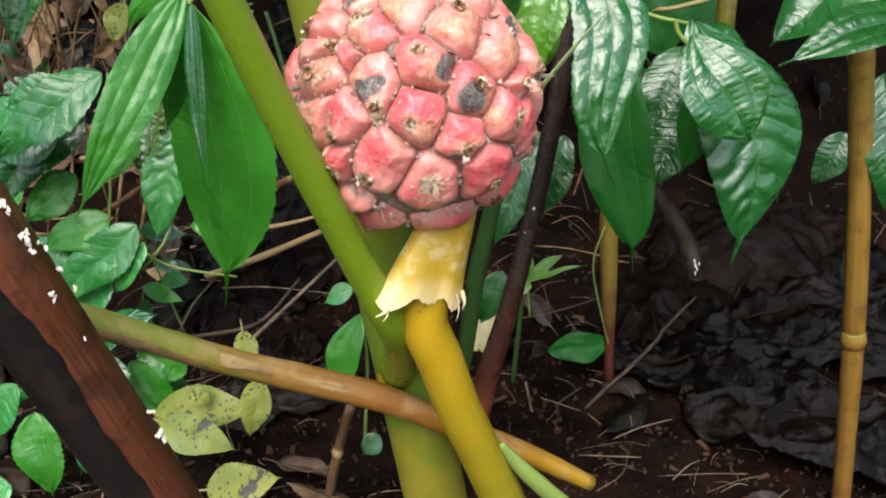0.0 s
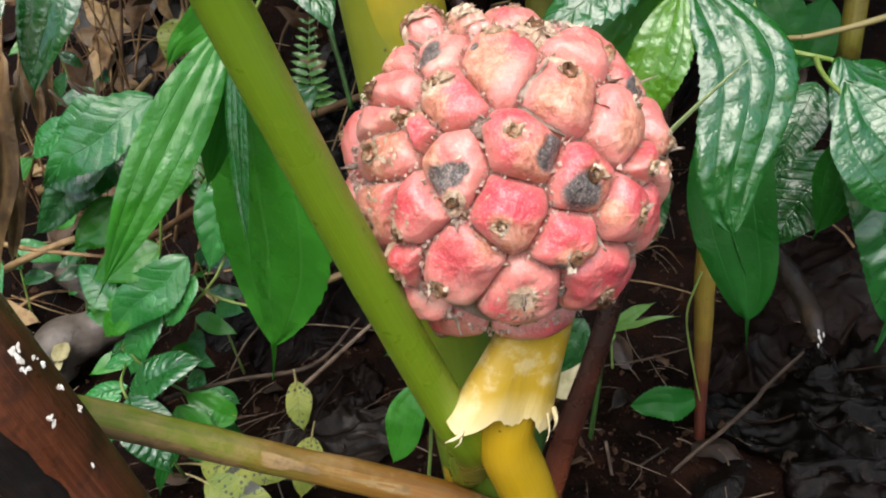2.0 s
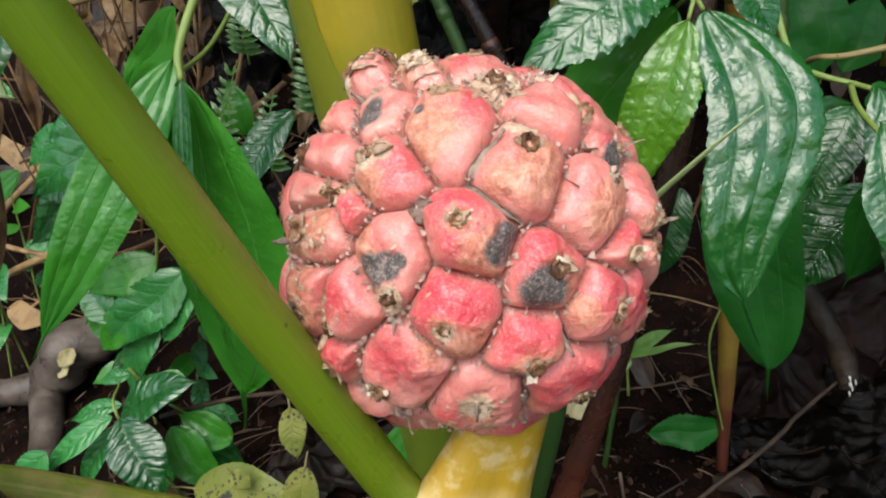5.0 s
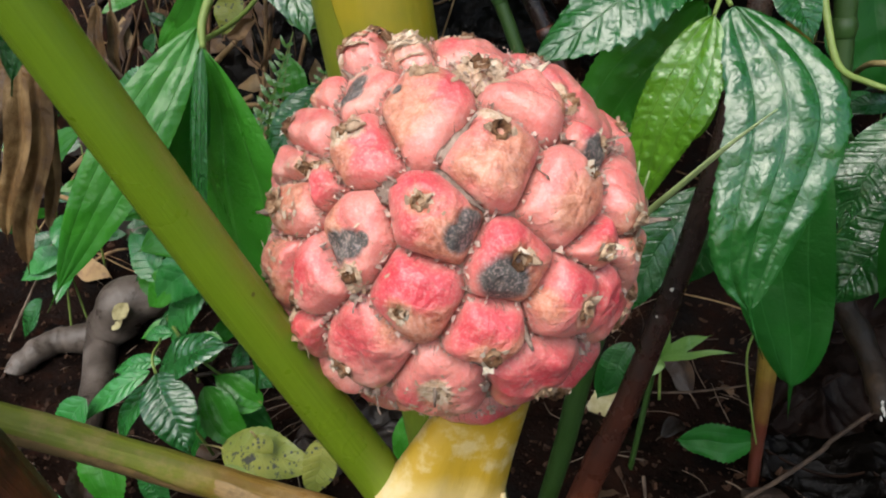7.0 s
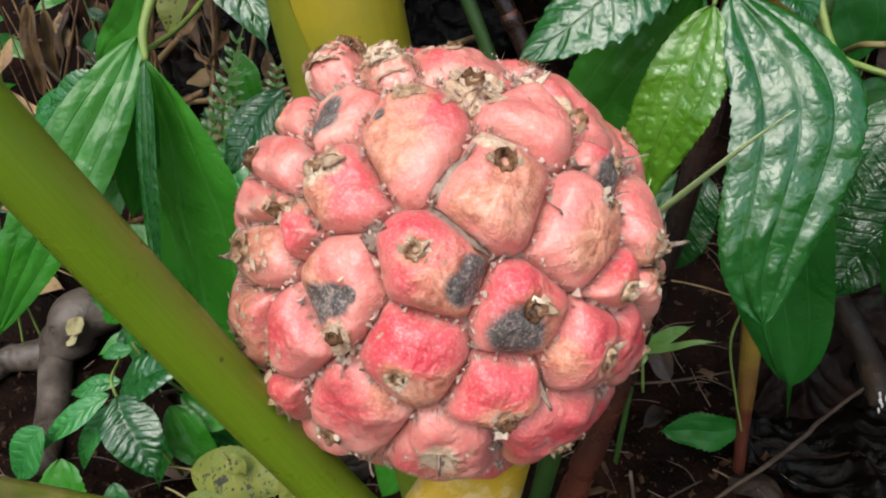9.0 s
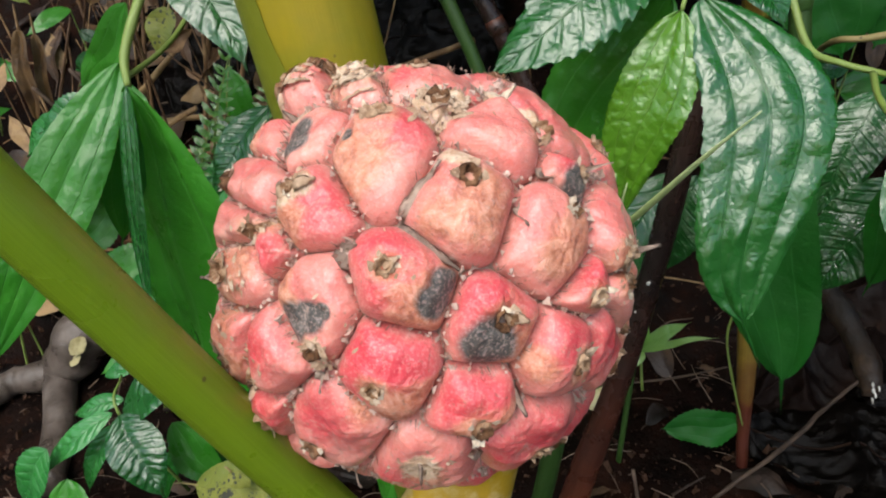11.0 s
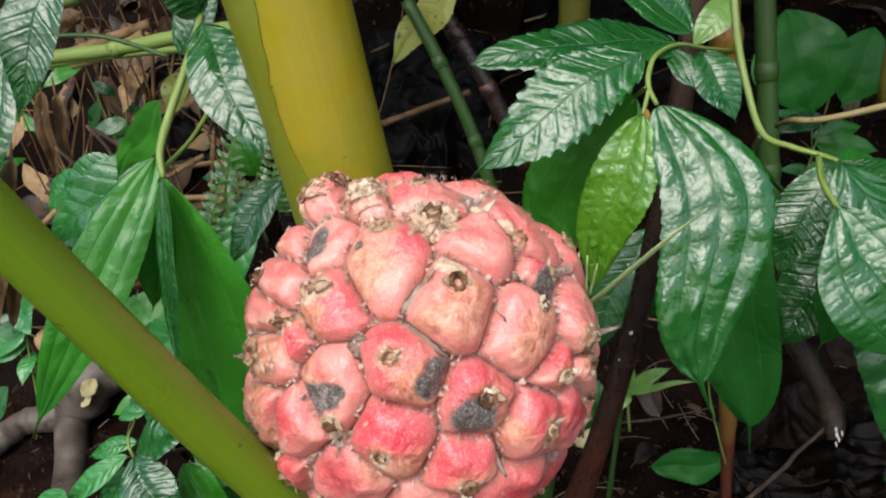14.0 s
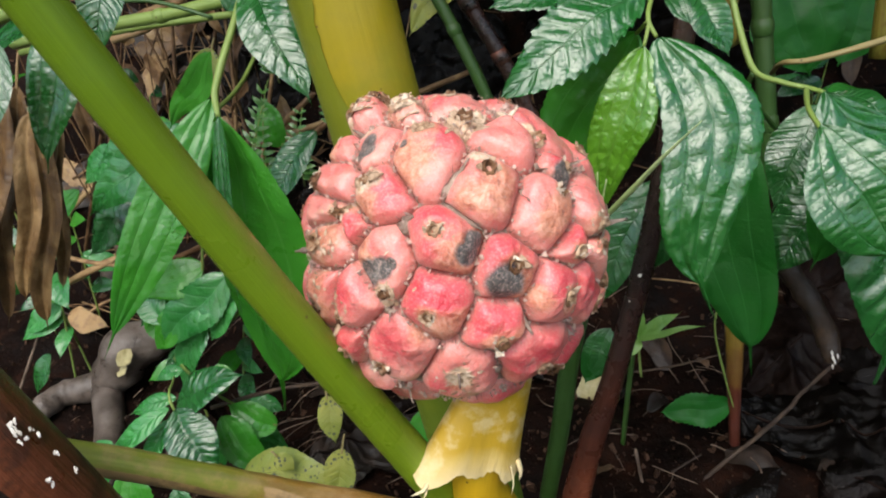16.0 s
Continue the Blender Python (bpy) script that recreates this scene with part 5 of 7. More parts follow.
leaf(right, (0.2335, 0.4400, 0.4156), (0.1793, 0.4400, 0.3742), 0.0459, LEAF_PINNATE, facing=(0.1, -0.5, 0.85), drip=0.05, bull=0.016)
leaf(right, (0.2504, 0.4500, 0.3586), (0.2700, 0.4400, 0.2644), 0.0398, LEAF_PINNATE, facing=(-0.2, -0.9, 0.3), drip=0.1, bull=0.016)
leaf(right, (0.1510, 0.4500, 0.3807), (0.1325, 0.4300, 0.3798), 0.0156, LEAF_DARK, drip=0.05, nu=30, facing=(0, -0.5, 0.8))
leaf(right, (0.1295, 0.4250, 0.3844), (0.1556, 0.4000, 0.3630), 0.0265, LEAF_MID, drip=0.06, facing=(0.1, -0.7, 0.6))
leaf(right, (0.1788, 0.7400, 0.4232), (0.2044, 0.7300, 0.3446), 0.0717, LEAF_DARK, "broad dark green leaf in the shade", peak=0.5, drip=0.05, facing=(0.1, -0.98, 0.0))
leaf(right, (0.2447, 0.7500, 0.4086), (0.2260, 0.7400, 0.3510), 0.0455, LEAF_DARK, peak=0.5, drip=0.05, facing=(0.1, -0.98, 0.0))
leaf(right, (0.0977, 0.5000, 0.4428), (0.0811, 0.4900, 0.4225), 0.0151, LEAF_PALE, "pale underside of a turned leaf", drip=0.03, nu=30)
leaf(right, (0.0737, 0.4400, 0.4334), (0.0367, 0.4500, 0.4576), 0.0240, LEAF_MID, drip=0.06, facing=(0, -0.6, 0.8))
leaf(right, (0.1405, 0.4700, 0.3722), (0.1214, 0.4600, 0.3214), 0.0271, LEAF_PINNATE, drip=0.06, facing=(-0.2, -0.85, 0.4))
leaf(right, (0.1426, 0.4200, 0.3573), (0.1305, 0.4200, 0.3057), 0.0230, LEAF_DARK, drip=0.1)
leaf(right, (0.2716, 0.5200, 0.3132), (0.2523, 0.5200, 0.2763), 0.0230, LEAF_PINNATE, drip=0.05, bull=0.02)

rear = thing("shrub", (0.06, 0.60, 0.09), "low leafy plant behind the red cane with toothed leaves", "shrub", "shrubs round the fruit")
twig(rear, [(0.0601, 0.6100, 0.0664), (0.0676, 0.6000, 0.1861), (0.0782, 0.5900, 0.2950), (0.0834, 0.5800, 0.3386)], [0.0020, 0.0020, 0.0016, 0.0012], GREENSTEM)
leaf(rear, (0.0779, 0.5900, 0.3015), (0.0390, 0.5800, 0.2120), 0.0342, LEAF_PINNATE, facing=(-0.2, -0.8, 0.5), drip=0.06, serr=0.08, teeth=20, bull=0.014)
leaf(rear, (0.0946, 0.6000, 0.2977), (0.0788, 0.6000, 0.2317), 0.0312, LEAF_PINNATE, drip=0.06, serr=0.08, teeth=18, bull=0.014)
leaf(rear, (0.0491, 0.6000, 0.1861), (0.0313, 0.6000, 0.1383), 0.0258, LEAF_MID, drip=0.05, nu=30)
leaf(rear, (0.0526, 0.4200, 0.3643), (0.0459, 0.4300, 0.4152), 0.0235, LEAF_LIGHT, drip=0.05)

left = thing("shrub", (-0.13, 0.45, 0.06), "leafy shrub with long hanging green leaves", "shrub", "shrubs round the fruit")
twig(left, [(-0.1027, 0.3800, 0.4471), (-0.1042, 0.3650, 0.4296), (-0.1068, 0.3550, 0.4161), (-0.1093, 0.3500, 0.4048), (-0.1074, 0.3460, 0.3967)], [0.0013, 0.0014, 0.0015, 0.0014, 0.0010])
twig(left, [(-0.1092, 0.3500, 0.3989), (-0.1118, 0.3750, 0.4025), (-0.1153, 0.4000, 0.4089), (-0.1126, 0.4200, 0.4249)], [0.0009, 0.0009, 0.0009, 0.0008])
leaf(left, (-0.1074, 0.3460, 0.3967), (-0.1160, 0.3850, 0.2430), 0.0608, LEAF_VIVID, "long folded green leaf with a drip tip", facing=(-0.25, -0.82, 0.45), arch=0.03, fold=-0.22, bow=-0.06, peak=0.50, drip=0.15, bull=0.008, nu=110, nv=22, wave=0.0, serr=0.045, teeth=20)
leaf(left, (-0.1114, 0.3500, 0.4028), (-0.1565, 0.3160, 0.3080), 0.0225, LEAF_VIVID, "long narrow leaf with silvery sheen", facing=(0.30, -0.95, 0.12), arch=0.07, fold=0.1, peak=0.45, drip=0.10, bull=0.030, nu=90, nv=20, wave=0.0)
leaf(left, (-0.1006, 0.3750, 0.4445), (-0.0718, 0.3520, 0.3987), 0.0231, LEAF_PINNATE, "bluish wet leaf with deep veins", facing=(0.1, -0.75, 0.65), arch=0.08, fold=0.1, drip=0.07, bull=0.018, nu=80, nv=22)
leaf(left, (-0.1027, 0.3800, 0.4471), (-0.1113, 0.3700, 0.4659), 0.0174, LEAF_PINNATE, facing=(0, -0.7, 0.7), drip=0.05, bull=0.016)
leaf(left, (-0.1179, 0.3900, 0.4328), (-0.1045, 0.4000, 0.4559), 0.0165, LEAF_PINNATE, facing=(0.2, -0.7, 0.7), drip=0.05, bull=0.016)
leaf(left, (-0.1202, 0.3740, 0.4180), (-0.1539, 0.3900, 0.3830), 0.0140, LEAF_VIVID, facing=(0.3, -0.8, 0.4), drip=0.06, nu=36, wave=0.04, blunt=0.9, arch=0.0)
leaf(left, (-0.1099, 0.3500, 0.3950), (-0.1293, 0.3600, 0.3391), 0.0145, LEAF_DARK, facing=(0.6, -0.7, 0.2), drip=0.08)
leaf(left, (-0.1060, 0.3430, 0.3975), (-0.1017, 0.3280, 0.3207), 0.0115, LEAF_MID, "turned-up silvery half of the folded leaf", facing=(-0.5, -0.75, 0.45), arch=0.02, fold=0.1, drip=0.12, bull=0.006, wave=0.0, serr=0.01, peak=0.4)
leaf(left, (-0.0995, 0.4300, 0.3732), (-0.1252, 0.4200, 0.3350), 0.0189, LEAF_PINNATE, facing=(-0.2, -0.8, 0.5), drip=0.05, bull=0.014)
leaf(left, (-0.1731, 0.3650, 0.4389), (-0.1890, 0.3510, 0.3740), 0.0233, LEAF_MID, "long wet leaf hanging point down", facing=(0.15, -0.85, 0.45), arch=0.07, drip=0.08, bull=0.014, nu=70, nv=20)
leaf(left, (-0.1882, 0.3400, 0.4275), (-0.2076, 0.3300, 0.3758), 0.0196, LEAF_PINNATE, facing=(0.3, -0.8, 0.45), drip=0.08, bull=0.014)
leaf(left, (-0.1722, 0.3650, 0.4378), (-0.2226, 0.3600, 0.4136), 0.0174, LEAF_PINNATE, facing=(0.0, -0.6, 0.8), drip=0.07, bull=0.012)
leaf(left, (-0.1316, 0.3450, 0.4652), (-0.1484, 0.3350, 0.4176), 0.0194, LEAF_PINNATE, facing=(0.2, -0.8, 0.5), drip=0.08, bull=0.014)

# horizontal green stems and dry canes
def node_ring(plant, line, at, r, material):
    """The swollen joint of a cane with the line of points, at one of them."""
    k = line.index(at)
    way = (Vector(line[min(k + 1, len(line) - 1)]) - Vector(line[max(0, k - 1)])).normalized()
    c = Vector(at)
    part("node", tube([c - way * r * 0.9, c - way * r * 0.25, c + way * r * 0.25, c + way * r * 0.9], [r * 1.01, r * 1.16, r * 1.14, r * 1.01], 12, 3, 0.04, seed=k), material, plant, "swollen joint")


upright = [(0.2787, 0.4650, 0.0750), (0.2626, 0.4550, 0.1917), (0.2431, 0.4450, 0.3043), (0.2233, 0.4350, 0.3984), (0.2117, 0.4300, 0.4528)]
for q in (upright[1], upright[3]):
    node_ring(cane, upright, q, 0.0067, CANE)
canes = [
    ([(-0.2842, 0.4700, 0.4181), (-0.2301, 0.4600, 0.4246), (-0.1841, 0.4550, 0.4293), (-0.1395, 0.4500, 0.4361), (-0.1037, 0.4450, 0.4395)], 0.0034, VINE, "green cane lying level among the leaves"),
    ([(-0.2964, 0.4900, 0.4111), (-0.2200, 0.4850, 0.4219), (-0.1559, 0.4800, 0.4270)], 0.0020, VINE, "thin green cane lying level among leaves"),
    ([(-0.3250, 0.5000, 0.4281), (-0.2815, 0.5000, 0.4393), (-0.2293, 0.5000, 0.4528)], 0.0042, VINE, "thick green cane slanting through the leaves"),
    ([(-0.1974, 0.4200, 0.4379), (-0.1736, 0.4200, 0.4382), (-0.1574, 0.4200, 0.4350), (-0.1395, 0.4200, 0.4289)], 0.0010, GREENSTEM, "thin dark curling green tendril"),
    ([(-0.2803, 0.5600, 0.4181), (-0.2524, 0.5600, 0.4262), (-0.2250, 0.5600, 0.4341)], 0.0030, STRAW, "orange-brown dry cane on the bank"),
    ([(-0.2741, 0.5500, 0.4114), (-0.2487, 0.5500, 0.4177), (-0.2250, 0.5500, 0.4291)], 0.0026, STRAW, "orange-brown dry cane on the bank"),
    ([(-0.0794, 0.6200, 0.4414), (-0.0593, 0.6200, 0.4025), (-0.0369, 0.6200, 0.3507), (-0.0171, 0.6200, 0.2836)], 0.0044, GREENSTEM, "dark green shoot slanting behind the fruit"),
    ([(-0.0776, 0.6600, 0.4542), (-0.0539, 0.6600, 0.4166), (-0.0314, 0.6600, 0.3779), (-0.0041, 0.6600, 0.3213)], 0.0060, REDSTEM, "red-brown shoot slanting behind the fruit"),
    ([(0.1317, 0.6000, 0.4529), (0.1388, 0.6000, 0.3972), (0.1466, 0.6000, 0.3367), (0.1525, 0.6000, 0.2897)], 0.0062, GREENSTEM, "green stem in deep shade"),
    ([(0.1052, 0.5700, 0.4541), (0.1091, 0.5700, 0.4195), (0.1142, 0.5800, 0.3908)], 0.0080, CANE, "yellow-green cane behind the leaves"),
    ([(0.2268, 0.6500, 0.4151), (0.2260, 0.6500, 0.4663), (0.2268, 0.6500, 0.3689)], 0.0080, CANE, "yellow-green cane behind the leaves"),
    ([(-0.0813, 0.4600, 0.0600), (-0.0715, 0.4600, 0.1054), (-0.0603, 0.4550, 0.1449)], 0.0034, STRAW, "slim orange-tan dead stem"),
    ([(-0.1354, 0.6200, 0.3895), (-0.1285, 0.6200, 0.3644), (-0.1216, 0.6200, 0.3343)], 0.0018, GREENSTEM, "thin green shoot on the bank"),
]
for pts, r, material, text in canes:
    c = thing("cane", pts[-1], text, "stem", "canes among the leaves")
    part("cane", tube(pts, [r] * len(pts), 10, 6, 0.06, seed=len(ORIGIN)), material, c)
    for q in pts[1:-1]:
        node_ring(c, pts, q, r, material)

# grass blade across the big leaf
grass = thing("grass_blade", (0.0362, 0.3600, 0.3496), "pale green stiff grass blade across a leaf", "grass")
part("blade", tube([(0.0353, 0.3620, 0.3486), (0.0463, 0.3500, 0.3652), (0.0564, 0.3380, 0.3810), (0.0667, 0.3300, 0.3943)], [0.0014, 0.0012, 0.0008, 0.0002], 8, 6, 0.02, flat=0.4), PALE_STEM, grass)
for a, b in (((0.0324, 0.3500, 0.3570), (0.0289, 0.3450, 0.3762)), ((0.0331, 0.3500, 0.3570), (0.0314, 0.3450, 0.3744)), ((0.0342, 0.3500, 0.3570), (0.0341, 0.3450, 0.3735)), ((0.0352, 0.3500, 0.3566), (0.0373, 0.3450, 0.3708))):
    part("fibre", tube([a, b], [0.0006, 0.0002], 5, 4, 0.05), PALE_STEM, grass)

orange = thing("dry_leaf", (0.0685, 0.4400, 0.4141), "orange dead leaf caught behind the green leaves", "leaf", "dry hanging leaves")
part("blade", blade((0.0581, 0.4400, 0.4030), (0.0115, 0.4600, 0.3284), 0.0367, facing=(-0.2, -0.9, 0.2), arcs=False, arch=0.03, fold=0.2, drip=0.05, bull=0.01, wave=0.03, nu=40, nv=14), ORANGE, orange)


def make_dry_grass():
    """Dead stalks and scraps of leaf that stand and hang on the bank behind the left shrub."""
    rng = random.Random(77)
    verts, faces, uvs = [], [], []

    def join(shape):
        b = len(verts)
        verts.extend(shape[0])
        uvs.extend(shape[2])
        faces.extend(tuple(k + b for k in g) for g in shape[1])
    for i in range(50):
        x, y = rng.uniform(-0.80, -0.22), rng.uniform(0.84, 1.08)
        p = Vector((x, y, ground_z(x, y) - 0.01))
        top = Vector((x + rng.uniform(-0.12, 0.12), y + rng.uniform(-0.06, 0.03), rng.uniform(0.30, 0.56)))
        mid = (p + top) / 2 + Vector((rng.uniform(-.03, .03), rng.uniform(-.02, .02), 0))
        r = 0.0007 + 0.0022 * rng.random() ** 2
        join(tube([p, mid, top], [r, r, r * 0.5], 6, 5, 0.2, seed=i))
        for _ in range(rng.randint(0, 2)):
            s = rng.uniform(0.4, 1.0)
            q = mid * (1 - s) + top * s
            L = rng.uniform(0.025, 0.08)
            e = q + Vector((rng.uniform(-1, 1) * 0.5, rng.uniform(-0.5, 0.2), rng.uniform(-1, 0.3))).normalized() * L
            join(blade(q, e, L * rng.uniform(0.2, 0.5), facing=(rng.uniform(-.5, .5), -1, rng.uniform(-.3, .8)), arcs=False, arch=rng.uniform(-.1, .2), fold=rng.uniform(-.8, .8), drip=0.05, bull=0.02, wave=0.06, nu=14, nv=6, crosses=4, seed=i))
    ob = new("dry_grass", solid("dry_grass", verts, faces, STRAW, uvs))
    tagged(ob, "dead tan stalks and leaf scraps standing on the bank", "dry grass", kind="stuff")


make_dry_grass()

# green weeds on the bank
rng = random.Random(88)
for i in range(22):
    x, y = rng.uniform(-0.70, -0.24), rng.uniform(0.68, 0.98)
    if i > 16:
        x, y = rng.uniform(0.10, 0.65), rng.uniform(0.80, 1.05)
    root_at = Vector((x, y, ground_z(x, y)))
    top = root_at + Vector((rng.uniform(-.03, .03), -0.02, rng.uniform(0.05, 0.20)))
    weed = thing("weed", root_at, "small green weed on the shaded bank", "plant", "weeds on the bank")
    twig(weed, [root_at, (root_at + top) / 2, top], [0.0012, 0.0011, 0.0007])
    for k in range(rng.randint(3, 6)):
        s = 1 - 0.14 * k
        q = root_at * (1 - s) + top * s
        a = rng.uniform(0, 6.28)
        L = rng.uniform(0.03, 0.06)
        e = q + Vector((math.cos(a), 0.5 * math.sin(a) - 0.2, rng.uniform(-0.6, 0.2))).normalized() * L
        leaf(weed, q, e, L * rng.uniform(0.35, 0.5), rng.choice((LEAF_SMALL, LEAF_PINNATE, LEAF_VIVID)), facing=(rng.uniform(-.2, .2), -0.8, 0.5), drip=0.06, nu=24, nv=8, serr=0.06, teeth=12, bull=0.015)

# ---------------------------------------------------------------- low plants, litter and roots
def on_ground(x, y, lift=0.0):
    return Vector((x, y, rough_ground(x, y) + lift))


low = thing("seedling", (-0.25, 0.55, 0.07), "cluster of small wet veined leaves near the soil", "plant", "seedlings")
for a, b, w, m in (((-0.2635, 0.5200, 0.1516), (-0.2283, 0.5000, 0.1038), 125, LEAF_PINNATE), ((-0.2686, 0.5200, 0.1524), (-0.3214, 0.5100, 0.1051), 62, LEAF_SMALL),
                   ((-0.2779, 0.5300, 0.1352), (-0.2997, 0.5200, 0.0849), 60, LEAF_SMALL), ((-0.2747, 0.5400, 0.1417), (-0.2094, 0.5300, 0.1776), 118, LEAF_PINNATE),
                   ((-0.2801, 0.5500, 0.1423), (-0.3222, 0.5500, 0.1252), 50, LEAF_SMALL), ((-0.2438, 0.5700, 0.0990), (-0.2000, 0.5700, 0.0828), 95, LEAF_DARK),
                   ((-0.2509, 0.5700, 0.1001), (-0.2779, 0.5700, 0.0343), 60, LEAF_DARK), ((-0.2889, 0.5800, 0.1493), (-0.3143, 0.5800, 0.1402), 45, LEAF_SMALL),
                   ((-0.2446, 0.6000, 0.1119), (-0.2159, 0.6000, 0.1019), 60, LEAF_SMALL)):
    leaf(low, a, b, w * 0.40 / 1375, m, facing=(0.0, -0.65, 0.8), drip=0.07, arch=0.10, bull=0.045, crosses=8, nu=64, nv=20)
twig(low, [(-0.25, 0.56, 0.06), (-0.2714, 0.5300, 0.1455), (-0.2853, 0.5600, 0.1550)], [0.0013, 0.0011, 0.0008])

bush = thing("seedling", (-0.30, 0.64, 0.07), "bushy low plant with many small serrated leaves", "plant", "seedlings")
rng = random.Random(11)
spots = [((-0.2465, 0.6000, 0.2255), (-0.3172, 0.6000, 0.1576), 90), ((-0.2792, 0.6100, 0.1782), (-0.3111, 0.6100, 0.1169), 70), ((-0.3244, 0.6300, 0.1934), (-0.3452, 0.6200, 0.1673), 60),
         ((-0.2986, 0.6200, 0.2619), (-0.3411, 0.6100, 0.2241), 80), ((-0.2713, 0.6100, 0.2289), (-0.3257, 0.6000, 0.2031), 75), ((-0.2556, 0.6000, 0.2127), (-0.3091, 0.6000, 0.1762), 70),
         ((-0.2422, 0.6000, 0.2103), (-0.2708, 0.6000, 0.1662), 60), ((-0.2930, 0.6000, 0.1910), (-0.3215, 0.6000, 0.1561), 60), ((-0.2496, 0.5800, 0.3467), (-0.3339, 0.5700, 0.2838), 95),
         ((-0.3438, 0.6400, 0.3187), (-0.3822, 0.6400, 0.2889), 70), ((-0.2847, 0.6200, 0.3092), (-0.3738, 0.6100, 0.2347), 90), ((-0.2373, 0.6200, 0.2958), (-0.2829, 0.6200, 0.2551), 60),
         ((-0.2883, 0.6000, 0.3363), (-0.3367, 0.6000, 0.3174), 70), ((-0.2981, 0.6000, 0.2987), (-0.3510, 0.6000, 0.2760), 75), ((-0.3157, 0.6200, 0.2127), (-0.3191, 0.6200, 0.1828), 50),
         ((-0.3301, 0.6200, 0.1939), (-0.3036, 0.6200, 0.1480), 80), ((-0.3230, 0.5500, 0.3095), (-0.3748, 0.5500, 0.2522), 60), ((-0.4399, 0.6200, 0.1372), (-0.4644, 0.6200, 0.0949), 45),
         ((-0.2014, 0.5500, 0.1191), (-0.2390, 0.5500, 0.1386), 60), ((-0.2401, 0.5400, 0.1338), (-0.2063, 0.5400, 0.0848), 70), ((-0.2972, 0.5000, 0.1128), (-0.2882, 0.4900, 0.0477), 78),
         ((-0.3057, 0.5000, 0.1357), (-0.3343, 0.5000, 0.0893), 60), ((-0.2354, 0.5600, 0.1629), (-0.2644, 0.5600, 0.1436), 50), ((-0.1837, 0.6000, 0.2246), (-0.2041, 0.6000, 0.2246), 40),
         ((-0.2623, 0.5000, 0.0988), (-0.2522, 0.5000, 0.0505), 50), ((-0.2984, 0.4600, 0.0785), (-0.3252, 0.4600, 0.0600), 60),
         ((-0.3873, 0.7000, 0.2388), (-0.4129, 0.7000, 0.2119), 60), ((-0.2229, 0.6800, 0.3087), (-0.2330, 0.6800, 0.3517), 60), ((-0.3067, 0.6000, 0.1823), (-0.3454, 0.6200, 0.2120), 60)]
for a, b, w in spots:
    leaf(bush, a, b, w * 0.62 / 1375, LEAF_VIVID if rng.random() < 0.35 else LEAF_SMALL if rng.random() < 0.7 else LEAF_PINNATE, facing=(rng.uniform(-.3, .3), -0.85, rng.uniform(0.25, 0.6)),
         drip=0.06, arch=0.08, bull=0.02, crosses=8, serr=0.10, teeth=15, nu=46, nv=12, wave=0.03)
for a, b, c in (((-0.3192, 0.6200, 0.1375), (-0.2758, 0.6100, 0.2121), (-0.2455, 0.5800, 0.3467)), ((-0.3192, 0.6200, 0.1375), (-0.2299, 0.6100, 0.2072), (-0.2111, 0.6600, 0.3161)), ((-0.3192, 0.6200, 0.1375), (-0.2646, 0.5700, 0.1391), (-0.2012, 0.5500, 0.1216)),
                ((-0.2756, 0.6200, 0.2090), (-0.2311, 0.6200, 0.1840), (-0.1747, 0.6200, 0.1738))):
    twig(bush, [a, b, c], [0.0016, 0.0012, 0.0008])
leaf(bush, (-0.2061, 0.6250, 0.3048), (-0.2385, 0.6120, 0.2036), 0.0386, LEAF_SMALL, "narrow leaf with a silvery puckered surface", facing=(0.1, -0.8, 0.5), drip=0.10, bull=0.03, crosses=14, nu=90, nv=16)

sprout = thing("seedling", (0.0720, 0.6000, 0.1662), "pale green seedling with narrow leaves", "plant", "seedlings")
for b, w in (((0.0986, 0.5900, 0.2050), 26), ((0.0717, 0.6000, 0.2031), 22), ((0.0908, 0.5850, 0.1914), 20), ((0.0649, 0.5900, 0.1676), 22), ((0.1163, 0.5900, 0.1944), 12)):
    leaf(sprout, (0.0693, 0.6000, 0.1777), b, w * 0.6 / 1375, LEAF_PALE, nu=24, nv=8, drip=0.1, facing=(0, -0.7, 0.7))
twig(sprout, [(0.0727, 0.6000, 0.1460), (0.0693, 0.6000, 0.1777)], [0.0010, 0.0008])
disc = thing("seedling", (0.1360, 0.6200, 0.1162), "small round green leaf over the soil", "plant", "seedlings")
leaf(disc, (0.1431, 0.6200, 0.1129), (0.0895, 0.6150, 0.1066), 0.0287, LEAF_DARK, facing=(0, -0.97, 0.2), drip=0.04, blunt=0.6, peak=0.45, fold=0.1, nu=60, serr=0.10, teeth=14, wave=0.03)
twig(disc, [(0.1545, 0.6300, 0.0555), (0.1522, 0.6300, 0.0895), (0.1421, 0.6200, 0.1129)], [0.0010, 0.0010, 0.0008])
tiny = thing("seedling", (0.1365, 0.6000, 0.0470), "tiny green two-leaved seedling", "plant", "seedlings")
leaf(tiny, (0.1366, 0.6000, 0.0453), (0.1434, 0.6000, 0.0542), 0.0089, LEAF_MID, nu=16, nv=8, drip=0.0, blunt=0.5)
leaf(tiny, (0.1366, 0.6000, 0.0453), (0.1301, 0.6000, 0.0542), 0.0079, LEAF_MID, nu=16, nv=8, drip=0.0, blunt=0.5)
shoot = thing("seedling", (-0.0628, 0.4700, 0.1430), "green leaf standing behind the yellow stalk", "plant", "seedlings")
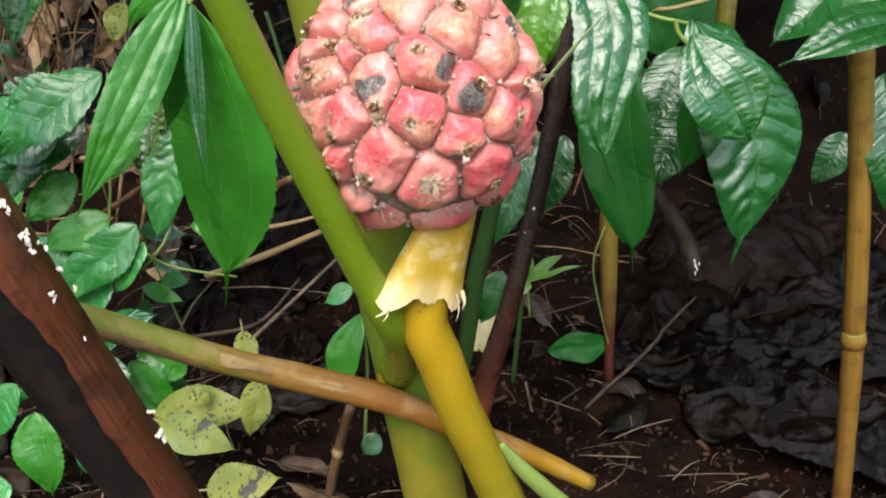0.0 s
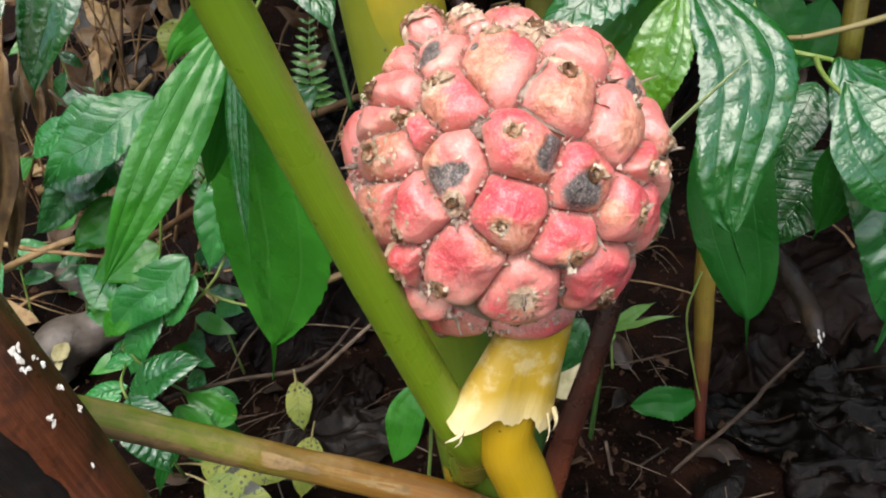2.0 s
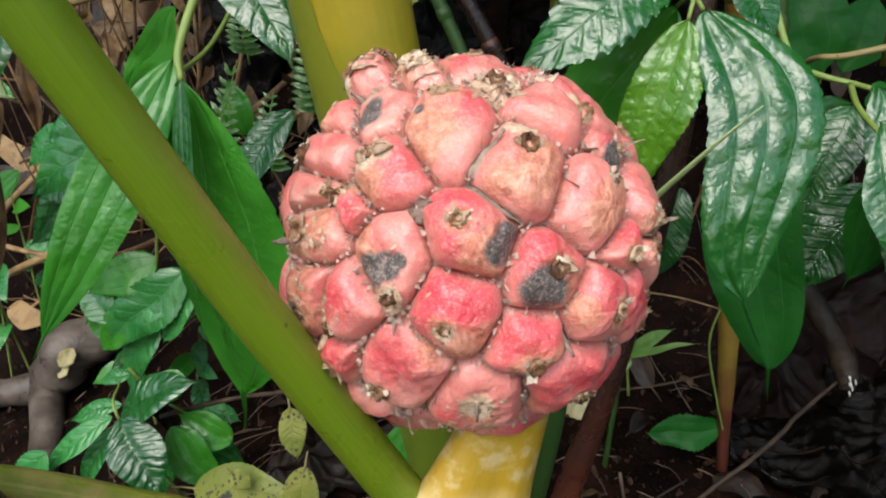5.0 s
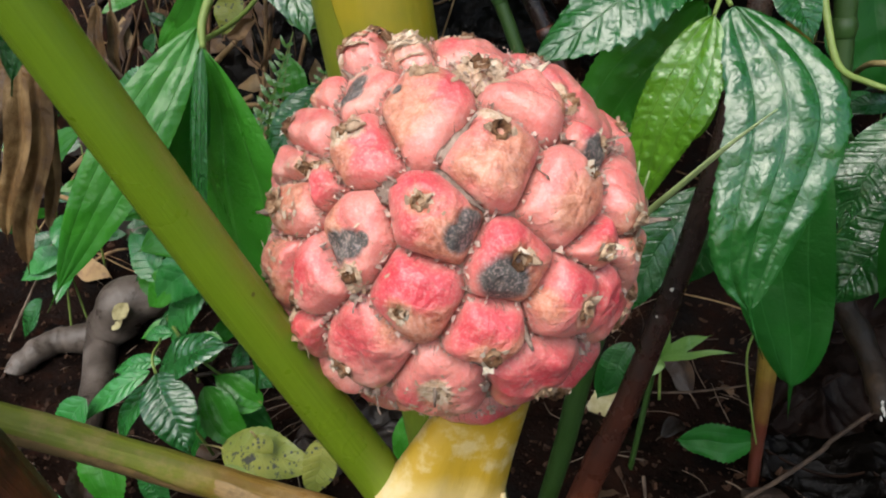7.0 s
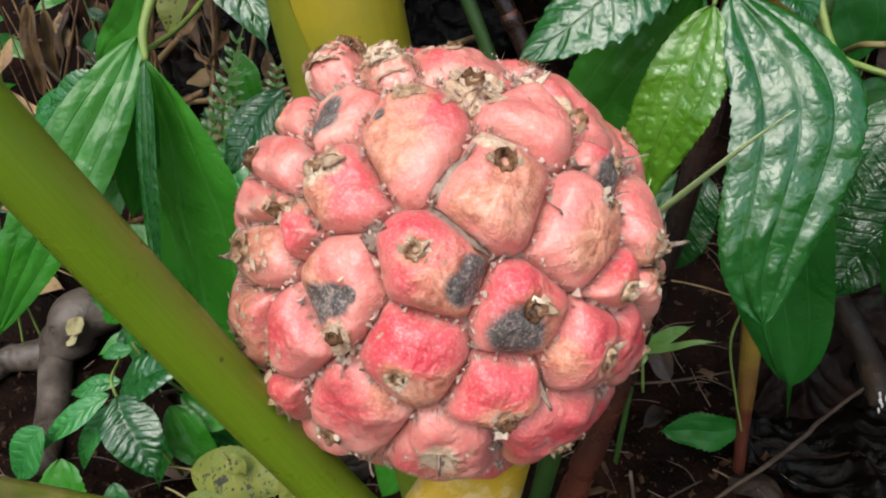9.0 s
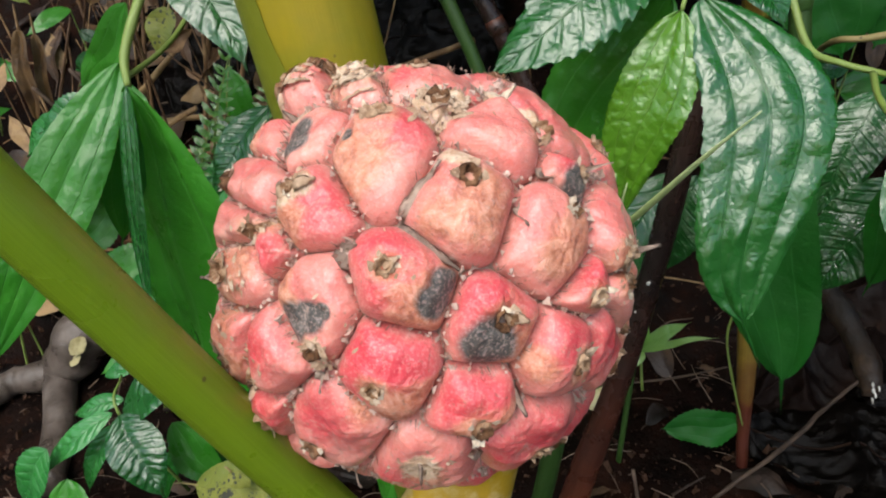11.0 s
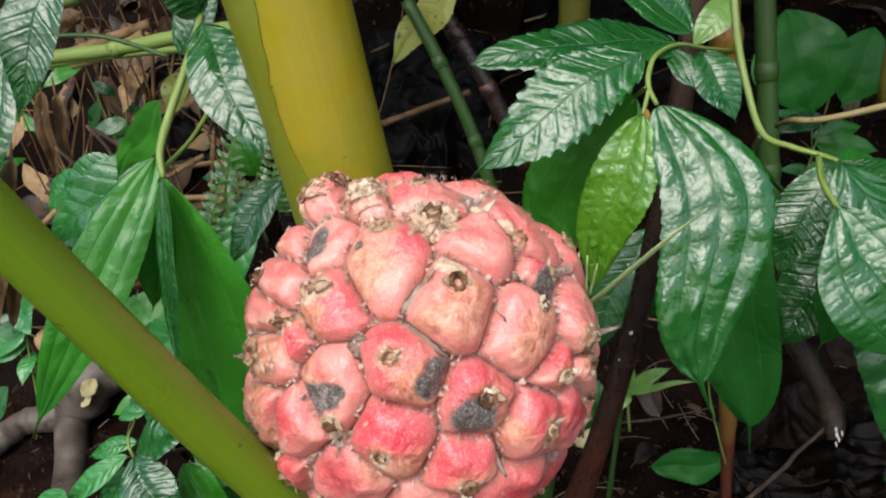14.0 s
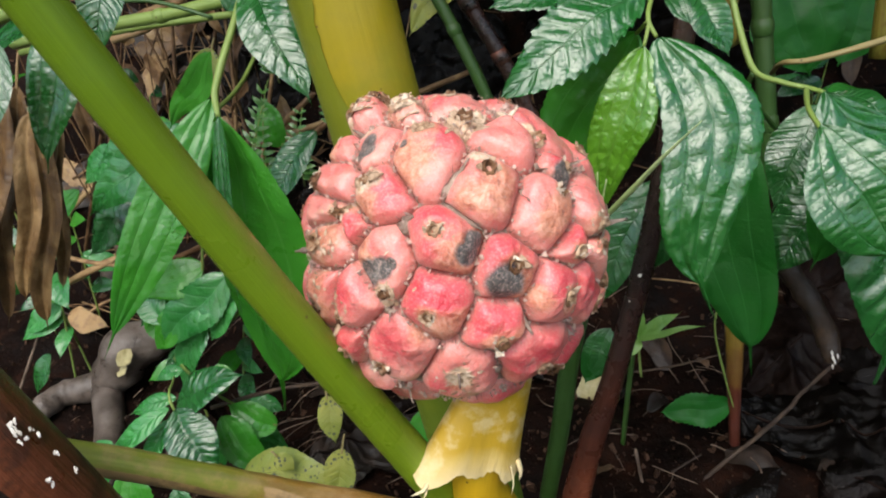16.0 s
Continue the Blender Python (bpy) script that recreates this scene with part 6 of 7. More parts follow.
leaf(shoot, (-0.0532, 0.4700, 0.2030), (-0.0735, 0.4650, 0.1457), 0.0240, LEAF_VIVID, drip=0.03, peak=0.5, facing=(-0.2, -0.85, 0.4))
leaf(shoot, (-0.0643, 0.5200, 0.2026), (-0.0872, 0.5200, 0.1886), 0.0146, LEAF_SMALL, nu=24, nv=10)
leaf(shoot, (-0.0437, 0.4700, 0.1124), (-0.0567, 0.4700, 0.0954), 0.0157, LEAF_MID, nu=24, nv=10)
twig(shoot, [(-0.0558, 0.4800, 0.0926), (-0.0518, 0.4800, 0.1592), (-0.0532, 0.4700, 0.2030)], [0.0012, 0.0011, 0.0009])


def fern(base, tip, width, n=11):
    """A frond: a thin rib with paired toothed leaflets."""
    base, tip = Vector(base), Vector(tip)
    f = thing("fern", base, "pale green fern frond with paired leaflets", "fern", "ferns")
    way = tip - base
    side = way.cross(Vector((0, -0.8, 0.5))).normalized()
    part("rib", tube([base, base + way * 0.5 + Vector((0, -0.01, 0.004)), tip], [0.0009, 0.0007, 0.0003], 6, 5), VINE, f)
    for i in range(n):
        s = 0.08 + 0.88 * i / n
        p = base + way * s + Vector((0, -0.02 * math.sin(math.pi * s) * 0.8, 0.004))
        w = width / 2 * (1 - 0.75 * s)
        for sg in (-1, 1):
            part("leaflet", blade(p, p + side * (sg * w) + way * 0.05, w * 0.42, arcs=False, nu=12, nv=6, drip=0.02, serr=0.25, teeth=5, bull=0.01, crosses=4, seed=i), LEAF_FERN, f)


fern((-0.2437, 0.6300, 0.2501), (-0.2148, 0.6200, 0.3343), 0.0318)
fern((-0.2364, 0.6400, 0.2623), (-0.1997, 0.6200, 0.3729), 0.0355)
fern((-0.1574, 0.6600, 0.3221), (-0.1565, 0.6500, 0.3967), 0.0385)
fern((-0.2032, 0.6500, 0.3660), (-0.1985, 0.6400, 0.4194), 0.0293)
fern((-0.1966, 0.6600, 0.2799), (-0.1871, 0.6500, 0.3468), 0.0358)
fern((-0.2262, 0.6600, 0.2802), (-0.2148, 0.6500, 0.3651), 0.0316)

# yellow spotted dying leaves
for a, b, w, f in (((-0.2185, 0.5200, 0.1000), (-0.1332, 0.5000, 0.1170), 96, (0.1, -0.5, 0.85)), ((-0.1938, 0.4700, 0.1221), (-0.1399, 0.4600, 0.1063), 75, (-0.2, -0.6, 0.8)),
                   ((-0.1604, 0.4500, 0.0819), (-0.1081, 0.4500, 0.0921), 82, (0.1, -0.6, 0.8)), ((-0.1319, 0.5000, 0.1393), (-0.1392, 0.4900, 0.0979), 62, (0.3, -0.8, 0.4)), ((-0.1813, 0.5000, 0.1311), (-0.1685, 0.5000, 0.1197), 36, (0.1, -0.8, 0.4)), ((-0.1462, 0.5200, 0.1684), (-0.1399, 0.5100, 0.1361), 50, (0.1, -0.45, 0.9))):
    y = thing("spotted_leaf", a, "yellow dying leaf with black mould spots lying on the litter", "leaf", "dying leaves")
    part("blade", blade(a, b, w * 0.50 / 1375, facing=(f[0], -0.75, 0.6), arcs=False, arch=0.06, fold=0.1, drip=0.06, bull=0.012, serr=0.04, nu=40, nv=14, seed=len(ORIGIN)), LEAF_YELLOW, y)
    stalk_of(y, a, b, 0.0008, VINE_TAN)

# cream and yellow fallen leaves behind the stems
for a, b, w, m, text in (((0.060, 0.700, 0.105), (0.022, 0.690, 0.052), 0.038, CREAM, "pale cream dead leaf lying behind the red cane"), ((0.030, 0.690, 0.040), (0.046, 0.680, 0.022), 0.016, ORANGE, "small orange dead leaf on the soil"),
                         ((-0.052, 0.640, 0.450), (-0.094, 0.630, 0.398), 0.026, LEAF_YELLOW, "yellow dying leaf caught behind the ginger stem"), ((-0.365, 0.620, 0.435), (-0.330, 0.610, 0.400), 0.030, LEAF_YELLOW, "yellow dying leaf among the canes"),
                         ((-0.250, 0.640, 0.395), (-0.262, 0.635, 0.365), 0.022, LEAF_YELLOW, "small yellow dying leaf among the canes")):
    d = thing("fallen_leaf", a, text, "leaf", "dying leaves")
    part("blade", blade(a, b, w, facing=(0.1, -0.85, 0.5), arcs=False, arch=0.05, fold=0.25, drip=0.05, bull=0.015, serr=0.05, teeth=12, wave=0.04, nu=36, nv=12, seed=len(ORIGIN)), m, d)
    stalk_of(d, a, b, 0.0009, VINE_TAN)
# orange-brown dry sticks on the bank
rng = random.Random(63)
for i in range(14):
    x, y = rng.uniform(-0.62, -0.24), rng.uniform(0.78, 0.98)
    p = Vector((x, y, ground_z(x, y) + rng.uniform(0.02, 0.05)))
    q = p + Vector((rng.uniform(0.08, 0.20), rng.uniform(-0.03, 0.03), rng.uniform(0.0, 0.10)))
    st = thing("dry_stick", p, "orange-brown dry stick lying on the bank", "stick", "sticks on the bank")
    part("bark", tube([p, (p + q) / 2 + Vector((0, 0, rng.uniform(-0.008, 0.012))), q], [rng.uniform(0.003, 0.006), 0.004, 0.003], 8, 6, 0.2, flat=rng.uniform(0.5, 1), seed=i), STRAW, st)
# light tan leaves scattered on the bank
for i in range(46):
    x, y = rng.uniform(-0.75, -0.18), rng.uniform(0.80, 1.12)
    p = Vector((x, y, rough_ground(x, y) + 0.012))
    a, L = rng.uniform(0, 6.28), rng.uniform(0.035, 0.085)
    q = p + Vector((math.cos(a), 0.3 * math.sin(a), 0.8 * math.sin(a))).normalized() * L
    q.z = max(q.z, ground_z(q.x, q.y) + 0.008)
    d = thing("dead_leaf", p, "light tan dry leaf lying on the bank", "leaf", "dry leaves on the bank")
    part("blade", blade(p, q, L * rng.uniform(0.35, 0.6), facing=(rng.uniform(-.4, .4), -0.8, rng.uniform(0.3, 0.9)), arcs=False, arch=rng.uniform(-0.05, 0.15), fold=rng.uniform(-0.5, 0.7), drip=0.05,
                        bull=0.02, wave=0.05, nu=20, nv=8, crosses=5, seed=i), (DRYLEAF, STRAW, LITTER, LITTER, DRYLEAF)[i % 5], d)
    stalk_of(d, p, q, 0.0008, TWIG)

# hanging dry leaves
for a, b, w in (((-0.3119, 0.5000, 0.3915), (-0.3559, 0.4900, 0.2305), 55), ((-0.2981, 0.5000, 0.3825), (-0.3257, 0.4900, 0.2291), 60), ((-0.2977, 0.5100, 0.3629), (-0.3157, 0.5000, 0.2519), 40), ((-0.3168, 0.4900, 0.3882), (-0.3690, 0.4800, 0.2180), 70),
                ((-0.2924, 0.4800, 0.3775), (-0.3281, 0.4800, 0.2525), 45), ((-0.3817, 0.6600, 0.3799), (-0.3831, 0.6600, 0.3097), 40), ((-0.3769, 0.6700, 0.3753), (-0.3751, 0.6700, 0.3179), 30)):
    d = thing("dry_leaf", a, "dry tan papery leaf hanging limp", "leaf", "dry hanging leaves")
    part("blade", blade(a, b, w * 0.44 / 1375, facing=(0.3, -0.9, 0.1), arcs=False, arch=0.03, fold=0.9, drip=0.05, bull=0.03, crosses=5, wave=0.03, blunt=0.4, nu=40, nv=14, seed=len(ORIGIN)), DRYLEAF, d)
    stalk_of(d, a, b, 0.0010, STRAW)

# grey roots with lichen
root = thing("root", (-0.5190, 0.7400, -0.0014), "grey-brown smooth surface root with lichen", "root")
UP = Vector((0, 0, 0.008))
part("root_arm", tube([Vector((-0.4802, 0.7355, 0.0282)) + UP, (-0.4547, 0.7250, 0.0638), (-0.4364, 0.7350, 0.0845), (-0.3926, 0.7600, 0.0994)], [0.017, 0.023, 0.026, 0.018], 24, 10, 0.22), ROCK, root)
part("root_arm", tube([Vector((-0.4775, 0.7366, 0.0295)) + UP, Vector((-0.5197, 0.7194, 0.0256)) + UP, Vector((-0.5346, 0.6875, 0.0238)) + UP * 0.3, Vector((-0.5417, 0.6571, 0.0210)) - UP * 2.5], [0.017, 0.014, 0.012, 0.009], 20, 10, 0.25), ROCK, root)
part("root_arm", tube([Vector((-0.4788, 0.7367, 0.0305)) + UP, Vector((-0.4331, 0.6627, 0.0243)) + UP, Vector((-0.3897, 0.5842, 0.0222)) + UP], [0.017, 0.014, 0.012], 20, 10, 0.25), ROCK, root)
part("root_arm", tube([(-0.5316, 0.8500, 0.1193), (-0.4387, 0.8000, 0.1141), (-0.3991, 0.7500, 0.0864)], [0.010, 0.016, 0.012], 16, 8, 0.5), ROCK, root)
for px in (((-0.4277, 0.7030, 0.0896), 0.010), ((-0.4333, 0.7030, 0.0746), 0.006)):
    part("lichen", crumpled(px[0], (px[1], 0, 0.003), (0, 0.003, px[1] * 0.8), 8, 8, 0.0008, 3.0, ridge=90), LICHEN, root, "yellowish lichen patch")

# wet black rotting sheaths
def sheath(centre, ax, ay, height, seed, drop=0.03, material=None, text="black wet rotting leaf sheath crumpled on the soil", nx=100, ny=64, ridge=9.0):
    s = thing("rotting_leaf", centre, text, "leaf", "rotting leaves")
    shape = crumpled(centre, ax, ay, nx, ny, height, seed, 0.25, drop, ridge)
    part("blade", shape, material or WET_SHADED, s)
    line = [shape[0][i * (ny + 1) + ny // 2] + Vector((0, 0, 0.0012)) for i in range(2, nx - 1, 8)]
    part("midrib", tube(line, [0.0012 - 0.0008 * i / len(line) for i in range(len(line))], 7, 3, 0.15, seed=int(seed)), WETBROWN_SHADED, s, "ridged brown midrib")


def lying(spot, rx, ry, turn, height, seed, lift=0.012, **kw):
    """A sheath that follows the slope of the ground at the spot."""
    x, y = spot[0], spot[1]
    c, s = math.cos(turn), math.sin(turn)

    def rise(dx, dy):
        return (ground_z(x + dx, y + dy) - ground_z(x - dx, y - dy)) / 2
    sheath((x, y, ground_z(x, y) + lift), (rx * c, rx * s, rise(rx * c, rx * s)), (-ry * s, ry * c, rise(-ry * s, ry * c)), height, seed, drop=lift * 0.8, **kw)


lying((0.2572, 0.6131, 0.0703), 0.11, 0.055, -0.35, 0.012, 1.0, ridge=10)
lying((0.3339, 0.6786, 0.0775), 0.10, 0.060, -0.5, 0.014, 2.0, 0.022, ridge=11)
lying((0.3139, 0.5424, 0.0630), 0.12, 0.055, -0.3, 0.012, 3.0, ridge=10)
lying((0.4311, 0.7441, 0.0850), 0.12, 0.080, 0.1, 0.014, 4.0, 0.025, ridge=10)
lying((0.2319, 0.7441, 0.0850), 0.085, 0.075, 0.7, 0.007, 5.0, 0.020, material=WETBROWN_SHADED, text="flat brown rotten leaf on the soil", ridge=9)
lying((0.3416, 0.8123, 0.1170), 0.12, 0.07, 0.2, 0.010, 6.0, 0.030, material=WETBROWN_SHADED, text="broad brown rotten leaf on the soil", ridge=9)
lying((-0.1919, 0.7840, 0.0945), 0.085, 0.06, 0.9, 0.009, 7.0, 0.02, material=WETBROWN_SHADED, text="broad brown rotten leaf on the soil", ridge=10)
lying((-0.2699, 0.8206, 0.0939), 0.07, 0.05, 0.5, 0.009, 8.0, 0.02, text="grey-black wet dead leaf on the litter", ridge=12)
lying((-0.1544, 0.8237, 0.1197), 0.08, 0.05, 0.2, 0.009, 9.0, 0.02, material=WETBROWN_SHADED, text="broad brown rotten leaf on the soil", ridge=10)
lying((-0.1433, 0.5952, 0.0636), 0.055, 0.04, 0.6, 0.008, 10.0, material=LITTER, text="grey-brown wet dead leaf on the litter", ridge=14)
lying((-0.1487, 0.6583, 0.0719), 0.045, 0.03, 1.2, 0.008, 11.0, material=WETBROWN_SHADED, text="brown dead leaf on the litter", ridge=14)
lying((-0.1492, 1.0285, 0.2971), 0.09, 0.09, 0.2, 0.016, 12.0, 0.02)
lying((-0.4165, 1.0567, 0.3093), 0.10, 0.08, 0.1, 0.016, 13.0, 0.02)
lying((-0.2016, 0.9331, 0.2036), 0.10, 0.10, 0.1, 0.016, 14.0, 0.02)
lying((0.1078, 1.0757, 0.3500), 0.15, 0.10, 0.1, 0.016, 15.0, 0.02, material=WETBROWN_SHADED, text="broad brown rotten leaf on the bank")
stump = thing("root", (0.1380, 0.4900, 0.2759), "dark wet bent root with white specks painted for glints at its tip", "root")
part("root_arm", tube([(0.1335, 0.5200, 0.2842), (0.1441, 0.5050, 0.2721), (0.1544, 0.4900, 0.2568), (0.1602, 0.4750, 0.2422), (0.1611, 0.4700, 0.2324)], [0.0052, 0.0060, 0.0064, 0.0058, 0.0035], 14, 8, 0.25), LITTER, stump)
# white specks paint the wet glint near the root's tip
for q, (dx, dz, r) in enumerate(((0.0, 0.0, 0.0009), (0.0012, -0.0024, 0.0006), (-0.0008, 0.0030, 0.0007), (0.0004, -0.0052, 0.0005), (0.0022, 0.0012, 0.0005))):
    part("drip", tube([(0.1600 + dx, 0.4660, 0.2390 + dz), (0.1602 + dx, 0.4655, 0.2378 + dz), (0.1606 + dx, 0.4655, 0.2362 + dz)], [r * 0.5, r, r * 0.3], 8, 4, 0.6, seed=q), FUNGUS_GLINT, stump, "white speck painted for a wet glint")

# twigs
for pts, r, m, text in (([(0.0910, 0.5800, 0.0313), (0.1094, 0.5850, 0.0465), (0.1214, 0.5900, 0.0638), (0.1383, 0.5950, 0.0801), (0.1576, 0.6000, 0.0963), (0.1825, 0.6100, 0.1181), (0.1907, 0.6120, 0.1304), (0.2168, 0.6200, 0.1558)], 0.0017, TWIG, "pale knotty twig lying aslant"),
                        ([(-0.1638, 0.5800, 0.1269), (-0.1338, 0.6000, 0.1511), (-0.0851, 0.6200, 0.1941)], 0.0018, TWIG, "brown dry stalk lying aslant"),
                        ([(-0.1774, 0.6800, 0.1986), (-0.1462, 0.6800, 0.2023), (-0.1046, 0.6800, 0.2130)], 0.0020, STRAW, "tan dry stalk on the litter"),
                        ([(0.0610, 0.6400, 0.1257), (0.0985, 0.6400, 0.1334), (0.1380, 0.6400, 0.1463)], 0.0010, TWIG, "thin pale twig on the soil"),
                        ([(0.0686, 0.5800, 0.0960), (0.0739, 0.5700, 0.0726), (0.0811, 0.5600, 0.0494)], 0.0012, TWIG, "short pale twig on the soil"),
                        ([(0.0970, 0.5900, 0.0693), (0.1198, 0.6000, 0.0801)], 0.0010, TWIG, "short pale twig on the soil"),
                        ([(0.0559, 0.6000, 0.0653), (0.0702, 0.6000, 0.0774)], 0.0009, TWIG, "short pale twig on the soil"),
                        ([(0.1683, 0.5700, 0.0512), (0.1588, 0.5800, 0.0828), (0.1510, 0.5800, 0.0934)], 0.0008, TWIG, "thin dark twig on the soil"),
                        ([(-0.1193, 0.5000, 0.0701), (-0.0967, 0.4900, 0.0696), (-0.0715, 0.4900, 0.0791)], 0.0009, TWIG, "thin pale twig on the soil"),
                        ([(-0.1815, 0.6000, 0.1712), (-0.1513, 0.6200, 0.1646), (-0.0968, 0.6400, 0.1506)], 0.0007, TWIG, "thin dark twig on the soil"),
                        ([(-0.5074, 0.7400, 0.1867), (-0.4485, 0.7200, 0.1858), (-0.3817, 0.7200, 0.1807)], 0.0026, STRAW, "tan dry stalk on the litter"),
                        ([(-0.5084, 0.7400, 0.1509), (-0.4372, 0.7200, 0.1859), (-0.3720, 0.7200, 0.2089)], 0.0040, STRAW, "split brown dry stalk on the litter"),
                        ([(-0.2646, 0.5700, 0.1215), (-0.2133, 0.5800, 0.1342), (-0.1559, 0.6000, 0.1393), (-0.1220, 0.6200, 0.1715)], 0.0019, TWIG, "brown dry stalk lying aslant"),
                        ([(-0.2255, 0.6000, 0.1250), (-0.2088, 0.6000, 0.1551), (-0.1978, 0.6200, 0.1676)], 0.0009, TWIG, "thin dark twig on the soil"),
                        ([(-0.3892, 0.7200, 0.3408), (-0.3582, 0.7000, 0.3214), (-0.3576, 0.7000, 0.2914)], 0.0016, TWIG, "pale bent twig on the litter"),
                        ([(-0.3844, 0.7200, 0.3382), (-0.3352, 0.7000, 0.3211), (-0.3156, 0.7000, 0.3160)], 0.0018, TWIG, "brown twig on the litter"),
                        ([(-0.5892, 0.7000, -0.0063), (-0.5543, 0.7200, 0.0696), (-0.5259, 0.7400, 0.1353)], 0.0016, TWIG, "thin curved twig over the roots"),
                        ([(0.1300, 0.6000, 0.2246), (0.1229, 0.6000, 0.1910), (0.1349, 0.6100, 0.1417), (0.1498, 0.6200, 0.0944)], 0.0008, VINE, "thin green tendril hanging down"),
                        ([(-0.3345, 0.6000, 0.3490), (-0.3256, 0.6100, 0.3311), (-0.3238, 0.6200, 0.3189)], 0.0014, TWIG, "pale twig among the leaves")):
    tw = thing("twig", pts[0], text, "twig", "twigs on the forest floor")
    part("bark", tube(pts, [r, *[r * 0.95] * (len(pts) - 2), r * 0.6], 8, 6, 0.25, seed=len(ORIGIN)), m, tw)

# white fungus on the rotting stalk
for p, r in (((-0.1400, 0.2400, 0.3364), 0.0018), ((-0.1399, 0.2410, 0.3337), 0.0012), ((-0.1380, 0.2440, 0.3258), 0.0016), ((-0.1380, 0.2450, 0.3222), 0.0012), ((-0.1346, 0.2470, 0.3219), 0.0011), ((-0.1331, 0.2470, 0.3033), 0.0013),
             ((-0.1139, 0.2690, 0.2460), 0.0013), ((-0.1132, 0.2720, 0.2341), 0.0018), ((-0.1126, 0.2730, 0.2309), 0.0012), ((-0.1369, 0.2470, 0.3189), 0.0010), ((-0.1285, 0.2550, 0.2833), 0.0008),
             ((-0.1353, 0.2410, 0.3255), 0.0015), ((-0.1350, 0.2420, 0.3214), 0.0011), ((-0.1334, 0.2480, 0.3012), 0.0013), ((-0.1330, 0.2475, 0.3197), 0.0010), ((-0.1304, 0.2500, 0.3117), 0.0010), ((-0.1280, 0.2530, 0.3034), 0.0010)):
    vs, fs = [], []
    for q in range(4):
        c = Vector(p) + Vector((rng.uniform(-1, 1), 0.0, rng.uniform(-1, 1))) * r * (0.9 if q else 0.0)
        bm = bmesh.new()
        bmesh.ops.create_icosphere(bm, subdivisions=2, radius=r * rng.uniform(0.3, 0.65))
        k = len(vs)
        for v in bm.verts:
            o = Vector((v.co.x * 0.8 + v.co.z * 0.35, v.co.y * 0.16, v.co.z * 1.3 - v.co.x * 0.35))
            vs.append(c + o * (1 + 1.1 * noise.noise(v.co * 1300 + c * 500)))
        fs += [tuple(v.index + k for v in f.verts) for f in bm.faces]
        bm.free()
    part("fungus", (vs, fs, None), FUNGUS_GLINT, log, "white fungus speck")


# dry straw on the bank
def make_straw():
    rng = random.Random(41)
    verts, faces, uvs = [], [], []
    for i in range(170):
        x, y = rng.choice((rng.uniform(-0.75, -0.12), rng.uniform(-0.75, 0.65))), rng.uniform(0.78, 1.5)
        p = on_ground(x, y, rng.uniform(0.003, 0.03))
        a = rng.uniform(-0.5, 0.5) if rng.random() < 0.6 else rng.uniform(0, 6.28)
        L = rng.uniform(0.04, 0.16)
        q = on_ground(x + L * math.cos(a), y + L * math.sin(a) * 0.6, rng.uniform(0.003, 0.05))
        m = (p + q) / 2 + Vector((rng.uniform(-.01, .01), rng.uniform(-.01, .01), rng.uniform(-.005, .02)))
        r = 0.0005 + 0.0016 * rng.random() ** 2
        v, f, u = tube([p, m, q], [r, r, r * 0.5], 5, 4, 0.2, flat=rng.uniform(0.3, 1))
        b = len(verts)
        verts += v
        uvs += u
        faces += [tuple(k + b for k in g) for g in f]
    ob = new("dry_straw", solid("dry_straw", verts, faces, STRAW, uvs))
    tagged(ob, "loose dry tan stalks and straw on the bank", "straw", kind="stuff")


make_straw()


def make_fibres():
    """Fine rootlets, needles and bits of twig strewn over the soil."""
    rng = random.Random(43)
    verts, faces, uvs = [], [], []
    for i in range(420):
        x, y = rng.uniform(-0.55, 0.50), 0.42 + 0.55 * rng.random()
        p = on_ground(x, y, rng.uniform(0.001, 0.008))
        a, L = rng.uniform(0, 6.28), rng.uniform(0.012, 0.07)
        q = on_ground(x + L * math.cos(a), y + L * math.sin(a) * 0.7, rng.uniform(0.001, 0.012))
        m = (p + q) / 2 + Vector((rng.uniform(-.1, .1) * L, rng.uniform(-.1, .1) * L, rng.uniform(0, .12) * L))
        r = 0.0002 + 0.0004 * rng.random() ** 2
        v, f, u = tube([p, m, q], [r, r, r * 0.5], 5, 4, 0.2)
        b = len(verts)
        verts += v
        uvs += u
        faces += [tuple(k + b for k in g) for g in f]
    ob = new("rootlets", solid("rootlets", verts, faces, TWIG, uvs))
    tagged(ob, "fine pale rootlets and twig bits on the soil", "litter", kind="stuff")


make_fibres()
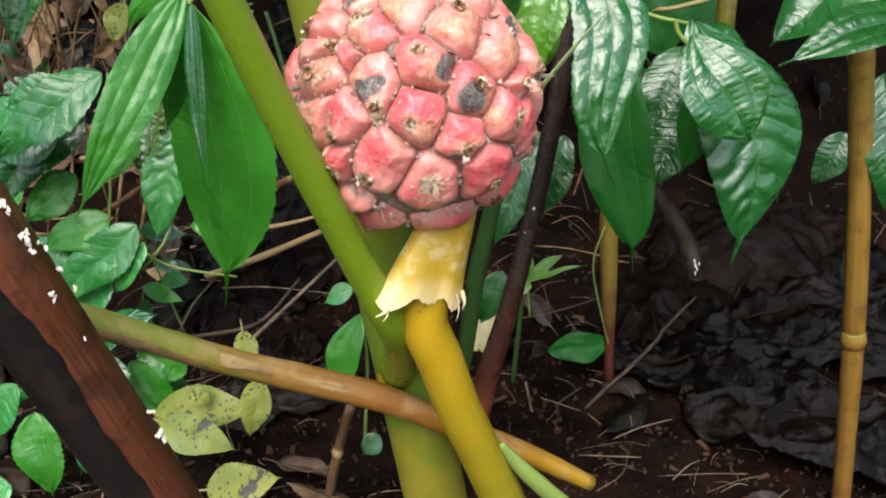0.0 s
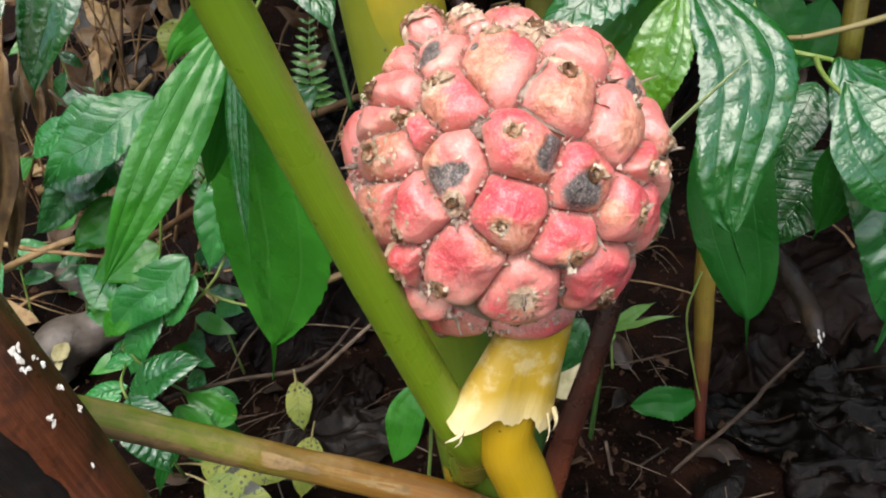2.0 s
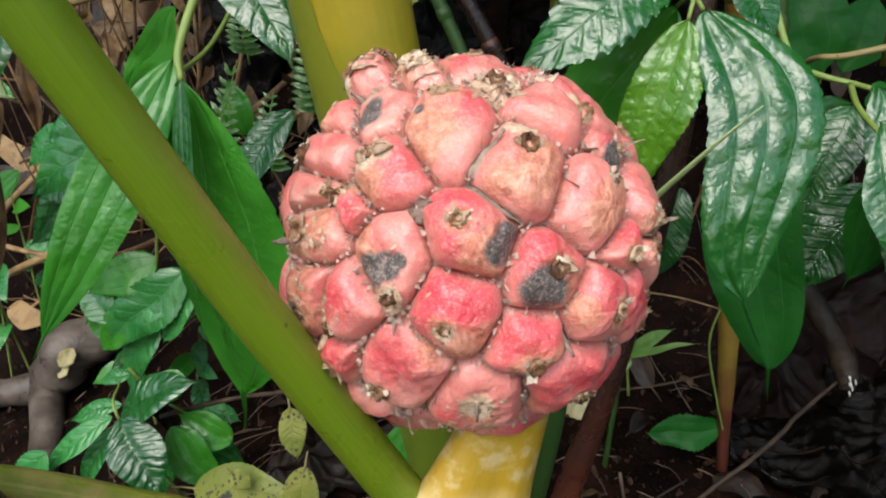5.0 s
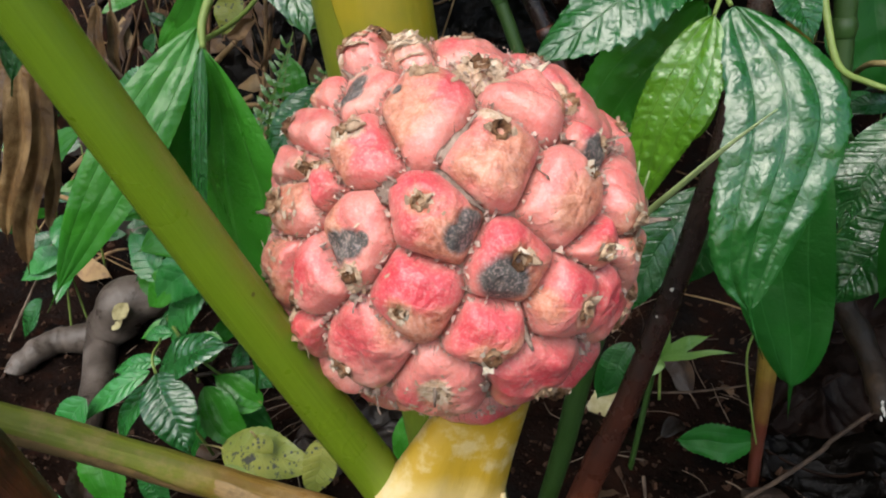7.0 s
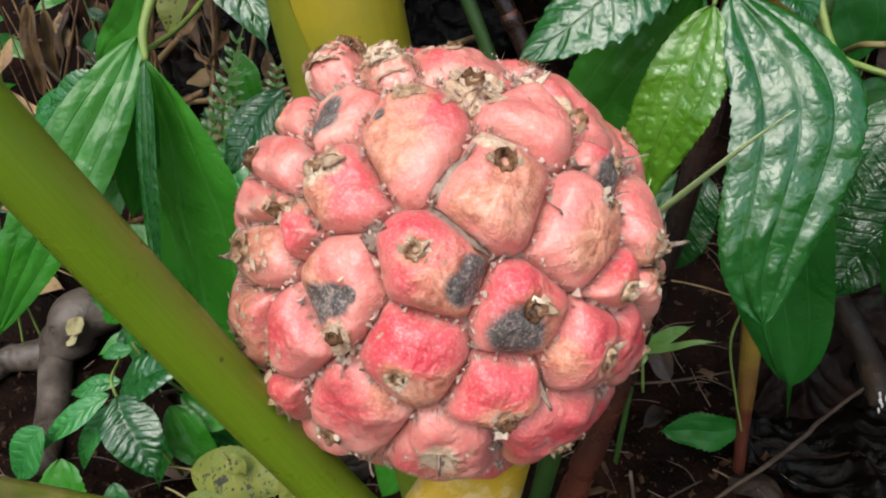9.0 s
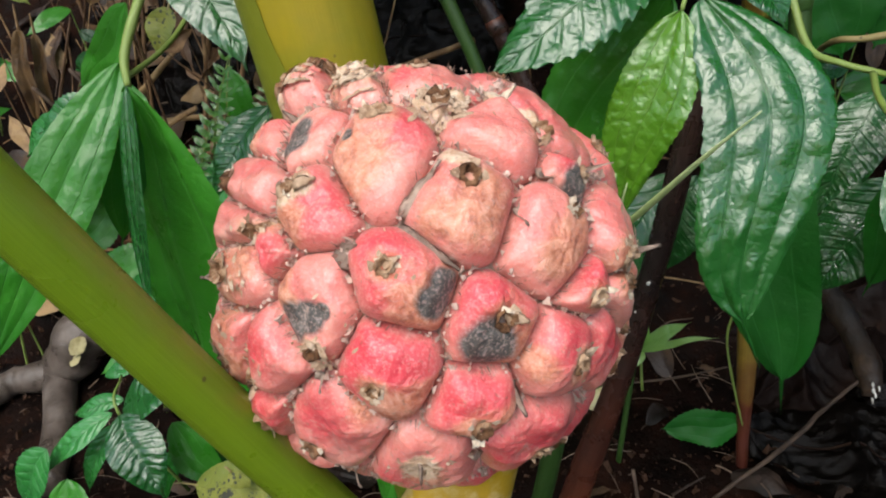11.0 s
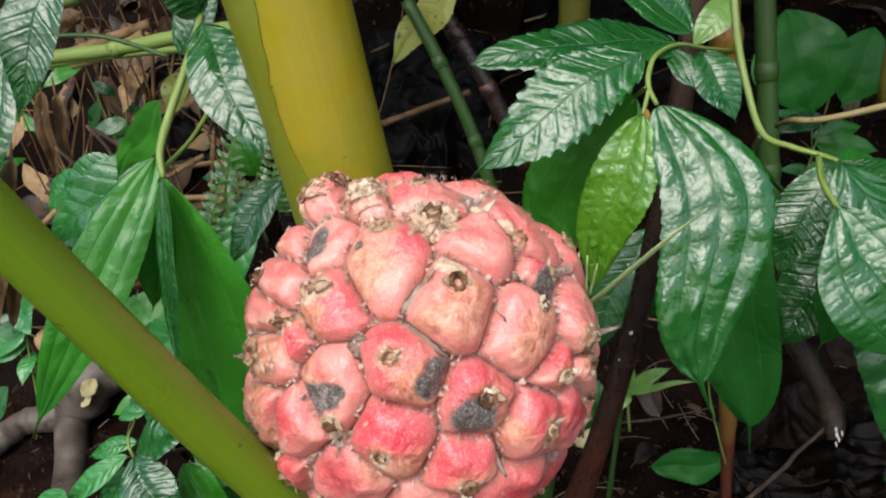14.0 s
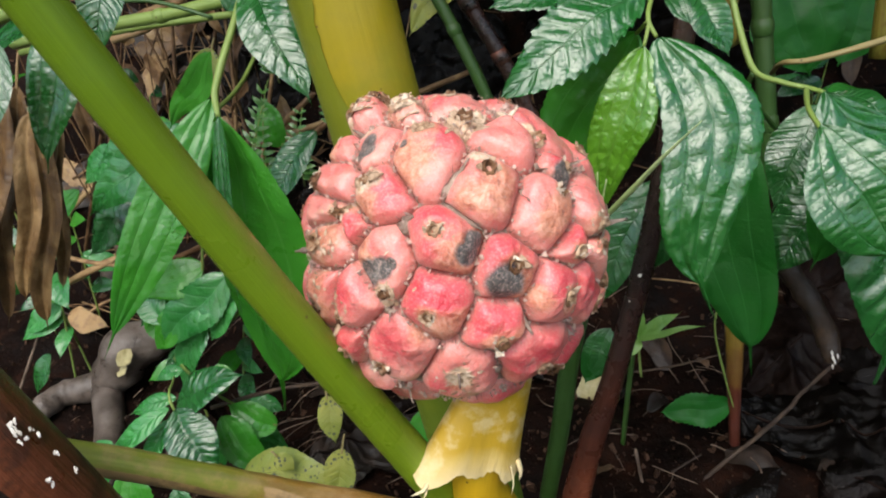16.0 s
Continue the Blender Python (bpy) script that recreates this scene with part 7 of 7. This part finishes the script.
# dead leaves on the soil
rng = random.Random(21)
for i in range(110):
    x, y = rng.uniform(-0.75, 0.6), rng.uniform(0.42, 1.25)
    p = on_ground(x, y, 0.006)
    a = rng.uniform(0, 2 * math.pi)
    L = rng.uniform(0.02, 0.06)
    q = on_ground(x + L * math.cos(a), y + L * math.sin(a), rng.uniform(0.004, 0.02))
    d = thing("dead_leaf", p, "curled brown dead leaf on the soil", "leaf", "dead leaves on the soil")
    part("blade", blade(p, q, L * rng.uniform(0.35, 0.6), facing=(rng.uniform(-.5, .5), rng.uniform(-.6, .2), 1), arcs=False, arch=rng.uniform(-0.05, 0.2), fold=rng.uniform(-0.6, 0.8), drip=0.05,
                        bull=0.02, wave=0.05, nu=16, nv=8, crosses=5, seed=i), LITTER if rng.random() < 0.75 else WET_SHADED, d)
    stalk_of(d, p, q, 0.0006, TWIG)


def make_crumbs():
    """Crumbs of soil and bits of bark."""
    rng = random.Random(31)
    verts, faces = [], []
    cube = [(-1, -1, -1), (1, -1, -1), (1, 1, -1), (-1, 1, -1), (-1, -1, 1), (1, -1, 1), (1, 1, 1), (-1, 1, 1)]
    quad = [(3, 2, 1, 0), (4, 5, 6, 7), (0, 1, 5, 4), (1, 2, 6, 5), (2, 3, 7, 6), (3, 0, 4, 7)]
    for i in range(24000):
        x, y = rng.uniform(-0.8, 0.7), 0.42 + 0.9 * rng.random() ** 1.4
        r = 0.0005 + 0.0028 * rng.random() ** 5
        c = on_ground(x, y, r * 0.4)
        m = Euler((rng.uniform(0, 6), rng.uniform(0, 6), rng.uniform(0, 6))).to_matrix()
        k = Vector((rng.uniform(0.6, 2.2), rng.uniform(0.5, 1.1), rng.uniform(0.25, 0.9)))
        b = len(verts)
        for v in cube:
            j = rng.uniform(0.3, 1.15)
            verts.append(c + m @ Vector((v[0] * k.x, v[1] * k.y, v[2] * k.z)) * (r * j))
        faces += [tuple(b + q for q in f) for f in quad]
    ob = new("soil_crumbs", solid("soil_crumbs", verts, faces, CRUMB, smooth=False))
    tagged(ob, "loose crumbs of soil and bark bits on the ground", "soil", kind="stuff")


make_crumbs()
